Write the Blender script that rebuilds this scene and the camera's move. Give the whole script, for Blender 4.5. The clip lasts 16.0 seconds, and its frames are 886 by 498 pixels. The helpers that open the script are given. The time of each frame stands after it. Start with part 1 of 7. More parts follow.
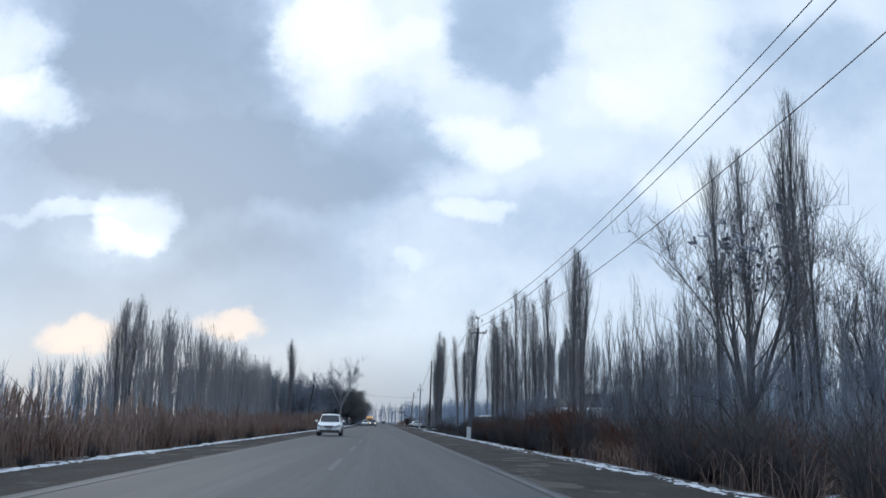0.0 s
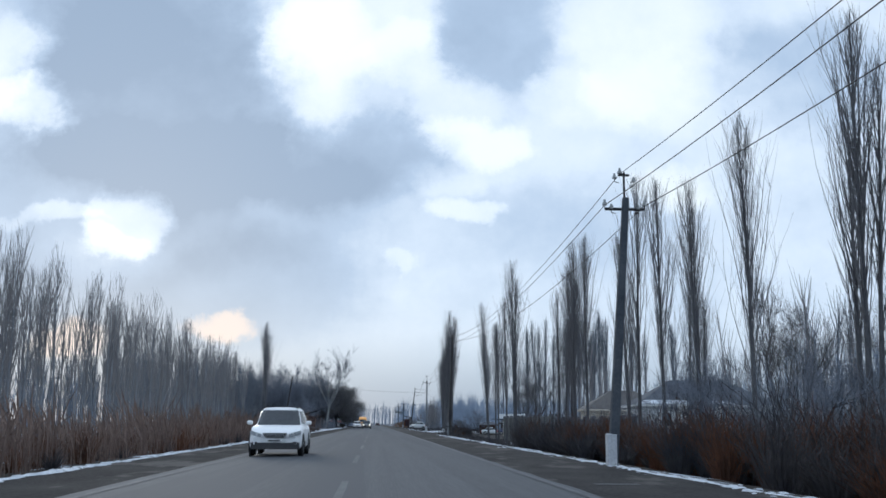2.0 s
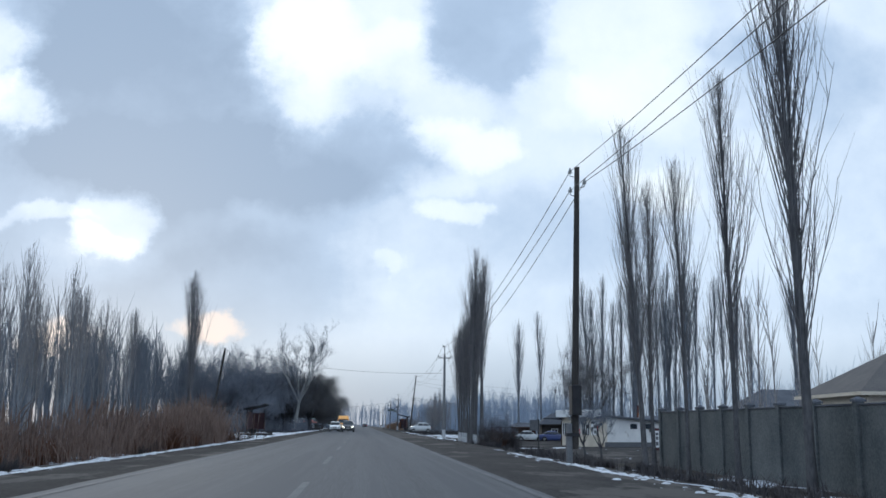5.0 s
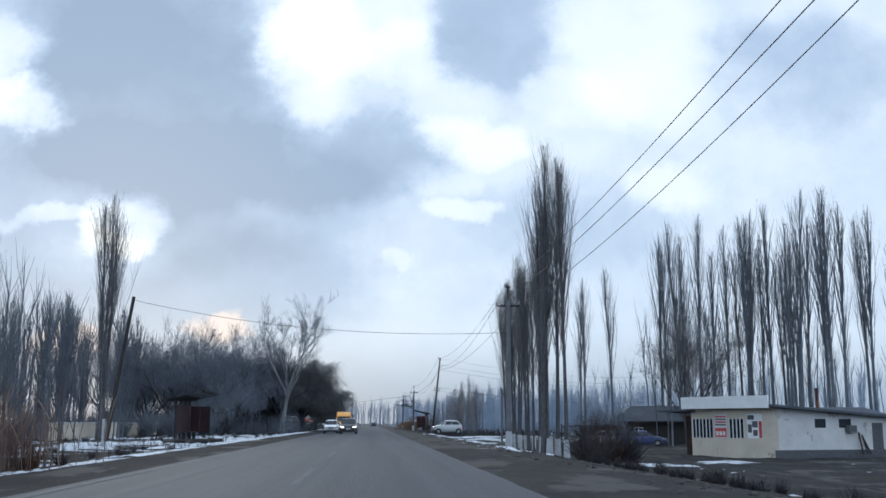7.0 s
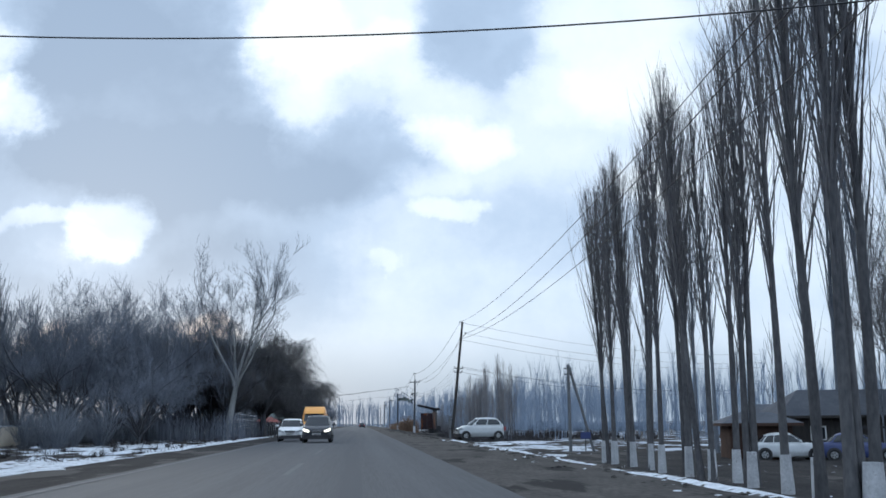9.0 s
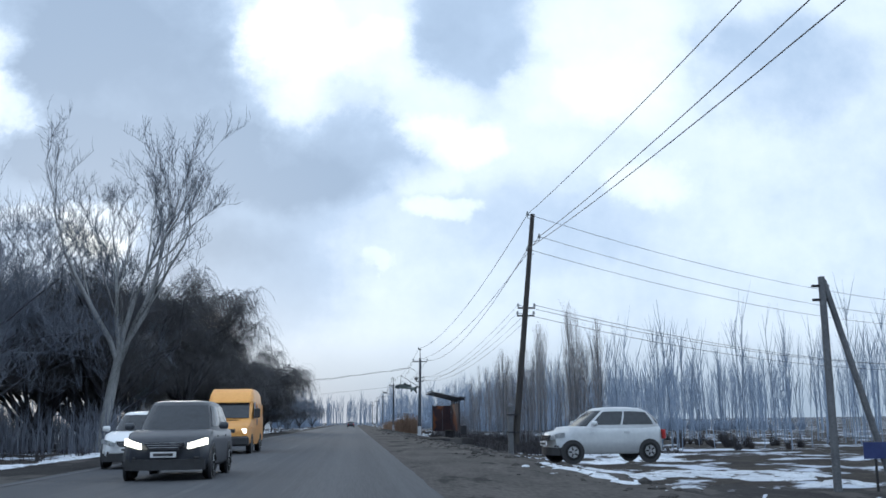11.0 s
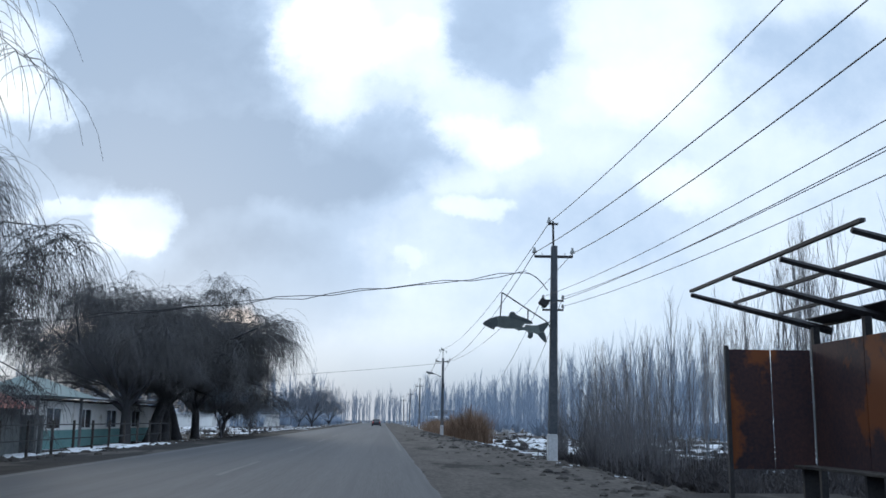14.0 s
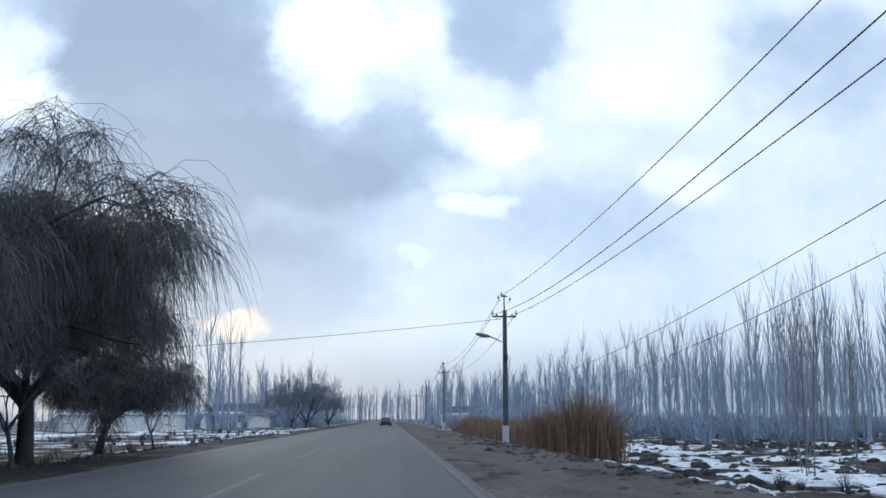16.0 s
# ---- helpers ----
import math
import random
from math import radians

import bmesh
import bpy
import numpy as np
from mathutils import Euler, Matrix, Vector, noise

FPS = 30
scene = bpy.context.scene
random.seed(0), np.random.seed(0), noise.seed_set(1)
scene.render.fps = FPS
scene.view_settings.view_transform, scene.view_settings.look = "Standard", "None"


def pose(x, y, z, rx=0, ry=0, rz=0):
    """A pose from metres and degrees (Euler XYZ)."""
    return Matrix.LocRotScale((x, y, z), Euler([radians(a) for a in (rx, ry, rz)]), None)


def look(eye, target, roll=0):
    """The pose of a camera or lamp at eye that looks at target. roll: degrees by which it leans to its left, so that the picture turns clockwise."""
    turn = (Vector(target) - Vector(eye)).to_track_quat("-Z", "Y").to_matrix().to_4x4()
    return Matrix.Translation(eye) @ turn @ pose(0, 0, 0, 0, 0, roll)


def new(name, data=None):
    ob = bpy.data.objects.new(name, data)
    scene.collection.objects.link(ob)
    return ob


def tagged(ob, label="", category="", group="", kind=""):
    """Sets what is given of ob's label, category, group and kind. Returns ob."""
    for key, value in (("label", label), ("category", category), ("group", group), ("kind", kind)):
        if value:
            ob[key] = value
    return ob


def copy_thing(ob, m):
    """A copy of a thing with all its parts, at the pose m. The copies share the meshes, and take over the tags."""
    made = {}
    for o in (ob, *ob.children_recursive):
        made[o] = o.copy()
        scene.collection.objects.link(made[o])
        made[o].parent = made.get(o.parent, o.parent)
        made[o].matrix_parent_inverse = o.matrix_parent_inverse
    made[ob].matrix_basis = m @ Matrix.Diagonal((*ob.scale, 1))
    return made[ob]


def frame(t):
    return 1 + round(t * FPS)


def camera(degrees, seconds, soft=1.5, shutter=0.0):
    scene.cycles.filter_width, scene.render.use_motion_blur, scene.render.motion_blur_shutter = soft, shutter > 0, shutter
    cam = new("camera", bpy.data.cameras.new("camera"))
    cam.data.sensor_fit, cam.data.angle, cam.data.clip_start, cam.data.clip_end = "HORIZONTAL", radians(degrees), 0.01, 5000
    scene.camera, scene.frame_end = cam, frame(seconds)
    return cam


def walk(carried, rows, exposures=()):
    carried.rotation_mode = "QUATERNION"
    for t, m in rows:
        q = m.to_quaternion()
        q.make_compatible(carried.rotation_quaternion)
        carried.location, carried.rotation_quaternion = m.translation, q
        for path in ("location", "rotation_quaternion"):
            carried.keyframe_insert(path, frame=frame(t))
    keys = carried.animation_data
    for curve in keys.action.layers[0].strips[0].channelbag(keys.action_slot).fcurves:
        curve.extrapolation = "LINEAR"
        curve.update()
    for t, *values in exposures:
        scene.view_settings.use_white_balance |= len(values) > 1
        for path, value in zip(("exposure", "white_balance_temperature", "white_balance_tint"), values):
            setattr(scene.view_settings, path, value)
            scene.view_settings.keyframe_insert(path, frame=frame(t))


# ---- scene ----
def view(x, y, yaw, pitch, roll):
    """The pose of the dashboard camera, 1.17 m over the road."""
    return pose(x, y, 1.17, 90 + pitch, 0, yaw) @ pose(0, 0, 0, 0, 0, roll)


cam = camera(48.5, 16.0, soft=1.6)
# seconds, x, y, yaw, pitch, roll
PATH = [
    (0.0, 0.00, 0.00, -3.39, 10.01, 0.81),
    (0.5, -0.20, 10.66, -3.33, 10.03, 0.76),
    (1.0, -0.40, 21.20, -3.43, 10.03, 0.63),
    (1.5, -0.56, 31.89, -3.65, 10.02, 0.43),
    (2.0, -0.66, 42.83, -3.90, 10.07, 0.35),
    (2.5, -0.66, 53.93, -4.14, 10.12, 0.32),
    (3.0, -0.57, 64.33, -4.32, 10.14, 0.38),
    (3.5, -0.46, 74.76, -4.45, 10.10, 0.38),
    (4.0, -0.34, 85.57, -4.53, 10.13, 0.53),
    (4.2, -0.30, 89.88, -4.58, 10.16, 0.59),
    (6.3, 0.16, 134.03, -4.35, 10.08, -0.00),
    (6.5, 0.20, 138.28, -4.27, 10.07, -0.03),
    (7.0, 0.27, 148.85, -4.09, 10.05, 0.01),
    (7.5, 0.34, 159.48, -4.00, 10.07, 0.14),
    (8.0, 0.38, 170.34, -4.10, 10.06, -0.13),
    (8.5, 0.43, 181.74, -4.40, 10.02, -0.45),
    (9.0, 0.51, 192.87, -4.83, 10.03, -0.56),
    (9.5, 0.66, 203.64, -5.31, 10.02, -0.63),
    (9.7, 0.76, 207.80, -5.46, 10.02, -0.66),
    (11.8, 2.20, 250.30, -4.82, 9.87, -0.69),
    (12.0, 2.28, 254.16, -4.64, 9.86, -0.62),
    (12.5, 2.33, 263.45, -4.21, 9.88, -0.31),
    (13.0, 2.28, 272.61, -3.87, 9.88, 0.04),
    (13.5, 2.23, 281.85, -3.61, 9.91, 0.29),
    (14.0, 2.16, 291.12, -3.39, 9.91, 0.50),
    (14.5, 1.99, 300.30, -3.29, 9.86, 0.43),
    (15.0, 1.84, 309.71, -3.23, 9.86, 0.30),
    (15.5, 1.67, 319.12, -3.22, 9.84, 0.04),
    (16.0, 1.50, 329.27, -3.16, 9.78, -0.36),
]
walk(cam, [(t, view(*row)) for t, *row in PATH],
     exposures=[(0.0, 0.06, 5850, 6), (4.0, 0.09, 5850, 6), (8.0, 0.14, 5850, 6), (12.0, 0.23, 5850, 6), (16.0, 0.19, 5850, 6)])


# ---- sky and light ----
SUN_AZ, SUN_EL = radians(-14.5), radians(11.5)      # left of the road's heading, low behind cloud
world = bpy.data.worlds.new("overcast_sky")
scene.world = world
world.use_nodes = True
wn, wl = world.node_tree.nodes, world.node_tree.links
wn.clear()


def wnode(kind, **values):
    n = wn.new(kind)
    for key, value in values.items():
        if key == "op":
            n.operation = value
        else:
            n.inputs[int(key[1:])].default_value = value
    return n


def wmath(op, a, b=None, clamp=False):
    n = wn.new("ShaderNodeMath")
    n.operation, n.use_clamp = op, clamp
    for i, v in enumerate((a, b)):
        if v is None:
            continue
        if isinstance(v, (int, float)):
            n.inputs[i].default_value = v
        else:
            wl.new(v, n.inputs[i])
    return n.outputs[0]


coord = wn.new("ShaderNodeTexCoord")
sep = wn.new("ShaderNodeSeparateXYZ")
wl.new(coord.outputs["Generated"], sep.inputs[0])
ahead = wmath("MAXIMUM", wmath("ABSOLUTE", sep.outputs[1]), 0.12)
su = wmath("DIVIDE", sep.outputs[0], ahead)
sv = wmath("DIVIDE", sep.outputs[2], ahead)
flat = wn.new("ShaderNodeCombineXYZ")
wl.new(su, flat.inputs[0]), wl.new(sv, flat.inputs[1])


def wnoise(scale, detail, rough=0.55, seed=0.0):
    n = wn.new("ShaderNodeTexNoise")
    n.inputs["Scale"].default_value, n.inputs["Detail"].default_value = scale, detail
    n.inputs["Roughness"].default_value = rough
    shift = wn.new("ShaderNodeVectorMath")
    shift.operation = "ADD"
    shift.inputs[1].default_value = (seed, seed * 0.7, 0)
    wl.new(flat.outputs[0], shift.inputs[0])
    wl.new(shift.outputs[0], n.inputs["Vector"])
    return n


warp = wnoise(6.5, 9.0, 0.62, 3.1)
wsep = wn.new("ShaderNodeSeparateXYZ")
wl.new(warp.outputs["Color"], wsep.inputs[0])
wu = wmath("ADD", su, wmath("MULTIPLY", wmath("SUBTRACT", wsep.outputs[0], 0.5), 0.17))
wv = wmath("ADD", sv, wmath("MULTIPLY", wmath("SUBTRACT", wsep.outputs[1], 0.5), 0.12))


def cloud(u, v, ru, rv, soft):
    """1 inside an oval patch of sky, 0 outside, with a soft wavering rim."""
    du = wmath("DIVIDE", wmath("SUBTRACT", wu, u), ru)
    dv = wmath("DIVIDE", wmath("SUBTRACT", wv, v), rv)
    d = wmath("ADD", wmath("MULTIPLY", du, du), wmath("MULTIPLY", dv, dv))
    m = wn.new("ShaderNodeMapRange")
    m.interpolation_type = "SMOOTHERSTEP"
    wl.new(d, m.inputs[0])
    m.inputs[1].default_value, m.inputs[2].default_value = 1.0 + soft, max(0.0, 1.0 - soft)
    m.inputs[3].default_value, m.inputs[4].default_value = 0.0, 1.0
    return m.outputs[0]


def sky_patch(x, y):
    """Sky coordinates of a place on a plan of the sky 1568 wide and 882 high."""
    f = 1740.3
    yaw, pitch = radians(-3.39), radians(10.0)
    a, b = (x - 784) / f, (441 - y) / f
    fy, fz = math.cos(pitch) - b * math.sin(pitch), math.sin(pitch) + b * math.cos(pitch)
    return ((a * math.cos(yaw) - fy * math.sin(yaw)) / (fy * math.cos(yaw) + a * math.sin(yaw)),
            fz / (fy * math.cos(yaw) + a * math.sin(yaw)))


# plan of the cloud cover: centre, half sizes, softness, weight (light gaps are positive)
GAPS = [
    (575, 85, 100, 125, 0.97, 0.23), (640, 40, 155, 100, 0.98, 0.19), (530, 10, 110, 90, 0.95, 0.16), (730, 110, 85, 60, 0.95, 0.17), (830, 185, 80, 60, 0.95, 0.12),
    (865, 258, 80, 46, 0.97, 0.24), (800, 330, 70, 40, 0.95, 0.10), (845, 397, 60, 26, 0.98, 0.20), (725, 472, 40, 20, 0.98, 0.10),
    (60, 195, 62, 52, 0.96, 0.34), (5, 120, 70, 90, 0.97, 0.26), (232, 400, 62, 66, 1.0, 0.40), (215, 450, 44, 30, 0.97, 0.16),
]
THIN_COVER = [
    (1130, 70, 190, 140, 0.98, 0.13), (1240, 150, 160, 80, 0.98, 0.08), (1060, 170, 110, 60, 0.95, 0.14), (1330, 60, 300, 230, 0.95, 0.07), (110, 398, 85, 20, 0.98, 0.17),
    (225, 400, 130, 105, 1.0, 0.24), (1210, 320, 90, 45, 0.95, 0.18), (970, 280, 120, 80, 0.95, 0.08), (1450, 330, 200, 160, 0.98, 0.03),
]
BANKS = [
    (280, 150, 230, 240, 0.9, -0.36), (180, 330, 200, 120, 0.95, -0.20), (600, 285, 220, 90, 0.85, -0.24), (900, 50, 125, 120, 0.9, -0.22), (420, 350, 280, 130, 0.9, -0.16),
    (260, 530, 380, 130, 0.95, -0.26), (1430, 130, 190, 110, 0.95, -0.18), (1040, 400, 200, 90, 0.95, -0.08), (150, 60, 190, 120, 0.95, -0.10), (1010, 120, 70, 70, 0.95, -0.10),
]
total = wmath("ADD", 0.505, wmath("MULTIPLY", wmath("SUBTRACT", wnoise(5.0, 5.0, 0.55, 8.3).outputs[0], 0.5), 0.30))
total = wmath("ADD", total, wmath("MULTIPLY", wmath("SUBTRACT", wnoise(17.0, 6.0, 0.62, 1.7).outputs[0], 0.5), 0.20))
for x, y, rx, ry, soft, weight in GAPS + THIN_COVER + BANKS:
    u, v = sky_patch(x, y)
    total = wmath("ADD", total, wmath("MULTIPLY", cloud(u, v, rx / 1740.0, ry / 1740.0, soft), weight))
# the cover is thinner and brighter in the half of the sky away from the sun
away = wn.new("ShaderNodeMapRange")
away.interpolation_type = "SMOOTHSTEP"
wl.new(sep.outputs[1], away.inputs[0])
away.inputs[1].default_value, away.inputs[2].default_value = 0.35, -0.45
total = wmath("ADD", total, wmath("MULTIPLY", away.outputs[0], 0.38))
# the cover thins towards the horizon into pale haze
low = wn.new("ShaderNodeMapRange")
low.interpolation_type = "SMOOTHSTEP"
wl.new(sv, low.inputs[0])
low.inputs[1].default_value, low.inputs[2].default_value = 0.16, 0.0
ramp = wn.new("ShaderNodeValToRGB")
wl.new(total, ramp.inputs[0])
r = ramp.color_ramp
r.elements[0].position, r.elements[0].color = 0.12, (0.335, 0.412, 0.53, 1)
r.elements[1].position, r.elements[1].color = 1.0, (1.04, 1.005, 0.915, 1)
for at, col in ((0.38, (0.48, 0.57, 0.705, 1)), (0.56, (0.74, 0.80, 0.888, 1)), (0.78, (0.955, 0.965, 0.94, 1))):
    e = r.elements.new(at)
    e.color = col
haze = wn.new("ShaderNodeMixRGB")
wl.new(wmath("MULTIPLY", low.outputs[0], 0.75), haze.inputs[0])
wl.new(ramp.outputs[0], haze.inputs[1])
haze.inputs[2].default_value = (0.66, 0.70, 0.745, 1)
# a blue-grey bank of mist lies along the horizon
mist = wn.new("ShaderNodeMapRange")
mist.interpolation_type = "SMOOTHSTEP"
wl.new(sv, mist.inputs[0])
mist.inputs[1].default_value, mist.inputs[2].default_value = 0.10, 0.008
bank = wn.new("ShaderNodeMixRGB")
wl.new(wmath("MULTIPLY", mist.outputs[0], 0.92), bank.inputs[0])
wl.new(haze.outputs[0], bank.inputs[1])
bank.inputs[2].default_value = (0.33, 0.405, 0.50, 1)
# warm gaps over the horizon on the sun's side
warm_u1, warm_v1 = sky_patch(140, 605)
warm_u2, warm_v2 = sky_patch(425, 597)
warmth = wmath("ADD", cloud(warm_u1, warm_v1, 0.045, 0.018, 0.9), cloud(warm_u2, warm_v2, 0.030, 0.018, 0.9), True)
warm = wn.new("ShaderNodeMixRGB")
wl.new(wmath("MULTIPLY", warmth, 0.75), warm.inputs[0])
wl.new(bank.outputs[0], warm.inputs[1])
warm.inputs[2].default_value = (1.0, 0.80, 0.68, 1)
# clear cold sky shows through the thin cover away from the sun
cold = wn.new("ShaderNodeMixRGB")
cold.blend_type = "MULTIPLY"
wl.new(away.outputs[0], cold.inputs[0])
wl.new(warm.outputs[0], cold.inputs[1])
cold.inputs[2].default_value = (0.86, 0.99, 1.22, 1)
sky = wn.new("ShaderNodeTexSky")
sky.sky_type, sky.sun_disc = "NISHITA", False
sky.sun_elevation, sky.sun_rotation = SUN_EL, SUN_AZ
sky_bg = wn.new("ShaderNodeBackground")
wl.new(sky.outputs[0], sky_bg.inputs[0])
sky_bg.inputs[1].default_value = 0.004
cover_bg = wn.new("ShaderNodeBackground")
wl.new(cold.outputs[0], cover_bg.inputs[0])
cover_bg.inputs[1].default_value = 0.98
both = wn.new("ShaderNodeAddShader")
wl.new(sky_bg.outputs[0], both.inputs[0]), wl.new(cover_bg.outputs[0], both.inputs[1])
wout = wn.new("ShaderNodeOutputWorld")
wl.new(both.outputs[0], wout.inputs[0])

sun = new("sun", bpy.data.lights.new("sun", "SUN"))
sun.data.energy, sun.data.angle, sun.data.color = 0.6, radians(14), (1.0, 0.9, 0.78)
sun.matrix_world = look((0, 0, 50), (-math.sin(SUN_AZ) * 50, -math.cos(SUN_AZ) * 50, 50 - math.tan(SUN_EL) * 50))


# ---- materials ----
def surface(name, a, b, rough=0.85, scale=2.0, fine=30.0, bump=0.3, metal=0.0, depth=0.02, spots=None, where="world", stretch=(1, 1, 1)):
    """A weathered surface: two colours mixed at a coarse and a fine scale, with relief. spots: (colour, threshold, scale) of stains."""
    m = bpy.data.materials.new(name)
    m.use_nodes = True
    nt = m.node_tree
    bsdf = nt.nodes["Principled BSDF"]
    bsdf.inputs["Roughness"].default_value, bsdf.inputs["Metallic"].default_value = rough, metal
    bsdf.inputs["Specular IOR Level"].default_value = 0.06 if rough >= 0.9 else 0.3 if rough > 0.6 else 0.5
    if where == "world":
        vec = nt.nodes.new("ShaderNodeNewGeometry").outputs["Position"]
    else:
        vec = nt.nodes.new("ShaderNodeTexCoord").outputs["Object"]
    mp = nt.nodes.new("ShaderNodeMapping")
    mp.inputs["Scale"].default_value = stretch
    nt.links.new(vec, mp.inputs[0])

    def tex(s, detail=5.0):
        n = nt.nodes.new("ShaderNodeTexNoise")
        n.inputs["Scale"].default_value, n.inputs["Detail"].default_value = s, detail
        n.inputs["Roughness"].default_value = 0.62
        nt.links.new(mp.outputs[0], n.inputs["Vector"])
        return n.outputs[0]

    coarse, grain = tex(scale), tex(fine)
    mixf = nt.nodes.new("ShaderNodeMath")
    mixf.operation = "MULTIPLY_ADD"
    nt.links.new(grain, mixf.inputs[0])
    mixf.inputs[1].default_value = 0.5
    half = nt.nodes.new("ShaderNodeMath")
    half.operation = "MULTIPLY"
    nt.links.new(coarse, half.inputs[0])
    half.inputs[1].default_value = 0.5
    nt.links.new(half.outputs[0], mixf.inputs[2])
    rampn = nt.nodes.new("ShaderNodeValToRGB")
    rampn.color_ramp.elements[0].position, rampn.color_ramp.elements[1].position = 0.36, 0.64
    rampn.color_ramp.elements[0].color, rampn.color_ramp.elements[1].color = (*a, 1), (*b, 1)
    nt.links.new(mixf.outputs[0], rampn.inputs[0])
    colour = rampn.outputs[0]
    info = nt.nodes.new("ShaderNodeObjectInfo")
    vary = nt.nodes.new("ShaderNodeHueSaturation")
    level = nt.nodes.new("ShaderNodeMapRange")
    nt.links.new(info.outputs["Random"], level.inputs[0])
    level.inputs[3].default_value, level.inputs[4].default_value = 0.88, 1.12
    nt.links.new(level.outputs[0], vary.inputs["Value"])
    nt.links.new(colour, vary.inputs["Color"])
    colour = vary.outputs[0]
    if spots:
        col, limit, s = spots
        edge = nt.nodes.new("ShaderNodeMapRange")
        nt.links.new(tex(s, 6.0), edge.inputs[0])
        edge.inputs[1].default_value, edge.inputs[2].default_value = limit - 0.025, limit + 0.025
        over = nt.nodes.new("ShaderNodeMixRGB")
        nt.links.new(edge.outputs[0], over.inputs[0])
        nt.links.new(colour, over.inputs[1])
        over.inputs[2].default_value = (*col, 1)
        colour = over.outputs[0]
    nt.links.new(colour, bsdf.inputs["Base Color"])
    if bump:
        bn = nt.nodes.new("ShaderNodeBump")
        bn.inputs["Strength"].default_value, bn.inputs["Distance"].default_value = bump, depth
        nt.links.new(mixf.outputs[0], bn.inputs["Height"])
        nt.links.new(bn.outputs[0], bsdf.inputs["Normal"])
    return m


ASPHALT = surface("worn_asphalt", (0.048, 0.052, 0.060), (0.100, 0.104, 0.114), 0.80, 1.1, 60, 0.35, depth=0.006,
                  spots=((0.052, 0.056, 0.065), 0.54, 0.55), stretch=(1.0, 0.012, 1.0))
GRAVEL = surface("dirty_gravel", (0.020, 0.020, 0.022), (0.058, 0.055, 0.054), 0.95, 0.8, 14, 0.8, depth=0.03,
                 spots=((0.085, 0.080, 0.076), 0.57, 0.45), stretch=(1.0, 0.35, 1.0))
DIRT = surface("dusty_dirt", (0.038, 0.037, 0.037), (0.108, 0.100, 0.094), 0.95, 0.9, 11, 0.9, depth=0.04,
               spots=((0.032, 0.031, 0.032), 0.585, 0.6), stretch=(1.0, 0.25, 1.0))
FIELD = surface("winter_field", (0.024, 0.023, 0.024), (0.066, 0.058, 0.050), 0.97, 0.25, 4.0, 0.7, depth=0.08,
                spots=((0.50, 0.54, 0.61), 0.560, 0.28))
SNOW = surface("old_snow", (0.38, 0.41, 0.46), (0.74, 0.77, 0.81), 0.8, 1.2, 9, 0.6, depth=0.05,
               spots=((0.09, 0.086, 0.084), 0.59, 1.9))
PAINT_LINE = surface("faded_line_paint", (0.058, 0.062, 0.070), (0.114, 0.119, 0.127), 0.78, 1.5, 24, 0.2, depth=0.003)
BARK = surface("poplar_bark", (0.060, 0.061, 0.067), (0.140, 0.138, 0.142), 0.95, 1.2, 12, 0.5, depth=0.02, where="object", stretch=(1, 1, 0.3))
TWIG = surface("poplar_twigs", (0.098, 0.102, 0.116), (0.188, 0.178, 0.178), 0.95, 0.5, 5, 0, where="object")
# pale young poplar colours, lightened further to stand in for haze
PALE_BARK = surface("hazed_young_poplar_bark", (0.15, 0.165, 0.19), (0.28, 0.285, 0.295), 0.95, 0.6, 6, 0, where="object")
PALE_TWIG = surface("hazed_young_poplar_twigs", (0.175, 0.172, 0.182), (0.285, 0.265, 0.255), 0.95, 0.6, 6, 0, where="object")
# distance haze put into the base colour: bark paled to blue-grey
MISTY = surface("haze_paled_bark", (0.20, 0.25, 0.33), (0.29, 0.34, 0.42), 0.98, 0.3, 4, 0, where="object")
# grey bark with the blue of mid-distance haze mixed into its colour
HAZED_BARK = surface("haze_blue_bark", (0.10, 0.115, 0.14), (0.19, 0.20, 0.22), 0.95, 0.8, 8, 0, where="object")
DARK_BARK = surface("dark_willow_bark", (0.050, 0.052, 0.060), (0.098, 0.096, 0.100), 0.97, 2.0, 14, 0.6, depth=0.03, where="object", stretch=(1, 1, 0.3))
# dark twigs, lifted towards blue so the colour carries the haze
HAZED_TWIG = surface("haze_lifted_dark_twigs", (0.125, 0.142, 0.180), (0.195, 0.208, 0.238), 0.97, 0.6, 6, 0, where="object")
WILLOW_TWIG = surface("willow_twigs", (0.088, 0.092, 0.104), (0.155, 0.148, 0.145), 0.95, 0.6, 6, 0, where="object")
GREY_BARK = surface("bleached_bark", (0.20, 0.205, 0.21), (0.36, 0.36, 0.355), 0.9, 1.0, 10, 0.4, where="object", stretch=(1, 1, 0.3))
WHITEWASH = surface("whitewash", (0.34, 0.35, 0.37), (0.56, 0.57, 0.59), 0.9, 1.5, 14, 0.4, where="object", spots=((0.20, 0.19, 0.18), 0.62, 3))
REED = surface("dry_reed", (0.100, 0.073, 0.064), (0.230, 0.165, 0.135), 0.9, 0.35, 3, 0)
BRUSH = surface("red_brown_brush", (0.036, 0.025, 0.022), (0.155, 0.072, 0.042), 0.93, 0.22, 2.5, 0)
DARK_BRUSH = surface("dark_brush", (0.034, 0.036, 0.044), (0.088, 0.079, 0.077), 0.95, 0.3, 3, 0)
ORANGE_BUSH = surface("orange_dry_grass", (0.15, 0.105, 0.078), (0.28, 0.19, 0.135), 0.9, 0.5, 4, 0)
DARK_CONCRETE = surface("weathered_dark_concrete", (0.045, 0.052, 0.064), (0.10, 0.108, 0.12), 0.9, 1.5, 20, 0.4, depth=0.008, where="object")
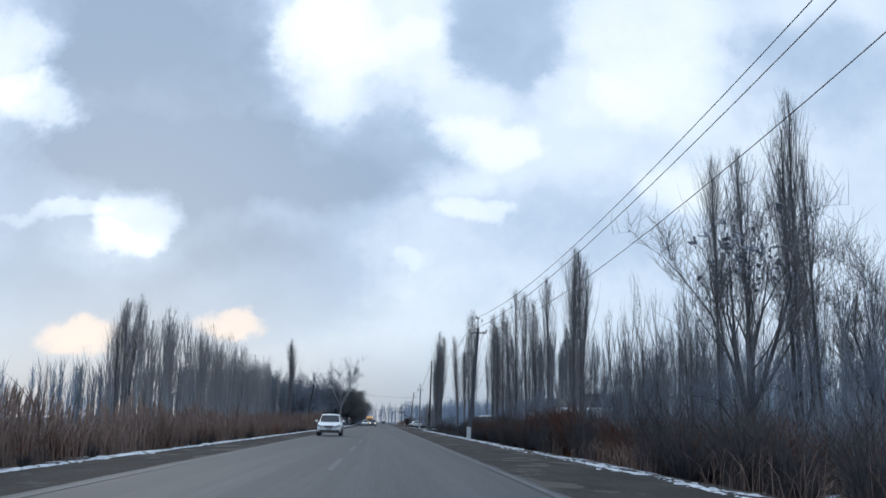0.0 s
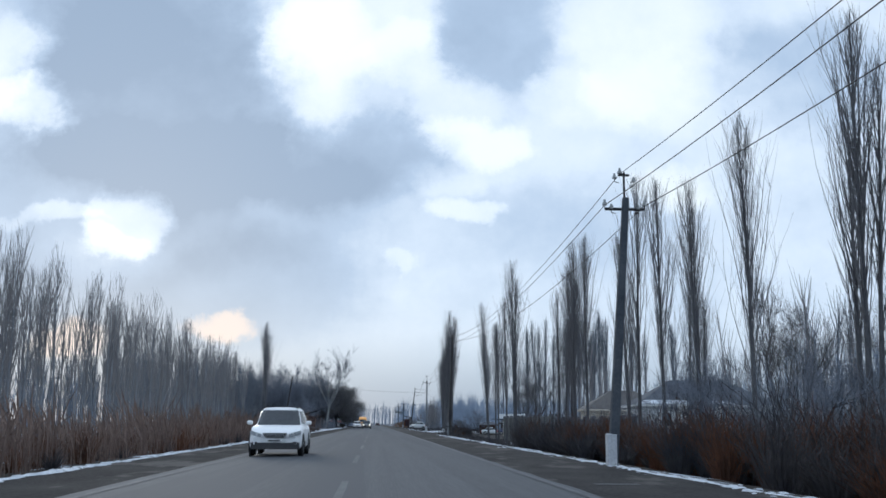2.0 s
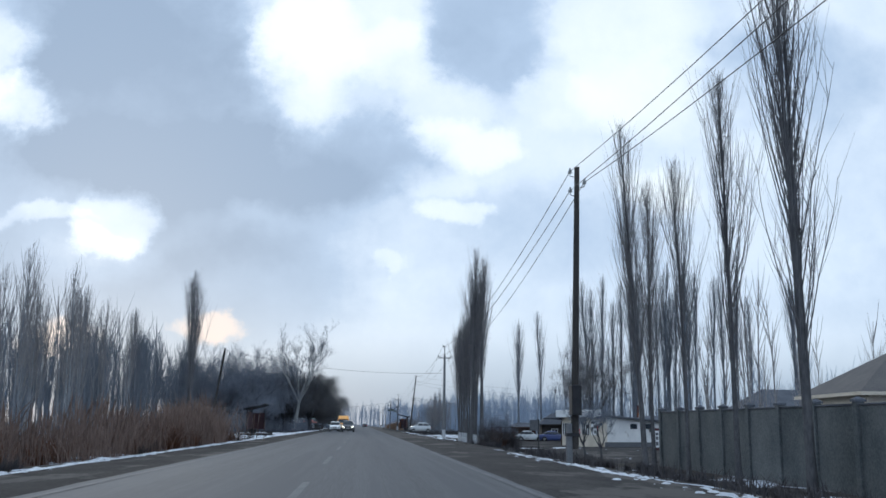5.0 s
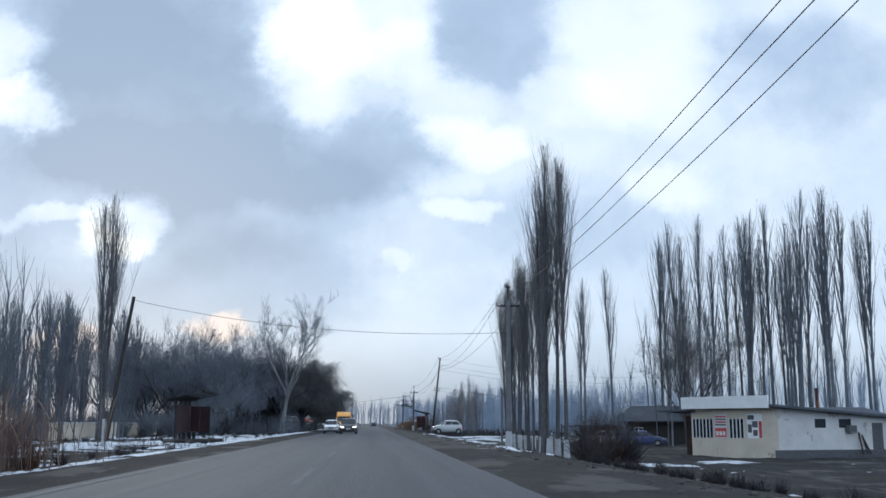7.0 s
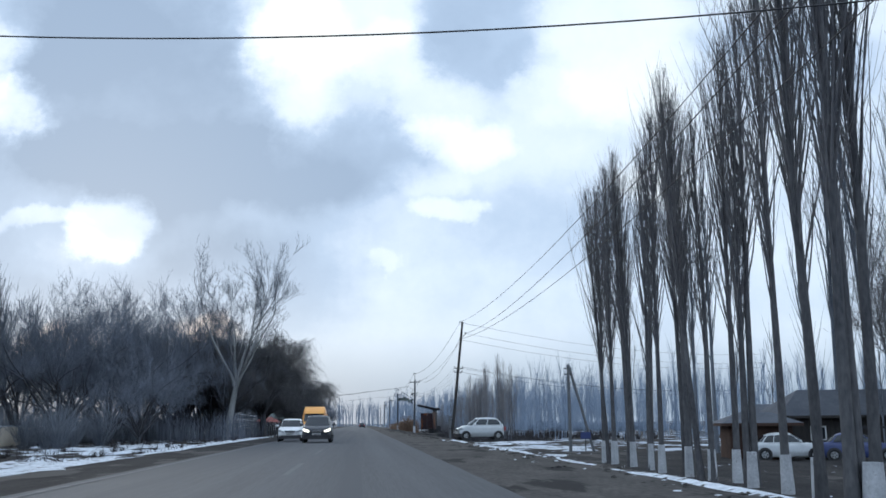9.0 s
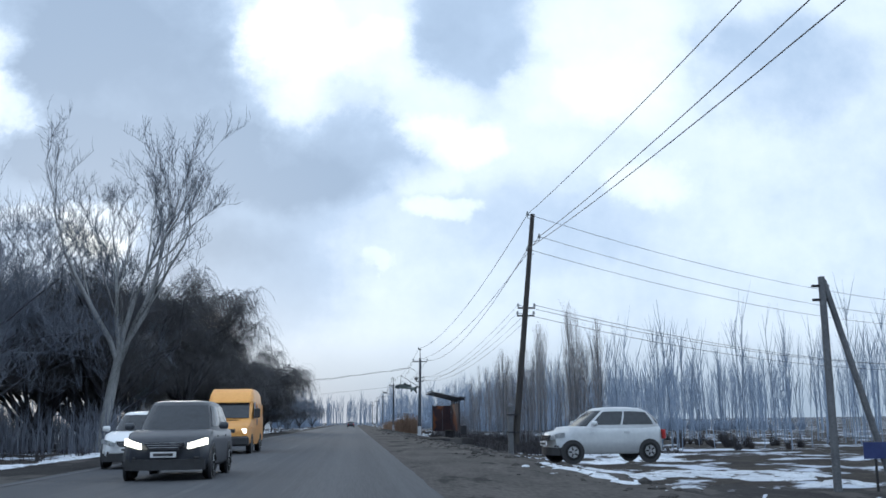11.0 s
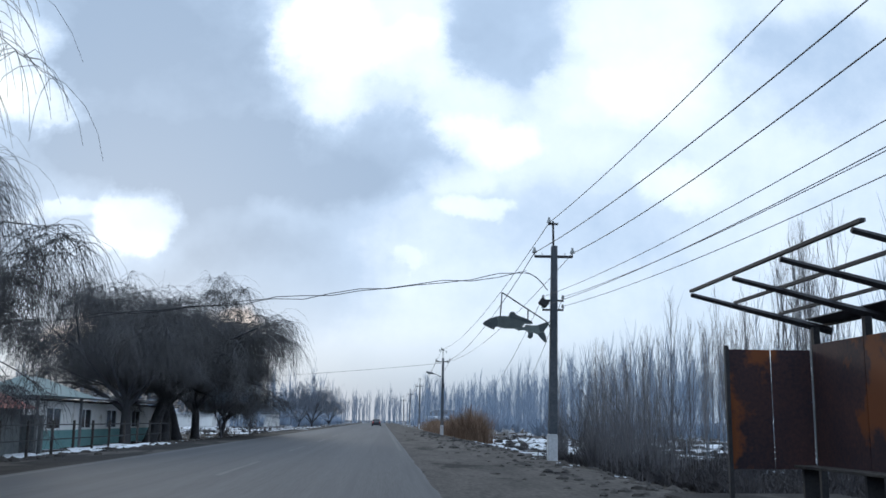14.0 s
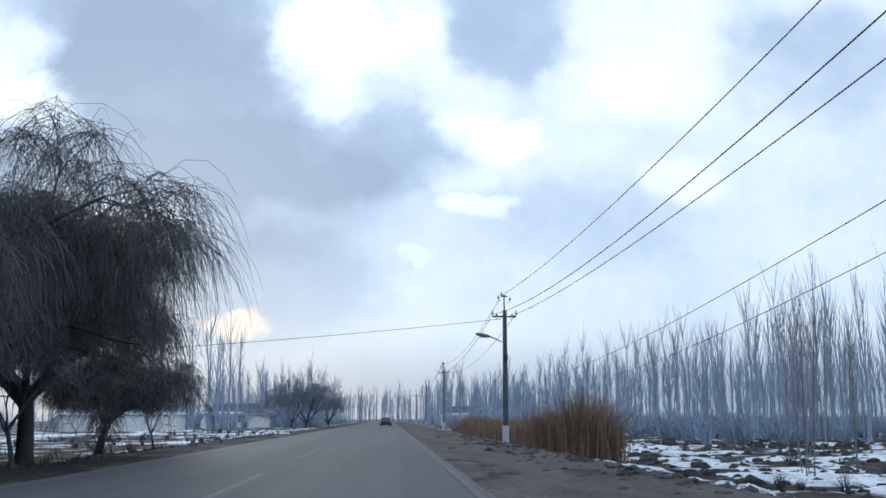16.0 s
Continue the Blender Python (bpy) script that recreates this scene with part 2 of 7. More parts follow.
CONCRETE = surface("pole_concrete", (0.10, 0.106, 0.115), (0.20, 0.203, 0.21), 0.9, 1.5, 20, 0.4, depth=0.008, where="object")
WOOD = surface("tarred_wood", (0.022, 0.021, 0.023), (0.065, 0.058, 0.052), 0.85, 1.5, 25, 0.5, depth=0.008, where="object", stretch=(4, 4, 0.4))
IRON = surface("dark_iron", (0.020, 0.021, 0.026), (0.048, 0.047, 0.050), 0.75, 3, 30, 0.2, 0.15, 0.003, where="object")
RUST = surface("rusty_sheet", (0.026, 0.021, 0.030), (0.075, 0.038, 0.036), 0.78, 1.0, 18, 0.3, 0.05, 0.004, where="object",
               spots=((0.17, 0.058, 0.022), 0.57, 0.55))
MAROON_RUST = surface("dull_maroon_sheet", (0.026, 0.016, 0.021), (0.062, 0.028, 0.034), 0.78, 1.0, 18, 0.3, 0.05, 0.004, where="object")
MAROON = surface("maroon_sheet", (0.048, 0.012, 0.015), (0.085, 0.021, 0.025), 0.6, 0.8, 15, 0.2, 0.0, 0.004, where="object")
GLASSY = surface("porcelain", (0.16, 0.17, 0.17), (0.32, 0.33, 0.33), 0.25, 4, 30, 0, where="object")
WIRE = surface("cable", (0.02, 0.02, 0.022), (0.045, 0.045, 0.05), 0.6, 2, 20, 0)
CEMENT_WALL = surface("grey_wall_panel", (0.07, 0.080, 0.086), (0.145, 0.152, 0.152), 0.92, 0.7, 12, 0.4, depth=0.01)
PLASTER = surface("white_plaster", (0.56, 0.56, 0.56), (0.74, 0.73, 0.71), 0.92, 0.8, 14, 0.3, depth=0.006, spots=((0.42, 0.40, 0.37), 0.62, 1.1))
CREAM = surface("cream_plaster", (0.50, 0.445, 0.365), (0.64, 0.575, 0.48), 0.9, 0.8, 14, 0.3, depth=0.006, spots=((0.36, 0.30, 0.24), 0.64, 1.3))
BROWN = surface("brown_brick", (0.045, 0.031, 0.028), (0.09, 0.058, 0.046), 0.9, 1.2, 22, 0.4, depth=0.008)
BROWN_ROOF = surface("dull_brown_roof_sheet", (0.060, 0.058, 0.060), (0.110, 0.100, 0.094), 0.8, 0.7, 16, 0.3, depth=0.008)
TEAL = surface("teal_plaster", (0.12, 0.24, 0.25), (0.20, 0.34, 0.34), 0.9, 0.8, 14, 0.3, depth=0.006)
SLATE = surface("slate_roof", (0.055, 0.062, 0.078), (0.115, 0.122, 0.14), 0.85, 0.7, 16, 0.4, depth=0.01)
MOSS_ROOF = surface("grey_green_roof_sheet", (0.12, 0.16, 0.16), (0.20, 0.25, 0.25), 0.7, 0.7, 16, 0.3, depth=0.008)
TILE_RED = surface("red_roof_sheet", (0.30, 0.07, 0.05), (0.42, 0.12, 0.09), 0.6, 0.7, 16, 0.2, depth=0.006)
SIGN_WHITE = surface("sign_white", (0.60, 0.61, 0.62), (0.74, 0.75, 0.75), 0.6, 1, 18, 0.1)
SIGN_RED = surface("sign_red", (0.40, 0.05, 0.05), (0.55, 0.09, 0.08), 0.6, 1, 18, 0.1)
SIGN_DARK = surface("sign_dark", (0.05, 0.055, 0.065), (0.12, 0.12, 0.13), 0.6, 6, 18, 0.1)
BLACK = surface("black_rubber", (0.012, 0.012, 0.013), (0.028, 0.028, 0.029), 0.8, 5, 40, 0.2, where="object")
SUV_WHITE = surface("white_car_paint", (0.70, 0.71, 0.72), (0.80, 0.80, 0.80), 0.28, 1, 8, 0, where="object")
SILVER = surface("silver_car_paint", (0.50, 0.52, 0.54), (0.60, 0.62, 0.63), 0.3, 1, 8, 0, 0.2, where="object")
VAN_ORANGE = surface("orange_van_paint", (0.72, 0.33, 0.075), (0.80, 0.40, 0.11), 0.38, 1, 8, 0, where="object")
CAR_DARK = surface("dark_car_paint", (0.03, 0.034, 0.045), (0.05, 0.055, 0.065), 0.3, 1, 8, 0, where="object")
CAR_BLUE = surface("blue_car_paint", (0.03, 0.045, 0.14), (0.05, 0.07, 0.20), 0.3, 1, 8, 0, where="object")
CAR_RED = surface("red_truck_paint", (0.40, 0.05, 0.03), (0.50, 0.08, 0.04), 0.4, 1, 8, 0, where="object")
CAR_GLASS = surface("dark_car_glass", (0.018, 0.022, 0.028), (0.03, 0.036, 0.044), 0.08, 1, 8, 0, where="object")
PLASTIC = surface("black_plastic", (0.02, 0.02, 0.022), (0.035, 0.035, 0.038), 0.5, 4, 30, 0.1, where="object")
CHROME = surface("alloy", (0.45, 0.46, 0.47), (0.6, 0.6, 0.6), 0.3, 3, 20, 0, 0.9, where="object")
LENS = surface("headlamp_lens", (0.20, 0.215, 0.23), (0.42, 0.44, 0.45), 0.12, 4, 20, 0, where="object")
PLATE = surface("number_plate", (0.62, 0.62, 0.62), (0.72, 0.72, 0.72), 0.5, 3, 20, 0, where="object")
TAIL_RED = surface("tail_lamp_red", (0.35, 0.02, 0.02), (0.45, 0.03, 0.03), 0.3, 3, 20, 0, where="object")
FISH_GREEN = surface("fish_grey_green", (0.075, 0.095, 0.090), (0.15, 0.18, 0.17), 0.5, 3.0, 26, 0.2, where="object")
FISH_DARK = surface("fish_dark_back", (0.020, 0.030, 0.034), (0.048, 0.062, 0.064), 0.5, 3, 26, 0.2, where="object")
LAMP_ON = bpy.data.materials.new("headlamp_on")
LAMP_ON.use_nodes = True
LAMP_ON.node_tree.nodes["Principled BSDF"].inputs["Emission Color"].default_value = (1, 0.9, 0.7, 1)
LAMP_ON.node_tree.nodes["Principled BSDF"].inputs["Emission Strength"].default_value = 2.5


# ---- helpers ----
def part(name, bm, material, parent=None, label=""):
    """Links a bmesh as one mesh object, under a thing or a part."""
    me = bpy.data.meshes.new(name)
    bm.to_mesh(me)
    bm.free()
    me.materials.append(material)
    ob = new(name, me)
    if parent is not None:
        ob.parent = parent
    return tagged(ob, label)


def raw(name, verts, faces, material, parent=None, label="", smooth=False):
    me = bpy.data.meshes.new(name)
    me.from_pydata([tuple(v) for v in verts], [], faces)
    me.materials.append(material)
    if smooth:
        me.polygons.foreach_set("use_smooth", [True] * len(me.polygons))
    ob = new(name, me)
    if parent is not None:
        ob.parent = parent
    return tagged(ob, label)


def thing(name, m, label, category, group="", kind=""):
    ob = new(name)
    ob.empty_display_size = 0.3
    ob.matrix_basis = m
    return tagged(ob, label, category, group, kind)


def box(bm, x0, x1, y0, y1, z0, z1, bevel=0.0, m=None):
    made = bmesh.ops.create_cube(bm, size=1.0)["verts"]
    t = Matrix.Translation(((x0 + x1) / 2, (y0 + y1) / 2, (z0 + z1) / 2)) @ Matrix.Diagonal((x1 - x0, y1 - y0, z1 - z0, 1))
    bmesh.ops.transform(bm, matrix=(m @ t) if m else t, verts=made)
    if bevel:
        edges = list({e for v in made for e in v.link_edges})
        bmesh.ops.bevel(bm, geom=edges, offset=bevel, segments=1, affect="EDGES", profile=0.5)
    return bm


def boxes(*sizes, bevel=0.0, weld=False):
    bm = bmesh.new()
    for s in sizes:
        box(bm, *s, bevel=bevel)
    if weld:
        bmesh.ops.remove_doubles(bm, verts=bm.verts, dist=0.001)
    return bm


def rod(bm, a, b, r0, r1=None, sides=8):
    """A straight tapered round bar from a to b."""
    a, b = Vector(a), Vector(b)
    made = bmesh.ops.create_cone(bm, cap_ends=True, segments=sides, radius1=r0, radius2=r0 if r1 is None else r1, depth=(b - a).length)["verts"]
    turn = (b - a).to_track_quat("Z", "Y").to_matrix().to_4x4()
    bmesh.ops.transform(bm, matrix=Matrix.Translation((a + b) / 2) @ turn, verts=made)
    return bm


class Tubes:
    """Gathers tapered tubes along bent lines into one mesh."""

    def __init__(self):
        self.v, self.f, self.m = [], [], []

    def add(self, pts, radii, sides=3, slot=0):
        pts = np.asarray(pts, float)
        way = np.gradient(pts, axis=0)
        way /= np.linalg.norm(way, axis=1, keepdims=True) + 1e-9
        ref = np.where(np.abs(way[:, 2:3]) > 0.9, [[1.0, 0, 0]], [[0, 0, 1.0]])
        s = np.cross(way, ref)
        s /= np.linalg.norm(s, axis=1, keepdims=True) + 1e-9
        u = np.cross(s, way)
        base = sum(len(x) for x in self.v) if len(self.v) < 2 else self.count
        ang = np.arange(sides) * 2 * np.pi / sides
        ring = s[:, None] * np.cos(ang)[None, :, None] + u[:, None] * np.sin(ang)[None, :, None]
        self.v.append((pts[:, None] + ring * np.asarray(radii, float)[:, None, None]).reshape(-1, 3))
        self.count = base + len(pts) * sides
        for i in range(len(pts) - 1):
            for k in range(sides):
                a, b = base + i * sides + k, base + i * sides + (k + 1) % sides
                self.f.append((a, b, b + sides, a + sides))
                self.m.append(slot)

    def object(self, name, material, parent=None, label="", smooth=True, second=None):
        ob = raw(name, np.concatenate(self.v), self.f, material, parent, label, smooth)
        if second:
            ob.data.materials.append(second)
            ob.data.polygons.foreach_set("material_index", self.m)
        return ob


def ease(a, b, x):
    k = np.clip((np.asarray(x, float) - a) / (b - a), 0, 1)
    return k * k * (3 - 2 * k)


def ground_z(x, y):
    """Height of the land: the road stands a little above the fields."""
    x, y = np.asarray(x, float), np.asarray(y, float)
    right = -0.03 - 0.62 * ease(6.0, 11.5, x) - 0.3 * ease(30, 60, x)
    left = -0.03 - 0.30 * ease(8.0, 12.0, -x)
    right = right - 0.32 * ease(8.0, 12.5, x) * ease(182, 200, y) * (1 - ease(256, 275, y))
    z = np.where(x > 0, right, left)
    rough = 0.05 * np.sin(x * 1.3 + y * 0.7) * np.sin(y * 0.9 - x * 0.4) + 0.03 * np.sin(x * 2.9) * np.sin(y * 2.3)
    return z + rough * ease(6.3, 9.0, np.where(x > 0, x, -x - 1.8))


def gz(x, y):
    return float(ground_z(x, y))


def top_z(x, y):
    """Height of what one treads on: the verges lie level beside the road."""
    return max(gz(x, y), -0.012) if -8.1 < x < (6.4 if y < 196 else 7.1) else gz(x, y)


# ---- ground, road, verges ----
ROAD_L, ROAD_R = -5.6, 3.1
xs = np.unique(np.concatenate([np.linspace(-30, 40, 141), -30 - np.geomspace(0.5, 2400, 40), 40 + np.geomspace(0.5, 2400, 40)]))
ys = np.unique(np.concatenate([np.linspace(-40, 480, 521), 480 + np.geomspace(1, 4000, 40), -40 - np.geomspace(1, 800, 16)]))
gx, gy = np.meshgrid(xs, ys)
gv = np.stack([gx, gy, ground_z(gx, gy)], -1).reshape(-1, 3)
nx = len(xs)
gf = [(j * nx + i, j * nx + i + 1, (j + 1) * nx + i + 1, (j + 1) * nx + i) for j in range(len(ys) - 1) for i in range(nx - 1)]
ground = raw("ground", gv, gf, FIELD, smooth=True)
tagged(ground, "dark winter field with dead grass and snow patches", "ground", kind="structure")


def strip(name, left, right, y0, y1, step, z, material, wobble=0.0, crown=0.0, cells=8, seed=0):
    """A long ribbon of ground along the road with uneven rims."""
    rows = int((y1 - y0) / step) + 1
    v, f = [], []
    for j in range(rows):
        y = y0 + (y1 - y0) * j / (rows - 1)
        w0 = wobble * (noise.noise((y * 0.35, seed, 0)) + 0.6 * noise.noise((y * 1.7, seed, 3)))
        w1 = wobble * (noise.noise((y * 0.35, seed, 7)) + 0.6 * noise.noise((y * 1.7, seed, 9)))
        for i in range(cells + 1):
            k = i / cells
            x = left + w0 + (right + w1 - left - w0) * k
            v.append((x, y, z + crown * (1 - (2 * k - 1) ** 2)))
    n = cells + 1
    for j in range(rows - 1):
        for i in range(cells):
            f.append((j * n + i, j * n + i + 1, (j + 1) * n + i + 1, (j + 1) * n + i))
    return raw(name, v, f, material, smooth=True)


road = tagged(strip("road", ROAD_L, ROAD_R, -60, 1500, 1.0, 0.0, ASPHALT, 0.06, 0.03, 8, 1),
              "worn grey two-lane asphalt road with faint tyre tracks", "road", kind="structure")
verge_r = tagged(strip("verge_right", ROAD_R - 0.3, 6.5, -60, 196, 0.7, -0.012, GRAVEL, 0.25, 0.008, 8, 2),
                 "dark gravel verge beside the road", "verge", kind="structure")
verge_far = tagged(strip("verge_right", ROAD_R - 0.3, 7.2, 196, 700, 0.5, -0.010, DIRT, 0.55, 0.010, 12, 12),
                   "dusty trodden dirt verge with wheel tracks", "verge", kind="structure")
verge_l = tagged(strip("verge_left", -8.1, ROAD_L + 0.3, -60, 700, 0.7, -0.012, GRAVEL, 0.25, 0.008, 8, 3),
                 "dark gravel verge beside the road", "verge", kind="structure")
for x, y0, y1, seed in ((ROAD_L + 0.35, -60, 700, 4), (ROAD_R - 0.22, -60, 150, 5), (ROAD_R - 0.22, 330, 700, 6)):
    line = strip("edge_line", x - 0.07, x + 0.07, y0, y1, 1.0, 0.014, PAINT_LINE, 0.012, 0, 1, seed)
    tagged(line, "faded white edge line on the asphalt", "road marking", kind="structure")
y = -40.0
first = None
while y < 560:
    if first is None:
        first = strip("centre_dash", -1.27, -1.13, 0, 7.0, 0.5, 0.034, PAINT_LINE, 0.012, 0, 1, 7)
        tagged(first, "faded white centre dash on the asphalt", "road marking", "centre line", "structure")
        first.location.y = y
    else:
        copy_thing(first, Matrix.Translation((0, y, 0)))
    y += 16.0


# ---- trees ----
def bent(rng, start, way, length, steps, wander, lift):
    """Points of a limb that wanders and bends upwards (lift > 0) or droops (lift < 0)."""
    pts, p, d = [np.array(start, float)], np.array(start, float), np.array(way, float)
    for _ in range(steps):
        d = d + rng.normal(0, wander, 3) + np.array([0, 0, lift])
        d /= np.linalg.norm(d)
        p = p + d * length / steps
        pts.append(p.copy())
    return np.array(pts)


def poplar(seed, height, spread, bare, limbs, twigs, bark, twig, stems=1, limb_r=0.035, twig_r=0.011, stem_r=0.0085):
    """A bare columnar poplar: trunk and steep limbs with upright twigs. Returns an Empty with trunk and crown."""
    rng = np.random.default_rng(seed)
    root = thing("poplar", Matrix(), "tall bare columnar poplar tree", "tree")
    trunk, crown = Tubes(), Tubes()
    for s in range(stems):
        off = rng.normal(0, 0.25, 2) if stems > 1 else np.zeros(2)
        h = height * (1 if s == 0 else rng.uniform(0.78, 0.97))
        line = bent(rng, (off[0], off[1], -0.2), (off[0] * 0.12, off[1] * 0.12, 1), h + 0.2, 12, 0.009, 0.03)
        rad = np.linspace(1, 0.06, 13) ** 0.85 * height * stem_r
        rad[0] *= 1.35
        trunk.add(line, rad, 7)
        for i in range(limbs):
            k = bare + (0.95 - bare) * (i + rng.random()) / limbs
            at = np.array([np.interp(k * 12, range(13), line[:, c]) for c in range(3)])
            az = rng.uniform(0, 2 * np.pi)
            prof = math.sin(math.pi * min(1, (0.12 + 0.88 * (k - bare) / (1 - bare))) ** 0.8) ** 0.7
            length = min(h * 0.33 * (0.35 + 0.8 * prof) * rng.uniform(0.7, 1.15), (h - at[2]) * 0.70 + 0.45)
            lean = spread * rng.uniform(0.5, 1.2)
            limb = bent(rng, at, (math.cos(az) * lean * 2.6, math.sin(az) * lean * 2.6, 1), length, 5, 0.05, 0.16)
            r0 = limb_r * (0.5 + prof)
            crown.add(limb, np.linspace(r0, r0 * 0.25, 6), 3)
            for j in range(twigs):
                q = rng.uniform(0.15, 1.0) * 5
                a = np.array([np.interp(q, range(6), limb[:, c]) for c in range(3)])
                az2 = rng.uniform(0, 2 * np.pi)
                tw = bent(rng, a, (math.cos(az2) * 0.42, math.sin(az2) * 0.42, 1), length * rng.uniform(0.22, 0.5), 2, 0.08, 0.2)
                crown.add(tw, [twig_r, twig_r * 0.75, twig_r * 0.3], 3)
    trunk.object("trunk", bark, root)
    crown.object("crown", twig, root)
    return root


def branching(seed, height, trunk_h, trunk_r, limbs, levels, spread, lift, shrink, bark, twig, droop=0, strands=0, strand_len=3.0,
              twig_r=0.010, lean=(0, 0), name="tree", label="", sub=4, hang=3.2):
    """A bare spreading tree: trunk, limbs that fork, and fine twigs or hanging strands."""
    rng = np.random.default_rng(seed)
    root = thing(name, Matrix(), label, "tree")
    trunk, crown = Tubes(), Tubes()
    stem = bent(rng, (0, 0, -0.2), (lean[0], lean[1], 1), trunk_h + 0.2, 6, 0.05, 0.02)
    r = np.linspace(1.0, 0.7, 7) * trunk_r
    r[0] *= 1.4
    trunk.add(stem, r, 9)
    ends = []

    def grow(p, d, length, radius, level):
        steps = 5 if level == 0 else 4
        line = bent(rng, p, d, length, steps, 0.10 + 0.03 * level, lift if level < 2 else lift * 0.4 + droop)
        tip = radius * 0.45
        crown.add(line, np.linspace(radius, tip, steps + 1), 6 if level == 0 else 4 if level == 1 else 3, 1 if level < 2 else 0)
        if level == levels:
            ends.append(line)
            return
        for i in range(sub):
            q = rng.uniform(0.35, 1.0) * steps if i else steps
            a = np.array([np.interp(q, range(steps + 1), line[:, c]) for c in range(3)])
            fwd = line[min(int(q) + 1, steps)] - line[min(int(q), steps - 1)]
            fwd /= np.linalg.norm(fwd) + 1e-9
            side = rng.normal(0, 1, 3)
            side -= fwd * (side @ fwd)
            side /= np.linalg.norm(side)
            grow(a, fwd + side * spread * rng.uniform(0.5, 1.1), length * shrink * rng.uniform(0.75, 1.15), max(tip * rng.uniform(0.6, 0.9), twig_r), level + 1)

    for i in range(limbs):
        az = 2 * math.pi * (i + rng.uniform(-0.3, 0.3)) / limbs
        q = rng.uniform(0.7, 1.0)
        a = np.array([np.interp(q * 6, range(7), stem[:, c]) for c in range(3)])
        out = spread * rng.uniform(0.5, 1.2)
        grow(a, (math.cos(az) * out + lean[0], math.sin(az) * out + lean[1], 1), (height - trunk_h) * rng.uniform(0.38, 0.55), trunk_r * rng.uniform(0.4, 0.6), 0)
    for line in ends:
        for j in range(strands):
            q = rng.uniform(0.1, 1.0) * (len(line) - 1)
            a = np.array([np.interp(q, range(len(line)), line[:, c]) for c in range(3)])
            if droop < 0:
                out = rng.normal(0, 0.5, 3)
                s = bent(rng, a, (out[0], out[1], 0.35 + out[2] * 0.4), min(strand_len * rng.uniform(0.5, 1.25), max(0.7, a[2] - hang)), 4, 0.05, -0.62)
                crown.add(s, np.linspace(twig_r, twig_r * 0.5, 5), 3)
            else:
                d = rng.normal(0, 0.6, 3)
                d[2] = abs(d[2]) + 0.45
                s = bent(rng, a, d / np.linalg.norm(d), strand_len * rng.uniform(0.5, 1.2), 2, 0.12, 0.08)
                crown.add(s, [twig_r, twig_r * 0.8, twig_r * 0.4], 3)
    trunk.object("trunk", bark, root)
    crown.object("crown", twig, root, second=bark)
    return root


STANDING = set()


def place(ob, x, y, s=1.0, turn=0.0, label="", group="", first=None, lean=0.0, z=None):
    """Puts a built tree at (x, y), or a copy of it if it already stands somewhere."""
    m = pose(x, y, gz(x, y) if z is None else z, lean, lean * 0.6, turn)
    if ob in STANDING:
        ob = copy_thing(ob, m)
    else:
        STANDING.add(ob)
        ob.matrix_basis = m
    ob.scale = (s, s, s)
    tagged(ob, label, group=group)
    return ob


class Kinds:
    """A few built trees of one kind, handed out by turns as copies."""

    def __init__(self, made):
        self.made, self.n = made, 0

    def put(self, x, y, height=None, s=None, label="", group="", turn=None, pick=None):
        ob, h = self.made[self.n % len(self.made) if pick is None else pick]
        self.n += 1
        return place(ob, x, y, (height / h) if height else (s or 1.0), random.uniform(0, 360) if turn is None else turn, label, group,
                     lean=random.uniform(-1.2, 1.2))


ROWKIND = Kinds([(poplar(21 + i, 18, 0.092, 0.30, 54 - 16 * (i % 2), 8, BARK, TWIG, stems=1 + i % 2, limb_r=0.025, twig_r=0.0078, stem_r=0.0080), 18.0) for i in range(4)])
LOMBARDY = Kinds([(poplar(11 + i, 20, 0.10, 0.20, 58 - 16 * (i % 2), 9, BARK, TWIG, stems=2 if i % 2 else 1, limb_r=0.023, twig_r=0.0085, stem_r=0.0078), 20.0) for i in range(5)])
TALL = Kinds([(poplar(31 + i, 22, 0.075, 0.30, 34, 5, HAZED_BARK, HAZED_BARK), 22.0) for i in range(4)])
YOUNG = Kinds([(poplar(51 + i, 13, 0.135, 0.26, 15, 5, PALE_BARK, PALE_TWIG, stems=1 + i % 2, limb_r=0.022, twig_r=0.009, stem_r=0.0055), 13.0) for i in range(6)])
DARK_SAPLING = Kinds([(poplar(171 + i, 9, 0.11, 0.08, 15, 5, BARK, TWIG, stems=2, limb_r=0.012, twig_r=0.0055, stem_r=0.0034), 9.0) for i in range(4)])
SAPLING = Kinds([(poplar(71 + i, 9, 0.11, 0.08, 15, 5, HAZED_BARK, PALE_TWIG, stems=2, limb_r=0.013, twig_r=0.006, stem_r=0.0034), 9.0) for i in range(5)])

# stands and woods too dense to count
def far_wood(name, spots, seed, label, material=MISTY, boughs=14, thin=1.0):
    rng = np.random.default_rng(seed)
    t = Tubes()
    for x, y, h in spots:
        z = gz(x, y)
        line = bent(rng, (x, y, z - 0.2), (0, 0, 1), h, 5, 0.03, 0.05)
        t.add(line, np.linspace(0.16, 0.03, 6) * h / 12 * thin, 4)
        for j in range(boughs):
            k = rng.uniform(0.2, 0.9)
            a = np.array([np.interp(k * 5, range(6), line[:, c]) for c in range(3)])
            az = rng.uniform(0, 2 * np.pi)
            s = bent(rng, a, (math.cos(az) * 0.35, math.sin(az) * 0.35, 1), h * 0.3 * rng.uniform(0.6, 1.1), 2, 0.06, 0.2)
            t.add(s, np.array([0.05, 0.035, 0.012]) * thin, 3)
    ob = t.object(name, material)
    return tagged(ob, label, "woodland", kind="stuff")



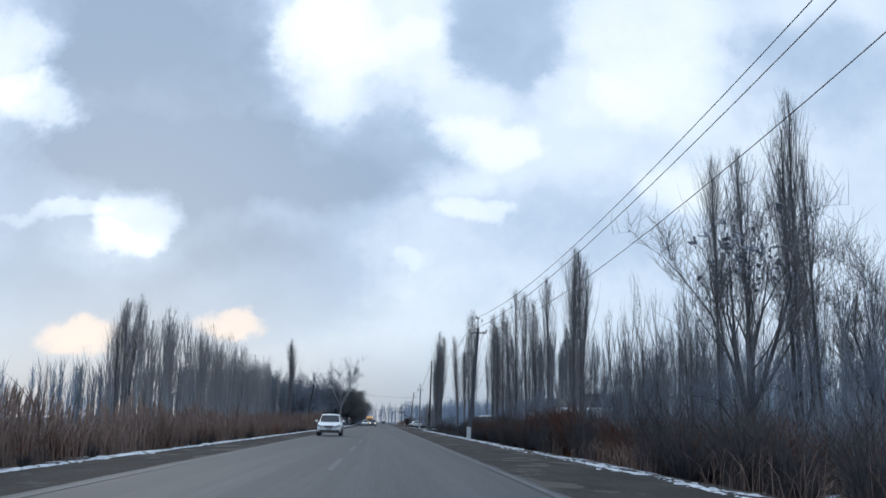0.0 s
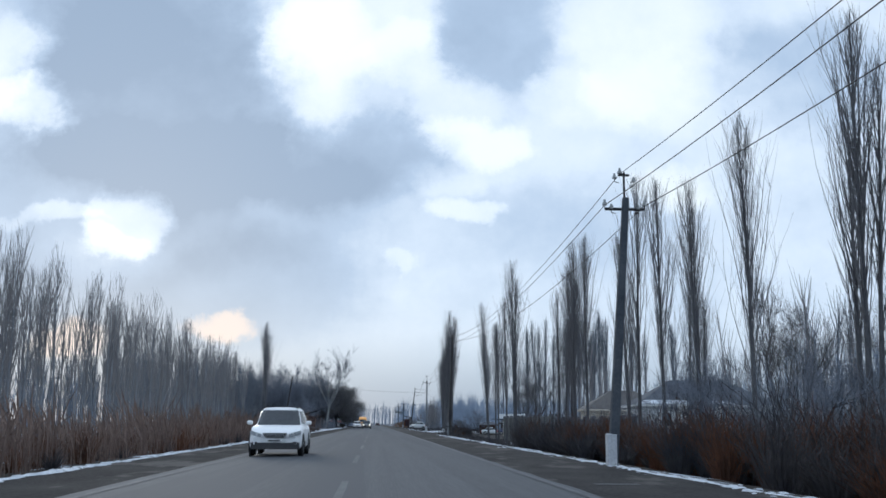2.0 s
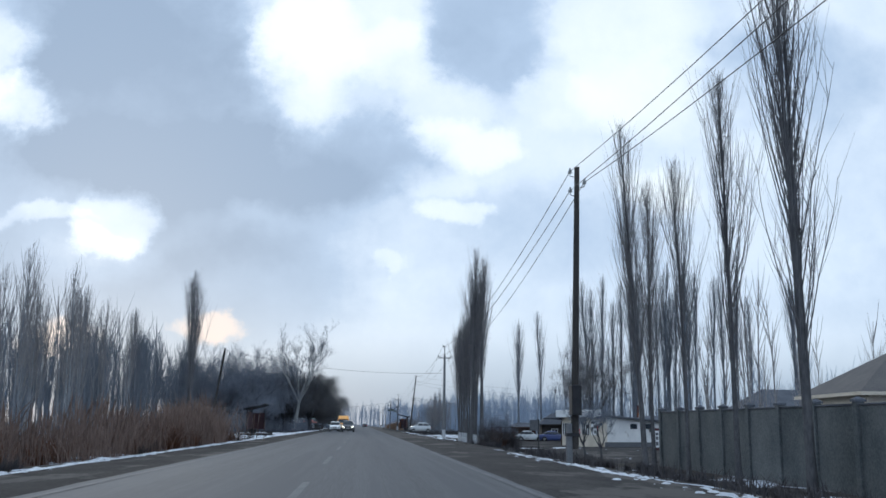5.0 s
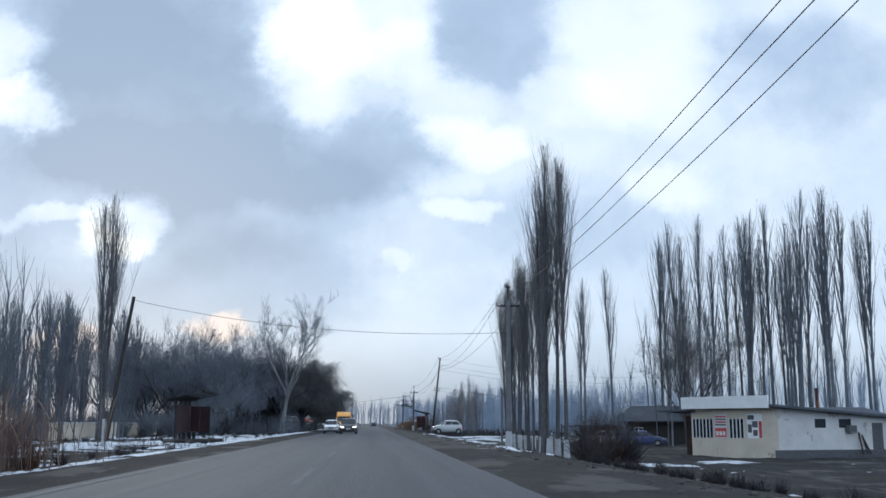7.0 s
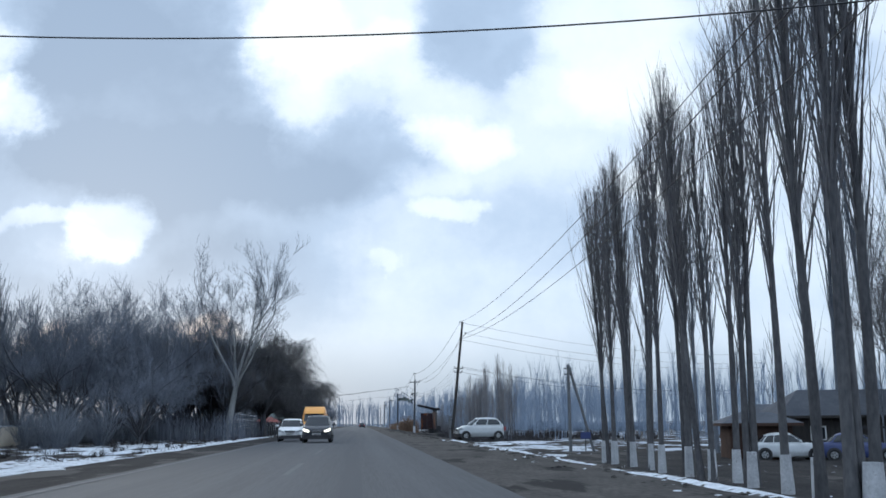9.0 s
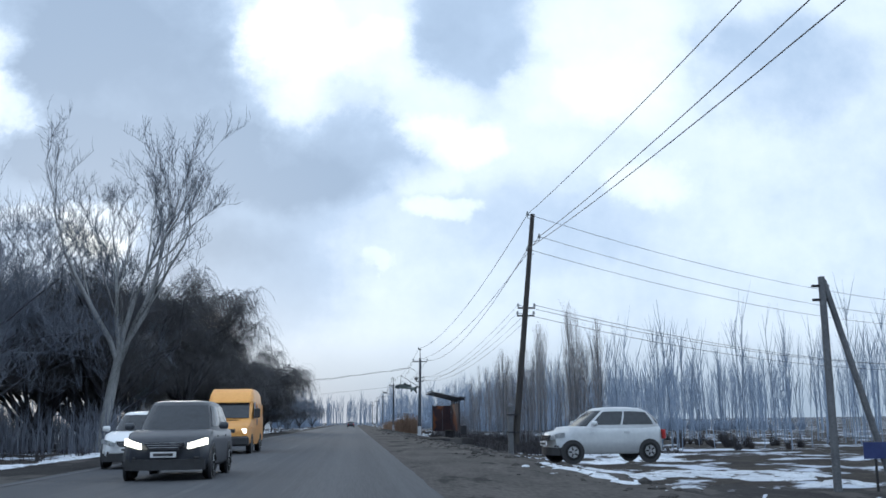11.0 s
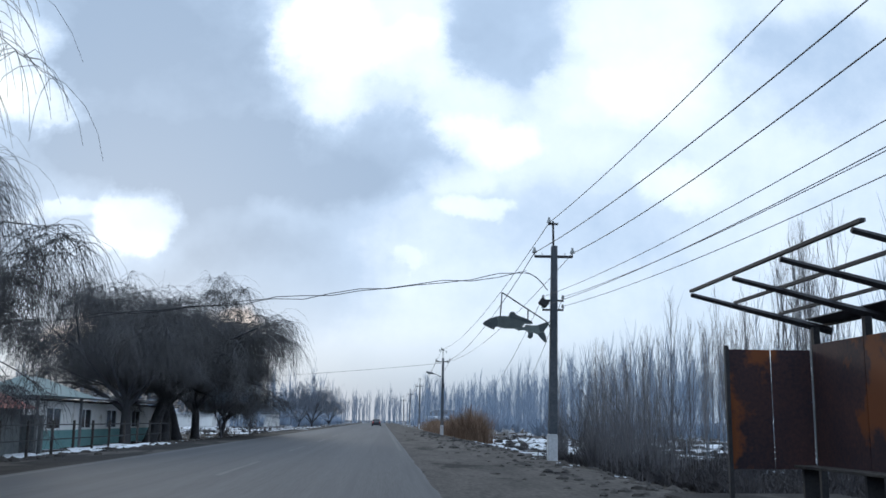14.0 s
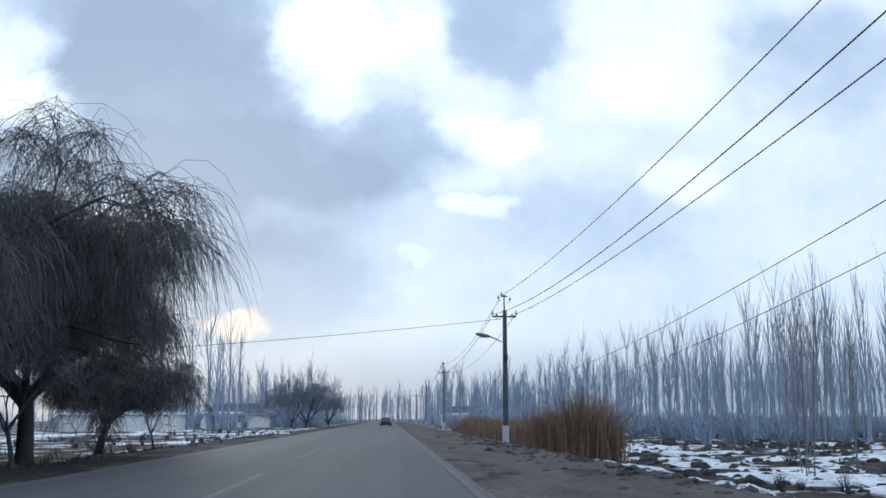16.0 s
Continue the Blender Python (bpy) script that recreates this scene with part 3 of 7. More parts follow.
# right of the road, first stretch: tall roadside poplars
R_TALL = "roadside poplars"
for x, y, h in ((15.2, 44, 14.2), (19.4, 45, 17.6), (18.0, 47, 15.5), (21, 46, 15), (13.2, 65.7, 13.4), (13.1, 78.0, 13.4), (13.2, 83.8, 12.4), (13.0, 88.8, 13.5),
                (12.3, 91.0, 14.1), (11.6, 102.6, 13.0), (12.9, 105.4, 13.9), (12.4, 108.6, 12.2), (12.9, 109.9, 12.6), (12.6, 113, 11.6), (20.5, 108, 11.0), (22.2, 110, 10.6),
                (12.5, 133.7, 16.9), (12.2, 138.9, 13.9), (11.5, 146.5, 14.5), (12.4, 149, 12.6), (11.9, 143.0, 12.0)):
    LOMBARDY.put(x, y, h, label="bare columnar poplar beside the road with dense upright twigs", group=R_TALL)
for x, y, h in ((13.7, 70.8, 14.6), (13.9, 71.6, 13.2)):
    ROWKIND.put(x, y, h, label="bare columnar poplar with a dense dark crown", group=R_TALL)
# the dark clump and the whitewashed row behind it
ROW = [(12.5, 211.0, 18.4), (12.1, 214.9, 21.8), (12.9, 216.2, 20.6), (12.6, 218.6, 19.0), (13.0, 221.5, 17.2), (13.2, 224.6, 17.0), (13.5, 226.7, 16.0), (13.3, 228.6, 15.8),
       (12.9, 230.0, 15.2), (13.3, 231.2, 15.0), (12.9, 233.4, 15.2), (13.2, 236.0, 14.6), (13.1, 238.4, 15.0), (13.4, 239.8, 14.2), (13.1, 241.9, 15.0), (13.5, 243.2, 14.4), (13.3, 244.7, 14.8)]
for x, y, h in ROW:
    ob = ROWKIND.put(x, y, h, label="bare columnar poplar with a whitewashed trunk base", group="whitewashed poplar row")
    sleeve = bmesh.new()
    s = ob.scale[0]
    rod(sleeve, (0, 0, 0.0), (0, 0, 1.15 / s), 0.210, 0.165, 12)
    part("whitewash", sleeve, WHITEWASH, ob, "white lime paint round the trunk base")
# tall thin poplars behind the shop
for x, y, h in [(31.7 + i * 1.1 + random.uniform(-1, 1), 252 + random.uniform(-4, 6), random.uniform(21, 25)) for i in range(16)] + \
        [(47 + random.uniform(-8, 14), 246 + random.uniform(-8, 12), random.uniform(21, 26)) for i in range(16)] + [(23.5, 256, 18), (24.3, 262, 17), (28, 262, 20)]:
    TALL.put(x, y, h, label="tall thin bare poplar with a long clear trunk", group="poplars behind the shop")
# woodland right of the first stretch
RW = random.Random(21)
stand = [(RW.uniform(27, 62), RW.uniform(60, 205), RW.uniform(8.5, 13)) for i in range(150)]
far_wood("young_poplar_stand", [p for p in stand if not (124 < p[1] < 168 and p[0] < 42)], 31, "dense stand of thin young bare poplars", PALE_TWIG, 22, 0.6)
far_wood("young_poplar_stand", [(RW.uniform(14.5, 34), RW.uniform(32, 100), RW.uniform(4.5, 9)) for i in range(150)], 41, "hazy stand of thin bare saplings behind the brush", HAZED_BARK, 18, 0.34)
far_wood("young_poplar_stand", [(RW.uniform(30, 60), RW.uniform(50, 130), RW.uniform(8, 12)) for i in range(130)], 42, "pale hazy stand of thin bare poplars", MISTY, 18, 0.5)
far_wood("young_poplar_stand", [(RW.uniform(48, 75), RW.uniform(160, 205), RW.uniform(9, 12)) for i in range(70)], 43, "thin bare poplars behind the walled gardens", HAZED_BARK, 24, 0.36)
# left plantation: the front rows singly, the rest joined
for i in range(84):
    YOUNG.put(-random.uniform(20.0, 24.5), 90 + 106 * (i + random.random()) / 84, random.uniform(10.6, 13.0), label="thin young bare poplar in a dense plantation", group="left poplar plantation")
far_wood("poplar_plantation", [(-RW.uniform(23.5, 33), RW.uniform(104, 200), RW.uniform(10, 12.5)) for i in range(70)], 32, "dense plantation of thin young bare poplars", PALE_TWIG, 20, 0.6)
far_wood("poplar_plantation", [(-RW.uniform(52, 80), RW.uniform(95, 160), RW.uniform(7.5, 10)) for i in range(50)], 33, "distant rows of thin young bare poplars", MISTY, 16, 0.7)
for x, y, h in ((-21.4, 230, 20), (-20.4, 227, 18.5), (-25.5, 100, 13.2), (-24.2, 214, 13.5)):
    LOMBARDY.put(x, y, h, label="bare columnar poplar standing above the plantation", group=R_TALL)
# right thicket of saplings along the last stretch: a close front row, then a looser stand
for i in range(44):
    y = 284 + 52 * (i + random.random()) / 44
    x = random.uniform(13.2, 16.5)
    (SAPLING, DARK_SAPLING)[i % 2].put(x, y, random.uniform(5.2, 7.8), label="slender bare sapling with upright shoots", group="sapling thicket")
for x, y, h in ((13.9, 290.0, 8.2), (14.3, 291.0, 8.6), (14.6, 292.4, 8.0), (13.7, 298.4, 8.0), (14.0, 299.2, 7.8)):
    SAPLING.put(x, y, h, label="slender bare sapling with upright shoots", group="sapling thicket")
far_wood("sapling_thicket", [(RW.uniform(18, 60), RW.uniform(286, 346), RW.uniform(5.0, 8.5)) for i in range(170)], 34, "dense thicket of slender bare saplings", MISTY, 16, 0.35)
far_wood("sapling_thicket", [(RW.uniform(11.5, 15), RW.uniform(318, 340), RW.uniform(2.6, 4.6)) for i in range(12)], 35, "low thicket of slender bare shoots", TWIG, 14, 0.22)
for x, y, h in ((14.0, 358.7, 6.6), (14.3, 359.4, 5.0), (16.4, 356.1, 7.2), (16.8, 357.0, 6.0), (18.0, 355.0, 7.0), (18.6, 357.5, 6.2), (19.8, 352.5, 6.2), (17.4, 362.5, 5.4), (15.4, 349.0, 4.8), (17.0, 346.0, 5.4),
                (20.6, 376, 8.5), (24, 380, 8.0), (20.5, 346.5, 7.5), (22.5, 350, 7.8)):
    SAPLING.put(x, y, h, label="slender bare sapling with upright shoots", group="sapling thicket")

for x, y, h in ((12.6, 51.5, 9.4), (13.4, 50.2, 8.6), (11.4, 46.5, 6.8), (14.6, 53.0, 8.8), (15.6, 50.0, 9.2), (16.8, 54.5, 9.4), (17.8, 57.0, 9.0), (12.0, 57.5, 7.6)):
    DARK_SAPLING.put(x, y, h, label="thin bare tree with sparse upright shoots above the brush", group=R_TALL)
for x, y, h in ((-18.6, 72.4, 10.0), (-19.4, 74.0, 9.4)):
    LOMBARDY.put(x, y, h, label="bare columnar poplar at the near end of the plantation", group=R_TALL)

# elm with last leaves, right at the start
elm = branching(201, 13.5, 3.0, 0.24, 7, 3, 0.62, 0.05, 0.62, BARK, TWIG, strands=5, strand_len=1.3, twig_r=0.009, name="elm",
                label="bare spreading elm with a few dead leaves")
place(elm, 15.6, 42)
elm2 = place(elm, 24.5, 47, 0.85, 130)
place(elm, 17.0, 84, 0.6, 70)
place(elm, 22.5, 82, 0.62, 200)
place(elm, 21.0, 66, 0.7, 300)
place(elm, 33.5, 250, 1.15, 40)
place(elm, 30.0, 241, 0.95, 160)
rng = np.random.default_rng(5)
lv, lf = [], []
for i in range(70):
    c = np.array([rng.normal(0.3, 1.0), rng.normal(-0.3, 1.0), rng.normal(9.2, 0.9)])
    for k in range(3):
        a, b = rng.normal(0, 0.13, 3), rng.normal(0, 0.13, 3)
        n = len(lv)
        lv += [c, c + a, c + a + b, c + b * 0.8]
        lf.append((n, n + 1, n + 2, n + 3))
leaves = raw("dead_leaves", lv, lf, HAZED_TWIG, elm, "dark dead leaves still on the twigs")

# big bleached tree and the dark dense trees round it, left
big = branching(221, 20, 6.0, 0.34, 6, 3, 0.38, 0.08, 0.66, GREY_BARK, HAZED_BARK, strands=6, strand_len=0.9, twig_r=0.012, lean=(0.10, 0), name="plane_tree",
                label="large bare tree with a leaning bleached trunk")
place(big, -12.6, 292.6, 1.03, 0)
round_a = branching(231, 11.5, 1.0, 0.26, 8, 3, 0.85, 0.03, 0.66, DARK_BARK, HAZED_TWIG, strands=8, strand_len=1.1, twig_r=0.011, name="dense_tree",
                    label="dark dense bare tree with a rounded crown")
round_b = branching(232, 10.5, 0.9, 0.24, 9, 3, 0.9, 0.02, 0.66, DARK_BARK, HAZED_TWIG, strands=9, strand_len=1.1, twig_r=0.011, name="dense_tree",
                    label="dark dense bare tree with a rounded crown")
for i, (x, y, s) in enumerate(((-15.2, 301, 1.05), (-16.8, 304, 1.2), (-18.5, 301, 1.3), (-18.0, 310, 1.0), (-19.5, 314, 1.05), (-21, 307, 1.25),
                               (-20.5, 291, 1.25), (-24, 293, 1.32), (-28, 298, 1.35), (-33, 305, 1.35), (-25, 280, 1.1), (-30, 285, 1.2), (-38, 300, 1.25), (-17.5, 276.5, 0.75), (-21.5, 283, 0.95))):
    place((round_a, round_b)[i % 2], x, y, s, i * 67)
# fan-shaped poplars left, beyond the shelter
FAN = Kinds([(poplar(91 + i, 12, 0.19, 0.10, 30, 6, HAZED_BARK, HAZED_BARK, stems=3), 12.0) for i in range(2)])
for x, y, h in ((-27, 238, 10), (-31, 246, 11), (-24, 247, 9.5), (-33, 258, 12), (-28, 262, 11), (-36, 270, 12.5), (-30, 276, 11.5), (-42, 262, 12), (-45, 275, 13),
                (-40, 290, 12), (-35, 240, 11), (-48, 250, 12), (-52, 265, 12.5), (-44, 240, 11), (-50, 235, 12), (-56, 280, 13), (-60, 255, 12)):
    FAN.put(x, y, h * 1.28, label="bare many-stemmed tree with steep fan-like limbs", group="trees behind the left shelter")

far_wood("fan_tree_stand", [(-RW.uniform(30, 75), RW.uniform(204, 300), RW.uniform(10, 14.5)) for i in range(170)], 36, "haze-blue bare trees behind the yard wall", HAZED_BARK, 26, 0.8)

far_wood("fan_tree_stand", [(-RW.uniform(21, 36), RW.uniform(203, 246), RW.uniform(8.5, 12.5)) for i in range(64)], 44, "haze-blue bare trees behind the snowy verge", HAZED_BARK, 22, 0.5)
far_wood("garden_wood", [(RW.uniform(27, 52), RW.uniform(240, 264), RW.uniform(8, 15)) for i in range(44)], 45, "haze-blue bare trees behind the yard sheds", HAZED_BARK, 20, 0.5)
# willows left, last stretch
willow = branching(241, 10.5, 2.6, 0.34, 8, 3, 0.95, -0.02, 0.66, DARK_BARK, WILLOW_TWIG, droop=-0.12, strands=25, strand_len=2.4, twig_r=0.0072, name="willow",
                   label="bare weeping willow with dark trunk and hanging twigs")
willow_b = branching(242, 10.0, 2.8, 0.36, 9, 3, 0.9, -0.02, 0.66, DARK_BARK, WILLOW_TWIG, droop=-0.12, strands=25, strand_len=2.3, twig_r=0.0072, lean=(0.12, -0.1), name="willow",
                     label="bare weeping willow with dark trunk and hanging twigs")
for i, (x, y, s) in enumerate(((-12.4, 349.0, 1.02), (-12.3, 354.4, 1.16), (-12.4, 358.7, 1.20), (-12.2, 362.2, 1.14), (-11.7, 366.4, 1.02), (-10.8, 372.5, 0.55),
                               (-11.6, 317.6, 0.95), (-14.8, 303, 1.1))):
    place((willow, willow_b)[i % 2], x, y, s, i * 83)
great = branching(243, 14.2, 3.2, 0.42, 9, 3, 0.98, 0.0, 0.68, DARK_BARK, WILLOW_TWIG, droop=-0.06, strands=18, strand_len=1.9, twig_r=0.0075, name="willow",
                  label="great bare weeping willow with crooked dark limbs")
for x, y, s, turn in ((-10.4, 307.5, 1.0, 0), (-13.6, 299.5, 1.02, 140), (-15.5, 312, 0.92, 250), (-19, 305, 1.0, 40)):
    place(great, x, y, s, turn)
small = branching(251, 4.5, 1.2, 0.09, 5, 2, 0.8, 0.05, 0.6, DARK_BARK, HAZED_TWIG, strands=5, strand_len=0.8, twig_r=0.007, name="small_tree",
                  label="small bare bushy roadside tree")
for x, y, s in ((-8.0, 355.2, 0.85), (-8.4, 372, 0.6), (12.1, 202.0, 0.78), (13.5, 203.2, 0.78), (14.4, 204.6, 0.55), (11.8, 346, 0.6),
                (10.8, 152, 0.7), (11.2, 157, 0.8), (11.0, 68, 0.9), (9.6, 73, 0.8), (12.2, 52, 0.9), (14, 38, 1.1), (17, 40, 1.3), (19.5, 38, 1.2), (22, 41, 1.4), (24, 38, 1.3), (16, 62, 1.2), (19, 70, 1.3), (13, 84, 1.1), (15, 90, 1.2), (20, 86, 1.3)):
    place(small, x, y, s, x * 90)
# dark evergreen-like dense tree far left
for x, y, s in ((-12.5, 500, 0.95), (-16, 510, 0.9), (-10, 520, 0.7)):
    place(round_b, x, y, s, y)

R = random.Random(9)
# far woods wear the haze-paled bark colour
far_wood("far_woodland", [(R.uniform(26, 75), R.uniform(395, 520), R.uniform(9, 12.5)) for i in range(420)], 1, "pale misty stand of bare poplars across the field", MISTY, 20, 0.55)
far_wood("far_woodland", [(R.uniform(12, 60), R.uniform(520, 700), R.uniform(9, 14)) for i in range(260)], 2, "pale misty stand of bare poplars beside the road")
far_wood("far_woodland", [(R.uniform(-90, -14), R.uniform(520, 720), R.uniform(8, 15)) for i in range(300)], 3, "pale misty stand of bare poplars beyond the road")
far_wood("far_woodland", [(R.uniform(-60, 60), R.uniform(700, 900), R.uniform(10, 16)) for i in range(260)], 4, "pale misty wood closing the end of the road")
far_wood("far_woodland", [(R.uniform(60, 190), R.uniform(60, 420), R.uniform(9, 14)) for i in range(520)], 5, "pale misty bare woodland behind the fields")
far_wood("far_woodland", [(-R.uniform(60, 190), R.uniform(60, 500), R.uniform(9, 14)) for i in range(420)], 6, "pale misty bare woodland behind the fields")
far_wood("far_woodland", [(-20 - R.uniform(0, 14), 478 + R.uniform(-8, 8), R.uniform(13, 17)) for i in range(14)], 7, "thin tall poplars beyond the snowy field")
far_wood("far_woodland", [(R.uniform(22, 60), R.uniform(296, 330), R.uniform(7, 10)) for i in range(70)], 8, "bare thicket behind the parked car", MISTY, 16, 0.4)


# ---- reeds and brush ----
def tufts(name, spots, seed, material, label, height, lean=0.35, width=0.022, plume=0.0, rough=0.0):
    """Many thin bent blades in one mesh; each blade is a tapering ribbon folded lengthwise."""
    rng = np.random.default_rng(seed)
    n = len(spots)
    base = np.array(spots, float)
    base = np.column_stack([base, ground_z(base[:, 0], base[:, 1]) - 0.03])
    h = height * rng.uniform(0.55, 1.15, n)
    h *= 1 + rough * (np.sin(base[:, 1] * 0.9 + 1.7 * np.sin(base[:, 0] * 1.3)) * 0.5 + np.sin(base[:, 1] * 0.31 + base[:, 0] * 0.7) * 0.5)
    az, tilt = rng.uniform(0, 2 * np.pi, n), np.abs(rng.normal(0, lean, n))
    out = np.column_stack([np.cos(az), np.sin(az), np.zeros(n)])
    side_az = rng.uniform(0, 2 * np.pi, n)
    side = np.column_stack([np.cos(side_az), np.sin(side_az), np.zeros(n)])
    levels = (0.0, 0.45, 0.8, 1.0)
    w = (1.0, 0.85, 0.6 + plume, 0.12)
    v = np.zeros((n, 8, 3))
    for i, k in enumerate(levels):
        c = base + out * (tilt * h * k * k)[:, None] + np.column_stack([np.zeros((n, 2)), h * k * (1 - 0.25 * np.minimum(tilt, 1) * k)])
        v[:, 2 * i] = c - side * width * w[i]
        v[:, 2 * i + 1] = c + side * width * w[i]
    idx = np.arange(n)[:, None] * 8
    f = np.concatenate([idx + np.array([2 * i, 2 * i + 1, 2 * i + 3, 2 * i + 2]) for i in range(3)]).tolist()
    return tagged(raw(name, v.reshape(-1, 3), f, material), label, "vegetation", kind="stuff")


def scatter(n, x0, x1, y0, y1, seed, clump=0.0, power=1.0):
    rng = np.random.default_rng(seed)
    x = x0 + (x1 - x0) * rng.random(n) ** power
    y = rng.uniform(y0, y1, n)
    if clump:
        keep = np.sin(x * 1.1 + 2 * np.sin(y * 0.33)) + np.sin(y * 0.8 + x * 0.3) + rng.normal(0, 0.7, n) > clump
        x, y = x[keep], y[keep]
    return np.column_stack([x, y])


tufts("reed_belt", scatter(20000, -9.0, -17.0, -5, 180, 1, -0.35), 1, REED, "dry brown reeds and tall grass along the verge", 1.7, 0.5, 0.013, 0.5, 0.6)
tufts("reed_plumes", scatter(2500, -9.6, -14.0, -5, 180, 2), 2, REED, "dry reed stalks with feathery plumes", 2.3, 0.25, 0.013, 2.2, 0.35)
def bushes(name, centres, seed, material, label, height, per=140, width=0.007, flare=0.55):
    """Leafless bushes in one mesh: thin bent shoots that fan out from each root."""
    rng = np.random.default_rng(seed)
    c = np.repeat(np.array(centres, float)[:, :2], per, 0)
    size = np.repeat(np.array(centres, float)[:, 2], per)
    n = len(c)
    az, out = rng.uniform(0, 2 * np.pi, n), np.abs(rng.normal(flare, flare * 0.7, n))
    way = np.column_stack([np.cos(az), np.sin(az)])
    root = c + way * (rng.uniform(0, 0.35, n) * size)[:, None]
    z = ground_z(root[:, 0], root[:, 1]) - 0.03
    h = height * size * rng.uniform(0.35, 1.1, n) * (1 - 0.35 * np.minimum(out, 1.2))
    reach = out * h * 0.75
    side = np.column_stack([-way[:, 1], way[:, 0]]) * 0.7 + rng.normal(0, 0.5, (n, 2))
    side /= np.linalg.norm(side, axis=1, keepdims=True)
    jog = rng.normal(0, 0.10, (n, 4, 2)) * h[:, None, None]
    v = np.zeros((n, 8, 3))
    for i, (k, w) in enumerate(((0.0, 1.3), (0.4, 1.0), (0.75, 0.7), (1.0, 0.25))):
        p = root + way * (reach * k ** 1.3)[:, None] + jog[:, i] * k
        zz = z + h * (k - 0.12 * k * k * out)
        for q, s in ((0, -1), (1, 1)):
            v[:, 2 * i + q, :2] = p + s * side * width * w
            v[:, 2 * i + q, 2] = zz + s * width * w * 0.4
    idx = np.arange(n)[:, None] * 8
    f = np.concatenate([idx + np.array([2 * i, 2 * i + 1, 2 * i + 3, 2 * i + 2]) for i in range(3)]).tolist()
    return tagged(raw(name, v.reshape(-1, 3), f, material), label, "vegetation", kind="stuff")


r = np.random.default_rng(77)
tufts("reed_clump", np.column_stack([r.normal(-11.6, 1.3, 2600), r.uniform(164, 181, 2600)]), 77, REED, "tall dense clump of red-brown dry reeds", 2.6, 0.35, 0.011, 0.8, 0.3)
RB = random.Random(17)
bushes("red_brush", [(RB.uniform(8.6, 14), RB.uniform(22, 110), RB.uniform(0.55, 1.05)) for i in range(75)], 3, BRUSH, "red-brown leafless brush beside the road", 2.6, 230, 0.010)
bushes("red_brush", [(RB.gauss(10.4, 1.0), RB.gauss(y, 2.0), RB.uniform(0.8, 1.1)) for y in (58, 70, 86) for i in range(8)], 13, BRUSH, "red-brown leafless brush beside the road", 2.6, 230, 0.010)
bushes("dark_brush", [(RB.uniform(8.0, 19), RB.uniform(14, 122), RB.uniform(0.6, 1.2)) for i in range(130)], 4, DARK_BRUSH, "dark tangled leafless bushes beneath the trees", 2.7, 220, 0.010)
bushes("reed_brush", [(-RB.uniform(9.2, 16), RB.uniform(8, 180), RB.uniform(0.4, 0.9)) for i in range(190)], 33, BRUSH, "red-brown leafless brush among the reeds", 2.0, 110, 0.009, 0.6)
bushes("reed_brush", [(-RB.uniform(8.9, 12), RB.uniform(8, 180), RB.uniform(0.3, 0.6)) for i in range(110)], 34, DARK_BRUSH, "dark low brush at the foot of the reeds", 1.5, 110, 0.009, 0.8)
bushes("tall_brush", [(RB.uniform(12, 26), RB.uniform(30, 122), RB.uniform(0.8, 1.4)) for i in range(90)], 5, HAZED_BARK, "grey leafless shrubs beneath the trees", 3.6, 160, 0.010)
bushes("thicket_brush", [(RB.uniform(9.6, 30), RB.uniform(286, 338), RB.uniform(0.25, 0.7)) for i in range(150)], 6, DARK_BRUSH, "dark leafless undergrowth among the saplings", 1.9, 130, 0.008)
bushes("ditch_brush", [(RB.gauss(8.7 + (177 - y) * 0.1 if 160 < y < 178 else 9.2, 0.35), y, RB.uniform(0.14, 0.36)) for y in [RB.uniform(120, 186) for i in range(150)]], 7, DARK_BRUSH, "dark low brush along the ditch", 1.6, 110, 0.007)
bushes("field_brush", [(RB.uniform(9.5, 32), RB.uniform(342, 425), RB.uniform(0.15, 0.42)) for i in range(100)], 8, DARK_BRUSH, "dark low brush between snow patches", 1.5, 80, 0.007)
bushes("verge_brush", [(-RB.uniform(9, 26), RB.uniform(182, 285), RB.uniform(0.2, 0.5)) for i in range(90)], 9, DARK_BRUSH, "dark low brush between snow patches", 1.5, 80, 0.007)
bushes("verge_brush", [(-RB.uniform(9, 24), RB.uniform(368, 460), RB.uniform(0.2, 0.5)) for i in range(70)], 10, DARK_BRUSH, "dark low brush between snow patches", 1.5, 80, 0.007)
tufts("near_grass", scatter(2600, 7.6, 12.0, 16, 48, 3, -0.2), 3, REED, "pale brown dead grass at the foot of the brush", 1.1, 0.7, 0.008)
tufts("roadside_grass", scatter(3500, 7.0, 9.6, 100, 160, 6, 0.2), 6, DARK_BRUSH, "dark dead grass in the ditch", 0.5, 0.6, 0.014)
tufts("left_grass", scatter(9000, -9.0, -30.0, 182, 330, 9, 0.7), 9, DARK_BRUSH, "dark dead grass between snow patches", 0.5, 0.7, 0.016)
tufts("dense_hedge", scatter(6500, -10.2, -34.0, 286, 322, 11, -0.3), 11, HAZED_TWIG, "dark dense hedge beneath the trees", 3.0, 0.35, 0.022)
tufts("left_field_grass", scatter(6000, -7.8, -30.0, 355, 470, 10, 0.6), 10, DARK_BRUSH, "dark dead grass between snow patches", 0.4, 0.7, 0.016)
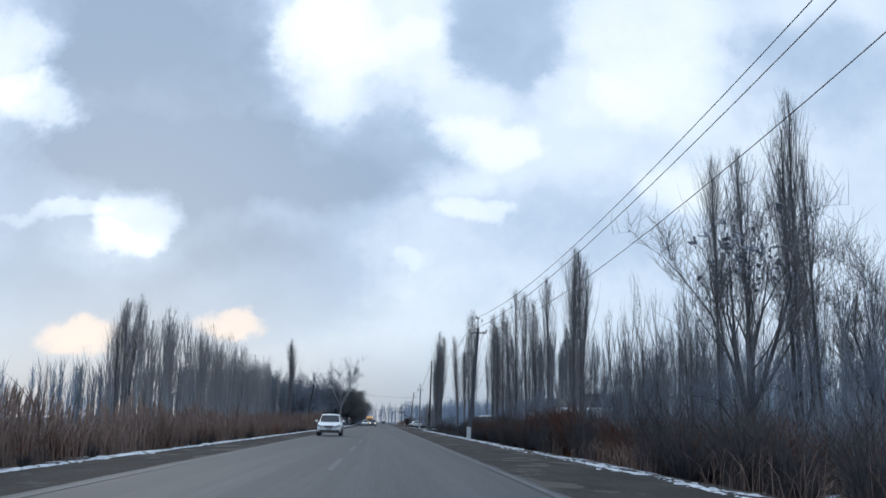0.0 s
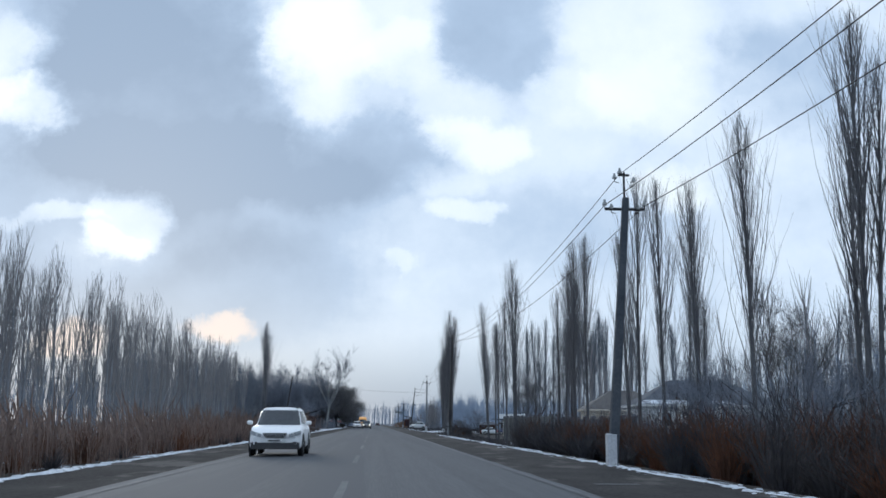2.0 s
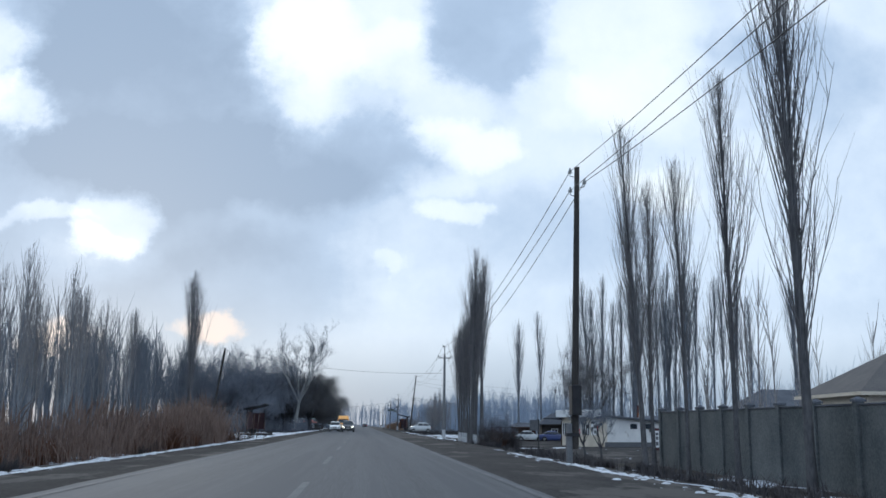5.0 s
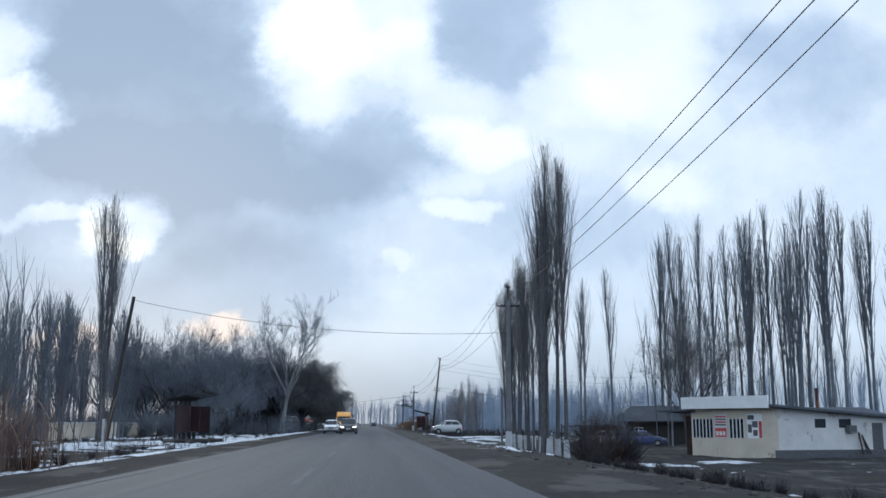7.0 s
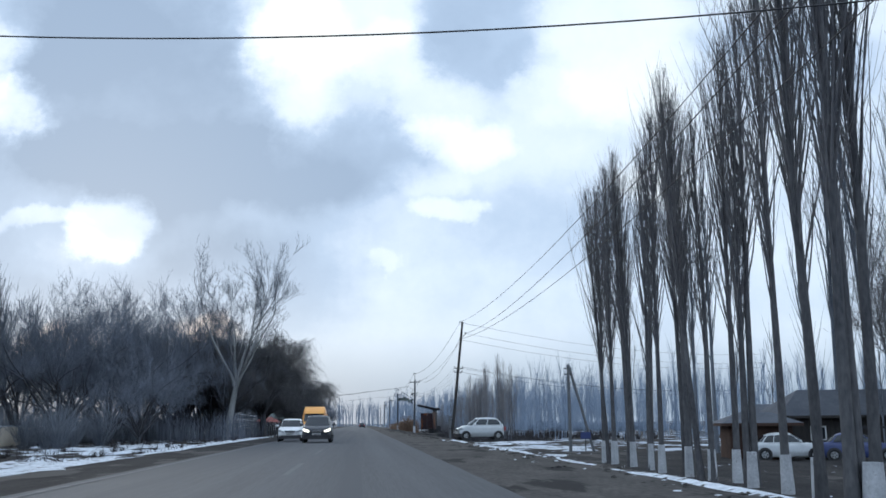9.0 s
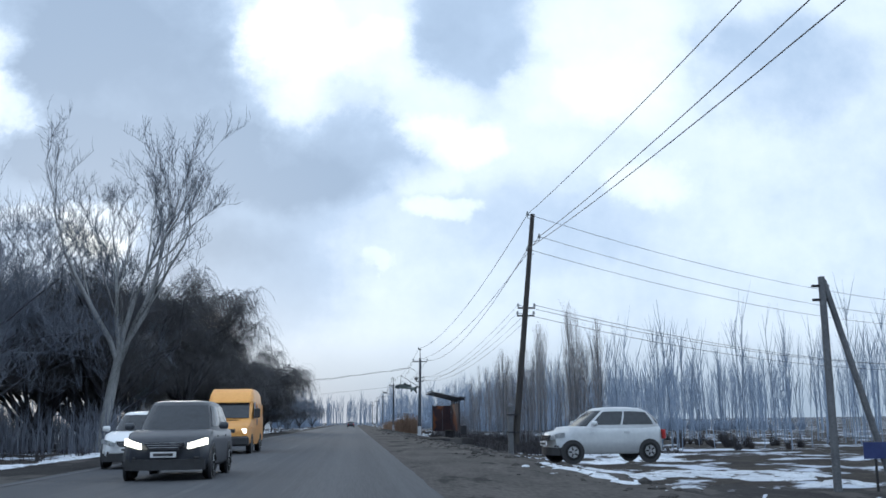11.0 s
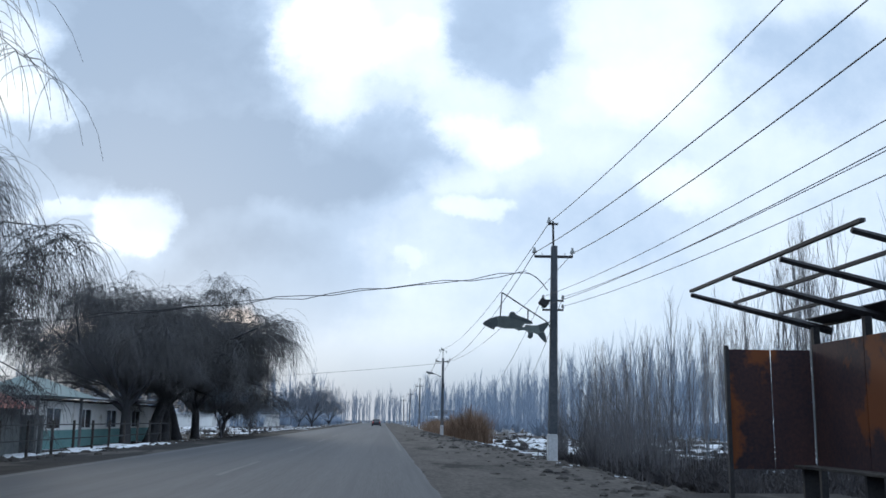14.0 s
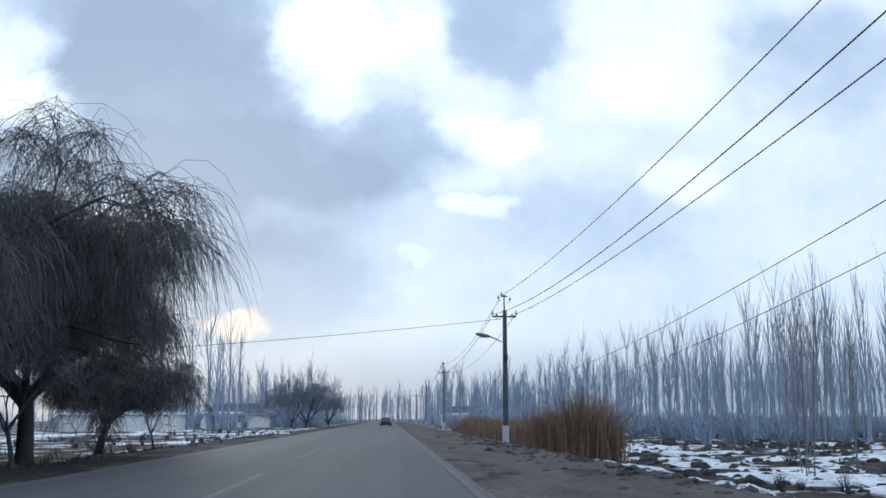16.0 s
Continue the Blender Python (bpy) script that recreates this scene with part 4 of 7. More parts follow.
for i, (x, y, s, h) in enumerate(((9.3, 367.6, 1.05, 2.3), (8.4, 371.0, 0.9, 1.7), (9.4, 392, 1.6, 1.5), (9.2, 402, 1.8, 1.6), (9.4, 412, 1.8, 1.6), (9.6, 424, 2.0, 1.8))):
    r = np.random.default_rng(40 + i)
    tufts("orange_bush", np.column_stack([r.normal(x, s * 0.5, 1500), r.normal(y, s * 0.7, 1500)]), 40 + i, ORANGE_BUSH,
          "orange-brown clump of dry reeds by the field", h, 0.42, 0.013, 0.0, 0.25)
bushes("dark_bush", [(11.6, 200.8, 1.1), (12.6, 202.2, 1.25), (13.9, 203.4, 1.2), (12.2, 203.8, 1.1), (14.8, 204.2, 1.0)], 80, DARK_BRUSH, "dark leafless bush at the yard edge", 2.7, 320, 0.010, 0.75)
bushes("dark_bush", [(12.3, 202.0, 1.0), (13.5, 203.0, 1.05)], 81, BRUSH, "red-brown tips of a leafless bush at the yard edge", 2.9, 120, 0.007, 0.6)
# a continuous belt of brush along the first stretch
bushes("brush_belt", [(RB.uniform(8.7, 13.5), RB.uniform(18, 97), RB.choice((0.45, 0.6, 0.8, 1.0, 1.25))) for i in range(170)], 21, DARK_BRUSH, "dark matted leafless brush along the ditch", 1.9, 170, 0.011, 0.7)
bushes("grey_brush", [(RB.uniform(10.5, 16), RB.uniform(22, 97), RB.choice((0.6, 0.8, 1.0, 1.25))) for i in range(50)], 27, TWIG, "grey leafless brush rising from the dark belt", 2.7, 110, 0.006, 0.5)
bushes("red_brush", [(RB.uniform(8.8, 12.5), RB.uniform(20, 62), RB.choice((0.6, 0.8, 1.0))) for i in range(34)], 28, BRUSH, "red-brown leafless brush beside the road", 2.2, 170, 0.009, 0.7)
bushes("brush_belt", [(RB.uniform(8.1, 9.6), RB.uniform(84, 101), RB.choice((0.4, 0.55, 0.7, 0.95))) for i in range(48)], 22, DARK_BRUSH, "dark matted leafless brush before the wall", 2.0, 190, 0.012, 0.7)
bushes("red_brush", [(RB.gauss(11.6, 1.3), RB.gauss(58, 6), RB.uniform(0.8, 1.1)) for i in range(22)], 23, BRUSH, "red-brown leafless brush beside the road", 3.1, 230, 0.010, 0.45)
# scrub added in the haze colour to fill the misty foot of the far woods
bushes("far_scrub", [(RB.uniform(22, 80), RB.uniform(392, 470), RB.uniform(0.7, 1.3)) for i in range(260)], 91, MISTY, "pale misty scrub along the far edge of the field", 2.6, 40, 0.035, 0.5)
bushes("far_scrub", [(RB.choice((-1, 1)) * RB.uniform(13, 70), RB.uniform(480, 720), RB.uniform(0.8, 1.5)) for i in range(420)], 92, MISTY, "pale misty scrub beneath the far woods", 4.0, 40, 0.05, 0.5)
# fans of upright shoots beside the fish pole, dark low hedge by the shelter
bushes("shoot_shrub", [(9.7, 326.2, 1.0), (10.4, 328.4, 1.05), (10.9, 331.5, 1.0)], 29, TWIG, "fan-shaped shrub of many upright bare shoots", 3.9, 120, 0.008, 0.42)
bushes("shoot_shrub", [(RB.uniform(10.3, 13.5), RB.uniform(328, 342), RB.uniform(0.7, 1.0)) for i in range(7)], 24, TWIG, "shrub of many upright bare shoots", 4.6, 70, 0.009, 0.28)
bushes("ditch_hedge", [(RB.uniform(9.7, 14), RB.uniform(300, 336), RB.uniform(0.25, 0.6)) for i in range(70)], 25, DARK_BRUSH, "dark matted undergrowth in the ditch", 1.2, 160, 0.010, 0.9)
tufts("ditch_mat", scatter(12000, 9.4, 18.5, 284, 338, 51, -1.0), 51, DARK_BRUSH, "dark matted weeds and dead grass in the ditch", 0.6, 0.9, 0.017)
bushes("yard_hedge", [(-RB.uniform(19, 42), RB.uniform(258, 300), RB.uniform(0.7, 1.1)) for i in range(120)], 26, HAZED_BARK, "haze-blue leafless shrubs beneath the trees", 4.2, 150, 0.014, 0.5)
for i, (x, y, s, h) in enumerate(((10.6, 322.5, 1.5, 3.4), (11.4, 326, 1.4, 3.0))):
    r = np.random.default_rng(60 + i)
    tufts("shoot_clump", np.column_stack([r.normal(x, s * 0.5, 300), r.normal(y, s * 0.6, 300)]), 60 + i, TWIG,
          "clump of brown upright shoots", h, 0.3, 0.007)


# ---- snow ----
def snow_patch(x, y, rx, ry, h, seed, label="patch of old granular snow on dark ground"):
    """A low lumpy sheet of snow with a ragged rim."""
    rng = np.random.default_rng(seed)
    n, rings = 26, 5
    ph = rng.uniform(0, 6.28, 4)
    v, f = [(0, 0, 0)], []
    a = np.arange(n) * 2 * np.pi / n
    rim = 1 + 0.28 * np.sin(2 * a + ph[0]) + 0.2 * np.sin(3 * a + ph[1]) + 0.16 * np.sin(7 * a + ph[2]) + rng.normal(0, 0.09, n)
    for k in range(1, rings + 1):
        q = k / rings
        for i in range(n):
            px, py = x + rx * rim[i] * q * math.cos(a[i]), y + ry * rim[i] * q * math.sin(a[i])
            top = h * (1 - q ** 2.2) * (0.7 + 0.6 * noise.noise((px * 1.3, py * 1.3, seed)))
            v.append((px - x, py - y, gz(px, py) + 0.012 + top - (0.05 if k == rings else 0)))
    v[0] = (0, 0, gz(x, y) + 0.012 + h)
    for i in range(n):
        f.append((0, 1 + i, 1 + (i + 1) % n))
    for k in range(rings - 1):
        b = 1 + k * n
        for i in range(n):
            j = (i + 1) % n
            f.append((b + i, b + n + i, b + n + j, b + j))
    ob = raw("snow_patch", v, f, SNOW, smooth=True)
    ob.location = (x, y, 0)
    return tagged(ob, label, "snow", "snow patches", "stuff")


def snow_rim(name, x, y0, y1, w, h, seed, label):
    """A broken ridge of dirty snow pushed to the road's side."""
    v, f = [], []
    rows = int((y1 - y0) / 0.35)
    for j in range(rows + 1):
        y = y0 + (y1 - y0) * j / rows
        gap = max(0.0, min(1.0, 0.5 + 1.7 * noise.noise((y * 0.13, seed, 1)) + 0.8 * noise.noise((y * 0.9, seed, 2))))
        xc = x + 0.35 * noise.noise((y * 0.2, seed, 5))
        for i in range(5):
            k = i / 4 - 0.5
            top = h * gap * (1 - (2 * k) ** 2) * (0.8 + 0.7 * noise.noise((y * 2.1, i, seed)))
            px = xc + k * w * (0.25 + gap)
            v.append((px, y, top_z(px, y) + (0.01 + top if gap > 0.06 else -0.06)))
    for j in range(rows):
        for i in range(4):
            f.append((j * 5 + i, j * 5 + i + 1, (j + 1) * 5 + i + 1, (j + 1) * 5 + i))
    return tagged(raw(name, v, f, SNOW, smooth=True), label, "snow", kind="stuff")


snow_rim("snow_rim_right", 6.3, 2, 150, 0.20, 0.035, 2, "broken ridge of dirty snow along the verge")
snow_rim("snow_rim_left", -8.2, 2, 182, 0.30, 0.09, 5, "thin ridge of snow along the reeds")
snow_rim("snow_rim_lot", 6.9, 192, 262, 0.45, 0.05, 8, "broken streaks of snow along the verge")
snow_rim("snow_rim_shelter", -8.6, 186, 300, 0.7, 0.08, 11, "broken streaks of snow along the verge")
RS = random.Random(3)


def snow_clods(name, spots, seed, label):
    """Loose lumps of crusted snow, joined."""
    rng = np.random.default_rng(seed)
    v, f = [], []
    for x, y, r in spots:
        n, b = 7, len(v)
        a = np.arange(n) * 2 * np.pi / n + rng.uniform(0, 1)
        rim = r * rng.uniform(0.6, 1.3, n)
        z = top_z(x, y)
        for k, hh in ((1.0, -0.02), (0.62, 0.30)):
            for i in range(n):
                v.append((x + rim[i] * k * math.cos(a[i]), y + 1.5 * rim[i] * k * math.sin(a[i]), z + hh * r))
        v.append((x, y, z + 0.36 * r))
        for i in range(n):
            j = (i + 1) % n
            f += [(b + i, b + j, b + n + j, b + n + i), (b + n + i, b + n + j, b + 2 * n)]
    return tagged(raw(name, v, f, SNOW), label, "snow", kind="stuff")


snow_clods("snow_clods_right", [(RS.gauss(6.5, 0.28), RS.uniform(4, 150), abs(RS.gauss(0.03, 0.05)) + 0.025) for i in range(800)], 1, "scattered lumps of crusted snow along the verge")
snow_clods("snow_clods_left", [(RS.gauss(-8.3, 0.16), RS.uniform(4, 182), abs(RS.gauss(0.05, 0.06)) + 0.03) for i in range(900)], 2, "scattered lumps of crusted snow along the reeds")
snow_clods("snow_clods_field", [(RS.uniform(7.2, 13), RS.uniform(286, 380), abs(RS.gauss(0.03, 0.04)) + 0.02) for i in range(160)], 3, "scattered lumps of crusted snow by the ditch")
snow_clods("snow_clods_yard", [(RS.gauss(7.4, 0.8), RS.uniform(188, 262), abs(RS.gauss(0.03, 0.05)) + 0.02) for i in range(260)], 4, "scattered lumps of crusted snow under the poplars")
def dirt_clods(name, spots, seed, label, material=DIRT):
    """Loose lumps of earth and stones on the verge, joined."""
    rng = np.random.default_rng(seed)
    v, f = [], []
    for x, y, r in spots:
        b = len(v)
        z = top_z(x, y) - 0.2 * r
        for k, q in ((1.0, 0.0), (0.75, 0.55), (0.0, 0.85)):
            n = 6 if k else 1
            a = np.arange(n) * 2 * np.pi / n + rng.uniform(0, 1)
            for i in range(n):
                w = r * k * rng.uniform(0.7, 1.3)
                v.append((x + w * math.cos(a[i]), y + w * math.sin(a[i]), z + q * r * rng.uniform(0.7, 1.2)))
        for i in range(6):
            j = (i + 1) % 6
            f += [(b + i, b + j, b + 6 + j, b + 6 + i), (b + 6 + i, b + 6 + j, b + 12)]
    return tagged(raw(name, v, f, material), label, "dirt", kind="stuff")


dirt_clods("dirt_clods", [(RS.gauss(7.3, 0.8), RS.uniform(160, 262), abs(RS.gauss(0.0, 0.045)) + 0.02) for i in range(900)], 61, "scattered clods and stones on the trodden verge")
dirt_clods("dirt_clods", [(RS.gauss(7.6, 1.1), RS.uniform(266, 400), abs(RS.gauss(0.0, 0.07)) + 0.02) for i in range(2200)], 62, "scattered clods and stones on the dirt bank")
dirt_clods("dirt_clods", [(-RS.gauss(8.4, 0.5), RS.uniform(290, 420), abs(RS.gauss(0.0, 0.07)) + 0.02) for i in range(900)], 63, "scattered clods and stones on the dirt bank")
dirt_clods("field_hummocks", [(RS.uniform(10.5, 34), RS.uniform(338, 402), abs(RS.gauss(0.0, 0.15)) + 0.06) for i in range(1300)], 64, "dark hummocks of turned earth in the field", GRAVEL)
for i in range(26):
    snow_patch(RS.uniform(12, 30), RS.uniform(338, 392), RS.uniform(0.9, 2.6), RS.uniform(1.0, 2.6), RS.uniform(0.05, 0.12), 500 + i)
for x, y in ((4.3, 31.7), (4.3, 28.0), (4.22, 48.4), (4.2, 55.2), (4.2, 62.5)):
    streak = strip("verge_mark", x - 0.45, x + 0.45, y, y + 0.32, 0.16, 0.006, PAINT_LINE, 0.03, 0, 3, int(y))
    tagged(streak, "short pale mark across the verge", "road marking", "verge marks", "structure")
for i in range(16):
    snow_patch(RS.uniform(-20, -10), RS.uniform(206, 236), RS.uniform(0.7, 2.4), RS.uniform(1.5, 5), RS.uniform(0.06, 0.3), 100 + i)
for i in range(12):
    snow_patch(RS.uniform(-26, -10.5), RS.uniform(236, 300), RS.uniform(0.7, 2.4), RS.uniform(1.5, 5), RS.uniform(0.05, 0.15), 130 + i)
for i in range(22):
    snow_patch(RS.uniform(-17, -9.6), RS.uniform(205, 300), RS.uniform(1.2, 2.8), RS.uniform(2.0, 5.0), RS.uniform(0.05, 0.14), 600 + i)
for i in range(34):
    snow_patch(RS.uniform(13, 34), RS.uniform(328, 400), RS.uniform(0.5, 2.0), RS.uniform(0.8, 3.0), RS.uniform(0.05, 0.16), 160 + i)
for i in range(30):
    snow_patch(RS.uniform(10.5, 26), RS.uniform(340, 372), RS.uniform(0.4, 1.4), RS.uniform(0.7, 2.2), RS.uniform(0.05, 0.12), 400 + i)
for i in range(12):
    snow_patch(RS.uniform(8.6, 11.5), RS.uniform(335, 372), RS.uniform(0.2, 0.6), RS.uniform(0.3, 0.9), RS.uniform(0.05, 0.14), 230 + i)
for i in range(30):
    snow_patch(-RS.uniform(9.5, 34), RS.uniform(366, 470), RS.uniform(1.0, 4.5), RS.uniform(2, 9), RS.uniform(0.05, 0.14), 270 + i)
for i in range(10):
    snow_patch(RS.uniform(9, 18), RS.uniform(254, 285), RS.uniform(0.8, 3.0), RS.uniform(0.8, 2.4), RS.uniform(0.04, 0.12), 310 + i)
for i in range(8):
    snow_patch(-RS.uniform(8.4, 11), RS.uniform(318, 345), RS.uniform(0.4, 1.2), RS.uniform(0.8, 2.4), RS.uniform(0.05, 0.2), 330 + i)
for x, y, rx, ry in ((9.5, 215, 0.8, 2.5), (15, 199, 1.2, 3), (20, 203, 1.5, 2), (12.4, 33, 1.6, 3.2), (11.6, 41, 1.4, 2.6), (13.5, 57, 2, 4)):
    snow_patch(x, y, rx, ry, 0.06, int(x * 10 + y))


# ---- trodden yard beside the shop ----
yx, yy = np.meshgrid(np.linspace(6.2, 40, 60), np.linspace(158, 262, 150))
wob = 1.6 * np.sin(yx * 0.35) + 0.8 * np.sin(yx * 1.3)
yy = yy + wob * np.where(yy < 210, 1, -1) * np.abs(yy - 210) / 52
yv = np.stack([yx, yy, ground_z(yx, yy) + 0.015], -1).reshape(-1, 3)
yard = raw("yard", yv, [(j * 60 + i, j * 60 + i + 1, (j + 1) * 60 + i + 1, (j + 1) * 60 + i) for j in range(149) for i in range(59)], GRAVEL, smooth=True)
tagged(yard, "dark muddy gravel yard in front of the shop", "yard", kind="structure")


# ---- power poles ----
def islands(bm):
    """One bmesh for each connected piece of bm."""
    out, left = [], set(bm.verts)
    while left:
        grow, piece = [left.pop()], set()
        while grow:
            v = grow.pop()
            piece.add(v)
            for e in v.link_edges:
                o = e.other_vert(v)
                if o in left:
                    left.remove(o)
                    grow.append(o)
        made = bmesh.new()
        old = {v: made.verts.new(v.co) for v in sorted(piece, key=lambda v: v.index)}
        for f in bm.faces:
            if f.verts[0] in old:
                made.faces.new([old[v] for v in f.verts])
        out.append(made)
    bm.free()
    return out


def split(bm):
    """One bmesh for each loose piece pair of bm (cup and neck of an insulator)."""
    out, verts = [], bm.verts[:]
    for i in range(0, len(verts), 32):
        piece = bmesh.new()
        old = {v: piece.verts.new(v.co) for v in verts[i:i + 32]}
        for f in {f for v in old for f in v.link_faces}:
            piece.faces.new([old[v] for v in f.verts])
        out.append(piece)
    bm.free()
    return out


def insulator(bm_iron, bm_cup, at, side):
    """A hooked pin with its porcelain cup."""
    x, y, z = at
    rod(bm_iron, (x - side * 0.14, y, z - 0.14), (x, y, z - 0.10), 0.012)
    rod(bm_iron, (x, y, z - 0.10), (x, y, z), 0.012)
    rod(bm_cup, (x, y, z), (x, y, z + 0.07), 0.075, 0.06)
    rod(bm_cup, (x, y, z + 0.07), (x, y, z + 0.16), 0.045, 0.03)


def power_pole(x, y, height, kind, lean=(0.0, 0.0), label="", low=False, stub=0.0):
    """kind: concrete_cross, concrete_tip, wood, plain. Returns the thing and the tops of its insulators in the world."""
    root = thing("power_pole", pose(x, y, gz(x, y)), label, "power pole", "power line poles")
    top = Vector((lean[0], lean[1], height))
    pole = bmesh.new()
    if kind.startswith("concrete"):
        r0, r1 = 0.15, 0.10
        made = bmesh.ops.create_cone(pole, cap_ends=True, segments=4, radius1=r0 * 1.35, radius2=r1 * 1.35, depth=height + 0.3)["verts"]
        bmesh.ops.transform(pole, matrix=Matrix.Translation((0, 0, height / 2 - 0.15)) @ pose(0, 0, 0, 0, 0, 45), verts=made)
        bmesh.ops.bevel(pole, geom=[e for e in pole.edges if abs(e.verts[0].co.z - e.verts[1].co.z) > 1], offset=0.03, segments=1, affect="EDGES")
        for v in pole.verts:
            k = max(0.0, v.co.z / height)
            v.co.x += lean[0] * k
            v.co.y += lean[1] * k
        part("shaft", pole, DARK_CONCRETE if low or kind == "concrete_cross" else CONCRETE, root, "tapered grey concrete shaft")
    else:
        s = Vector((0.16, 0, 0)) if stub else Vector()
        rod(pole, Vector((0, 0, 0.5 if stub else -0.3)), top, 0.13, 0.085, 12)
        part("shaft", pole, WOOD, root, "dark tarred wooden shaft")
        if stub:
            st = boxes((-0.27, -0.09, -0.11, 0.11, -0.3, stub), bevel=0.02)
            part("stub", st, CONCRETE, root, "concrete footing post strapped to the shaft")
            bands = bmesh.new()
            for z in (0.9, stub - 0.35):
                box(bands, -0.29, 0.15, -0.14, 0.14, z, z + 0.05)
            for made in islands(bands):
                part("strap", made, IRON, root)
    wash = bmesh.new()
    if kind.startswith("concrete"):
        box(wash, -0.150, 0.150, -0.150, 0.150, 0.0, 0.95, 0.03)
        part("whitewash", wash, WHITEWASH, root, "white lime paint round the foot")
    iron, cups = bmesh.new(), bmesh.new()
    pins = []
    if kind in ("concrete_cross", "concrete_tip"):
        tip = top + Vector((0, 0, 0.85))
        rod(iron, top - Vector((0.0, -0.16, 0.5)), tip + Vector((0, 0.16, 0)), 0.035)
        arm_z = top.z - 0.32
        box(iron, top.x - 0.62, top.x + 0.62, 0.11, 0.18, arm_z - 0.04, arm_z + 0.04)
        box(iron, top.x - 0.16, top.x + 0.16, 0.12, 0.19, tip.z - 0.12, tip.z - 0.06)
        for dx in (-0.62, 0.62):
            rod(iron, (top.x + dx, 0.15, arm_z), (top.x + dx, 0.15, arm_z + 0.14), 0.014)
            rod(iron, (top.x + dx * 0.6, 0.15, arm_z), (top.x + dx * 0.6, 0.15, arm_z + 0.13), 0.010)
            pins.append((top.x + dx, 0.15, arm_z + 0.12))
        pins.insert(0, (top.x - 0.13, 0.15, tip.z - 0.05))
        for p in pins:
            rod(cups, p, (p[0], p[1], p[2] + 0.08), 0.08, 0.065)
            rod(cups, (p[0], p[1], p[2] + 0.08), (p[0], p[1], p[2] + 0.18), 0.05, 0.03)
        if kind == "concrete_cross":
            for dx in (-0.42, 0.42):
                insulator(iron, cups, (top.x + dx, 0.15, arm_z + 0.0), 1 if dx > 0 else -1)
            insulator(iron, cups, (top.x - 0.3, 0.15, tip.z - 0.2), -1)
            insulator(iron, cups, (top.x + 0.3, 0.15, tip.z - 0.3), 1)
    else:
        for dx, dz in (((-0.24, -0.2), (-0.24, -0.85), (0.24, -0.55)) if kind == "plain" else ((-0.2, -0.05), (0.24, -0.95), (-0.24, -1.45))):
            p = (top.x + dx, top.y, top.z + dz)
            insulator(iron, cups, p, 1 if dx > 0 else -1)
            rod(iron, (top.x, top.y, p[2] - 0.15), (p[0] - (0.14 if dx > 0 else -0.14), top.y, p[2] - 0.14), 0.014)
            pins.append((p[0], p[1], p[2] + 0.05))
    lows = []
    if low:
        z = height - (1.75 if kind.startswith("concrete") else 3.75)
        for dz in (0.0, -0.3):
            sx = lean[0] * (z + dz) / height
            box(iron, sx - 0.34, sx + 0.34, 0.12, 0.17, z + dz - 0.03, z + dz + 0.03)
            for dx in (-0.32, 0.32):
                rod(iron, (sx + dx, 0.15, z + dz), (sx + dx, 0.15, z + dz + 0.1), 0.010)
                rod(cups, (sx + dx, 0.15, z + dz + 0.06), (sx + dx, 0.15, z + dz + 0.12), 0.055, 0.045)
                rod(cups, (sx + dx, 0.15, z + dz + 0.12), (sx + dx, 0.15, z + dz + 0.18), 0.045, 0.03)
                lows.append((sx + dx, 0.15, z + dz + 0.12))
    for made in islands(iron):
        part("iron_fitting", made, IRON, root, "dark steel arm or hook")
    for made in split(cups):
        part("insulator", made, GLASSY, root, "grey porcelain insulator")
    world_of = lambda p: Vector(p) + Vector((x, y, gz(x, y)))
    return root, [world_of(p) for p in pins], [world_of(p) for p in lows]


POLES = [
    power_pole(7.4, 6, 8.4, "concrete_cross", (0.1, 0), "grey concrete power pole with a steel crossarm"),
    power_pole(6.30, 71.8, 8.05, "concrete_cross", (0.62, 0), "leaning grey concrete power pole with steel crossarm and hooks"),
    power_pole(6.6, 138.1, 9.7, "plain", (0.22, 0), "dark wooden power pole with a white foot and meter box", stub=1.3),
    power_pole(7.75, 203.1, 8.15, "concrete_tip", (0.05, 0), "grey concrete power pole with a steel crossarm"),
    power_pole(7.78, 271.8, 9.4, "wood", (0.95, 0.3), "dark leaning wooden power pole on a concrete footing", low=True, stub=1.9),
    power_pole(7.46, 322.1, 6.9, "concrete_tip", (0.13, 0), "grey concrete power pole carrying a fish sign", low=True),
    power_pole(7.5, 380.5, 6.9, "concrete_cross", (0.05, 0), "grey concrete power pole with a street lamp"),
    power_pole(7.8, 444, 6.9, "concrete_tip", (0.05, 0), "grey concrete power pole with a steel crossarm"),
    power_pole(8.0, 505, 7.2, "concrete_tip", (0.05, 0), "grey concrete power pole with a steel crossarm"),
    power_pole(8.0, 570, 7.2, "concrete_tip", (0.05, 0), "grey concrete power pole with a steel crossarm"),
]


def cable(a, b, sag, r, name="power_cable", label="thin dark overhead cable", wave=0.0, strands=1):
    """A hanging wire from a to b."""
    a, b = Vector(a), Vector(b)
    t = Tubes()
    n = 28
    for s in range(strands):
        pts = []
        for i in range(n + 1):
            k = i / n
            p = a.lerp(b, k) - Vector((0, 0, 4 * sag * k * (1 - k)))
            p.z += wave * (math.sin(k * 38 + s * 2.5) * 0.5 + math.sin(k * 61 + s * 1.3) * 0.5)
            pts.append(p)
        t.add(pts, [r] * (n + 1), 4)
    return tagged(t.object(name, WIRE), label, "cable", "overhead cables")


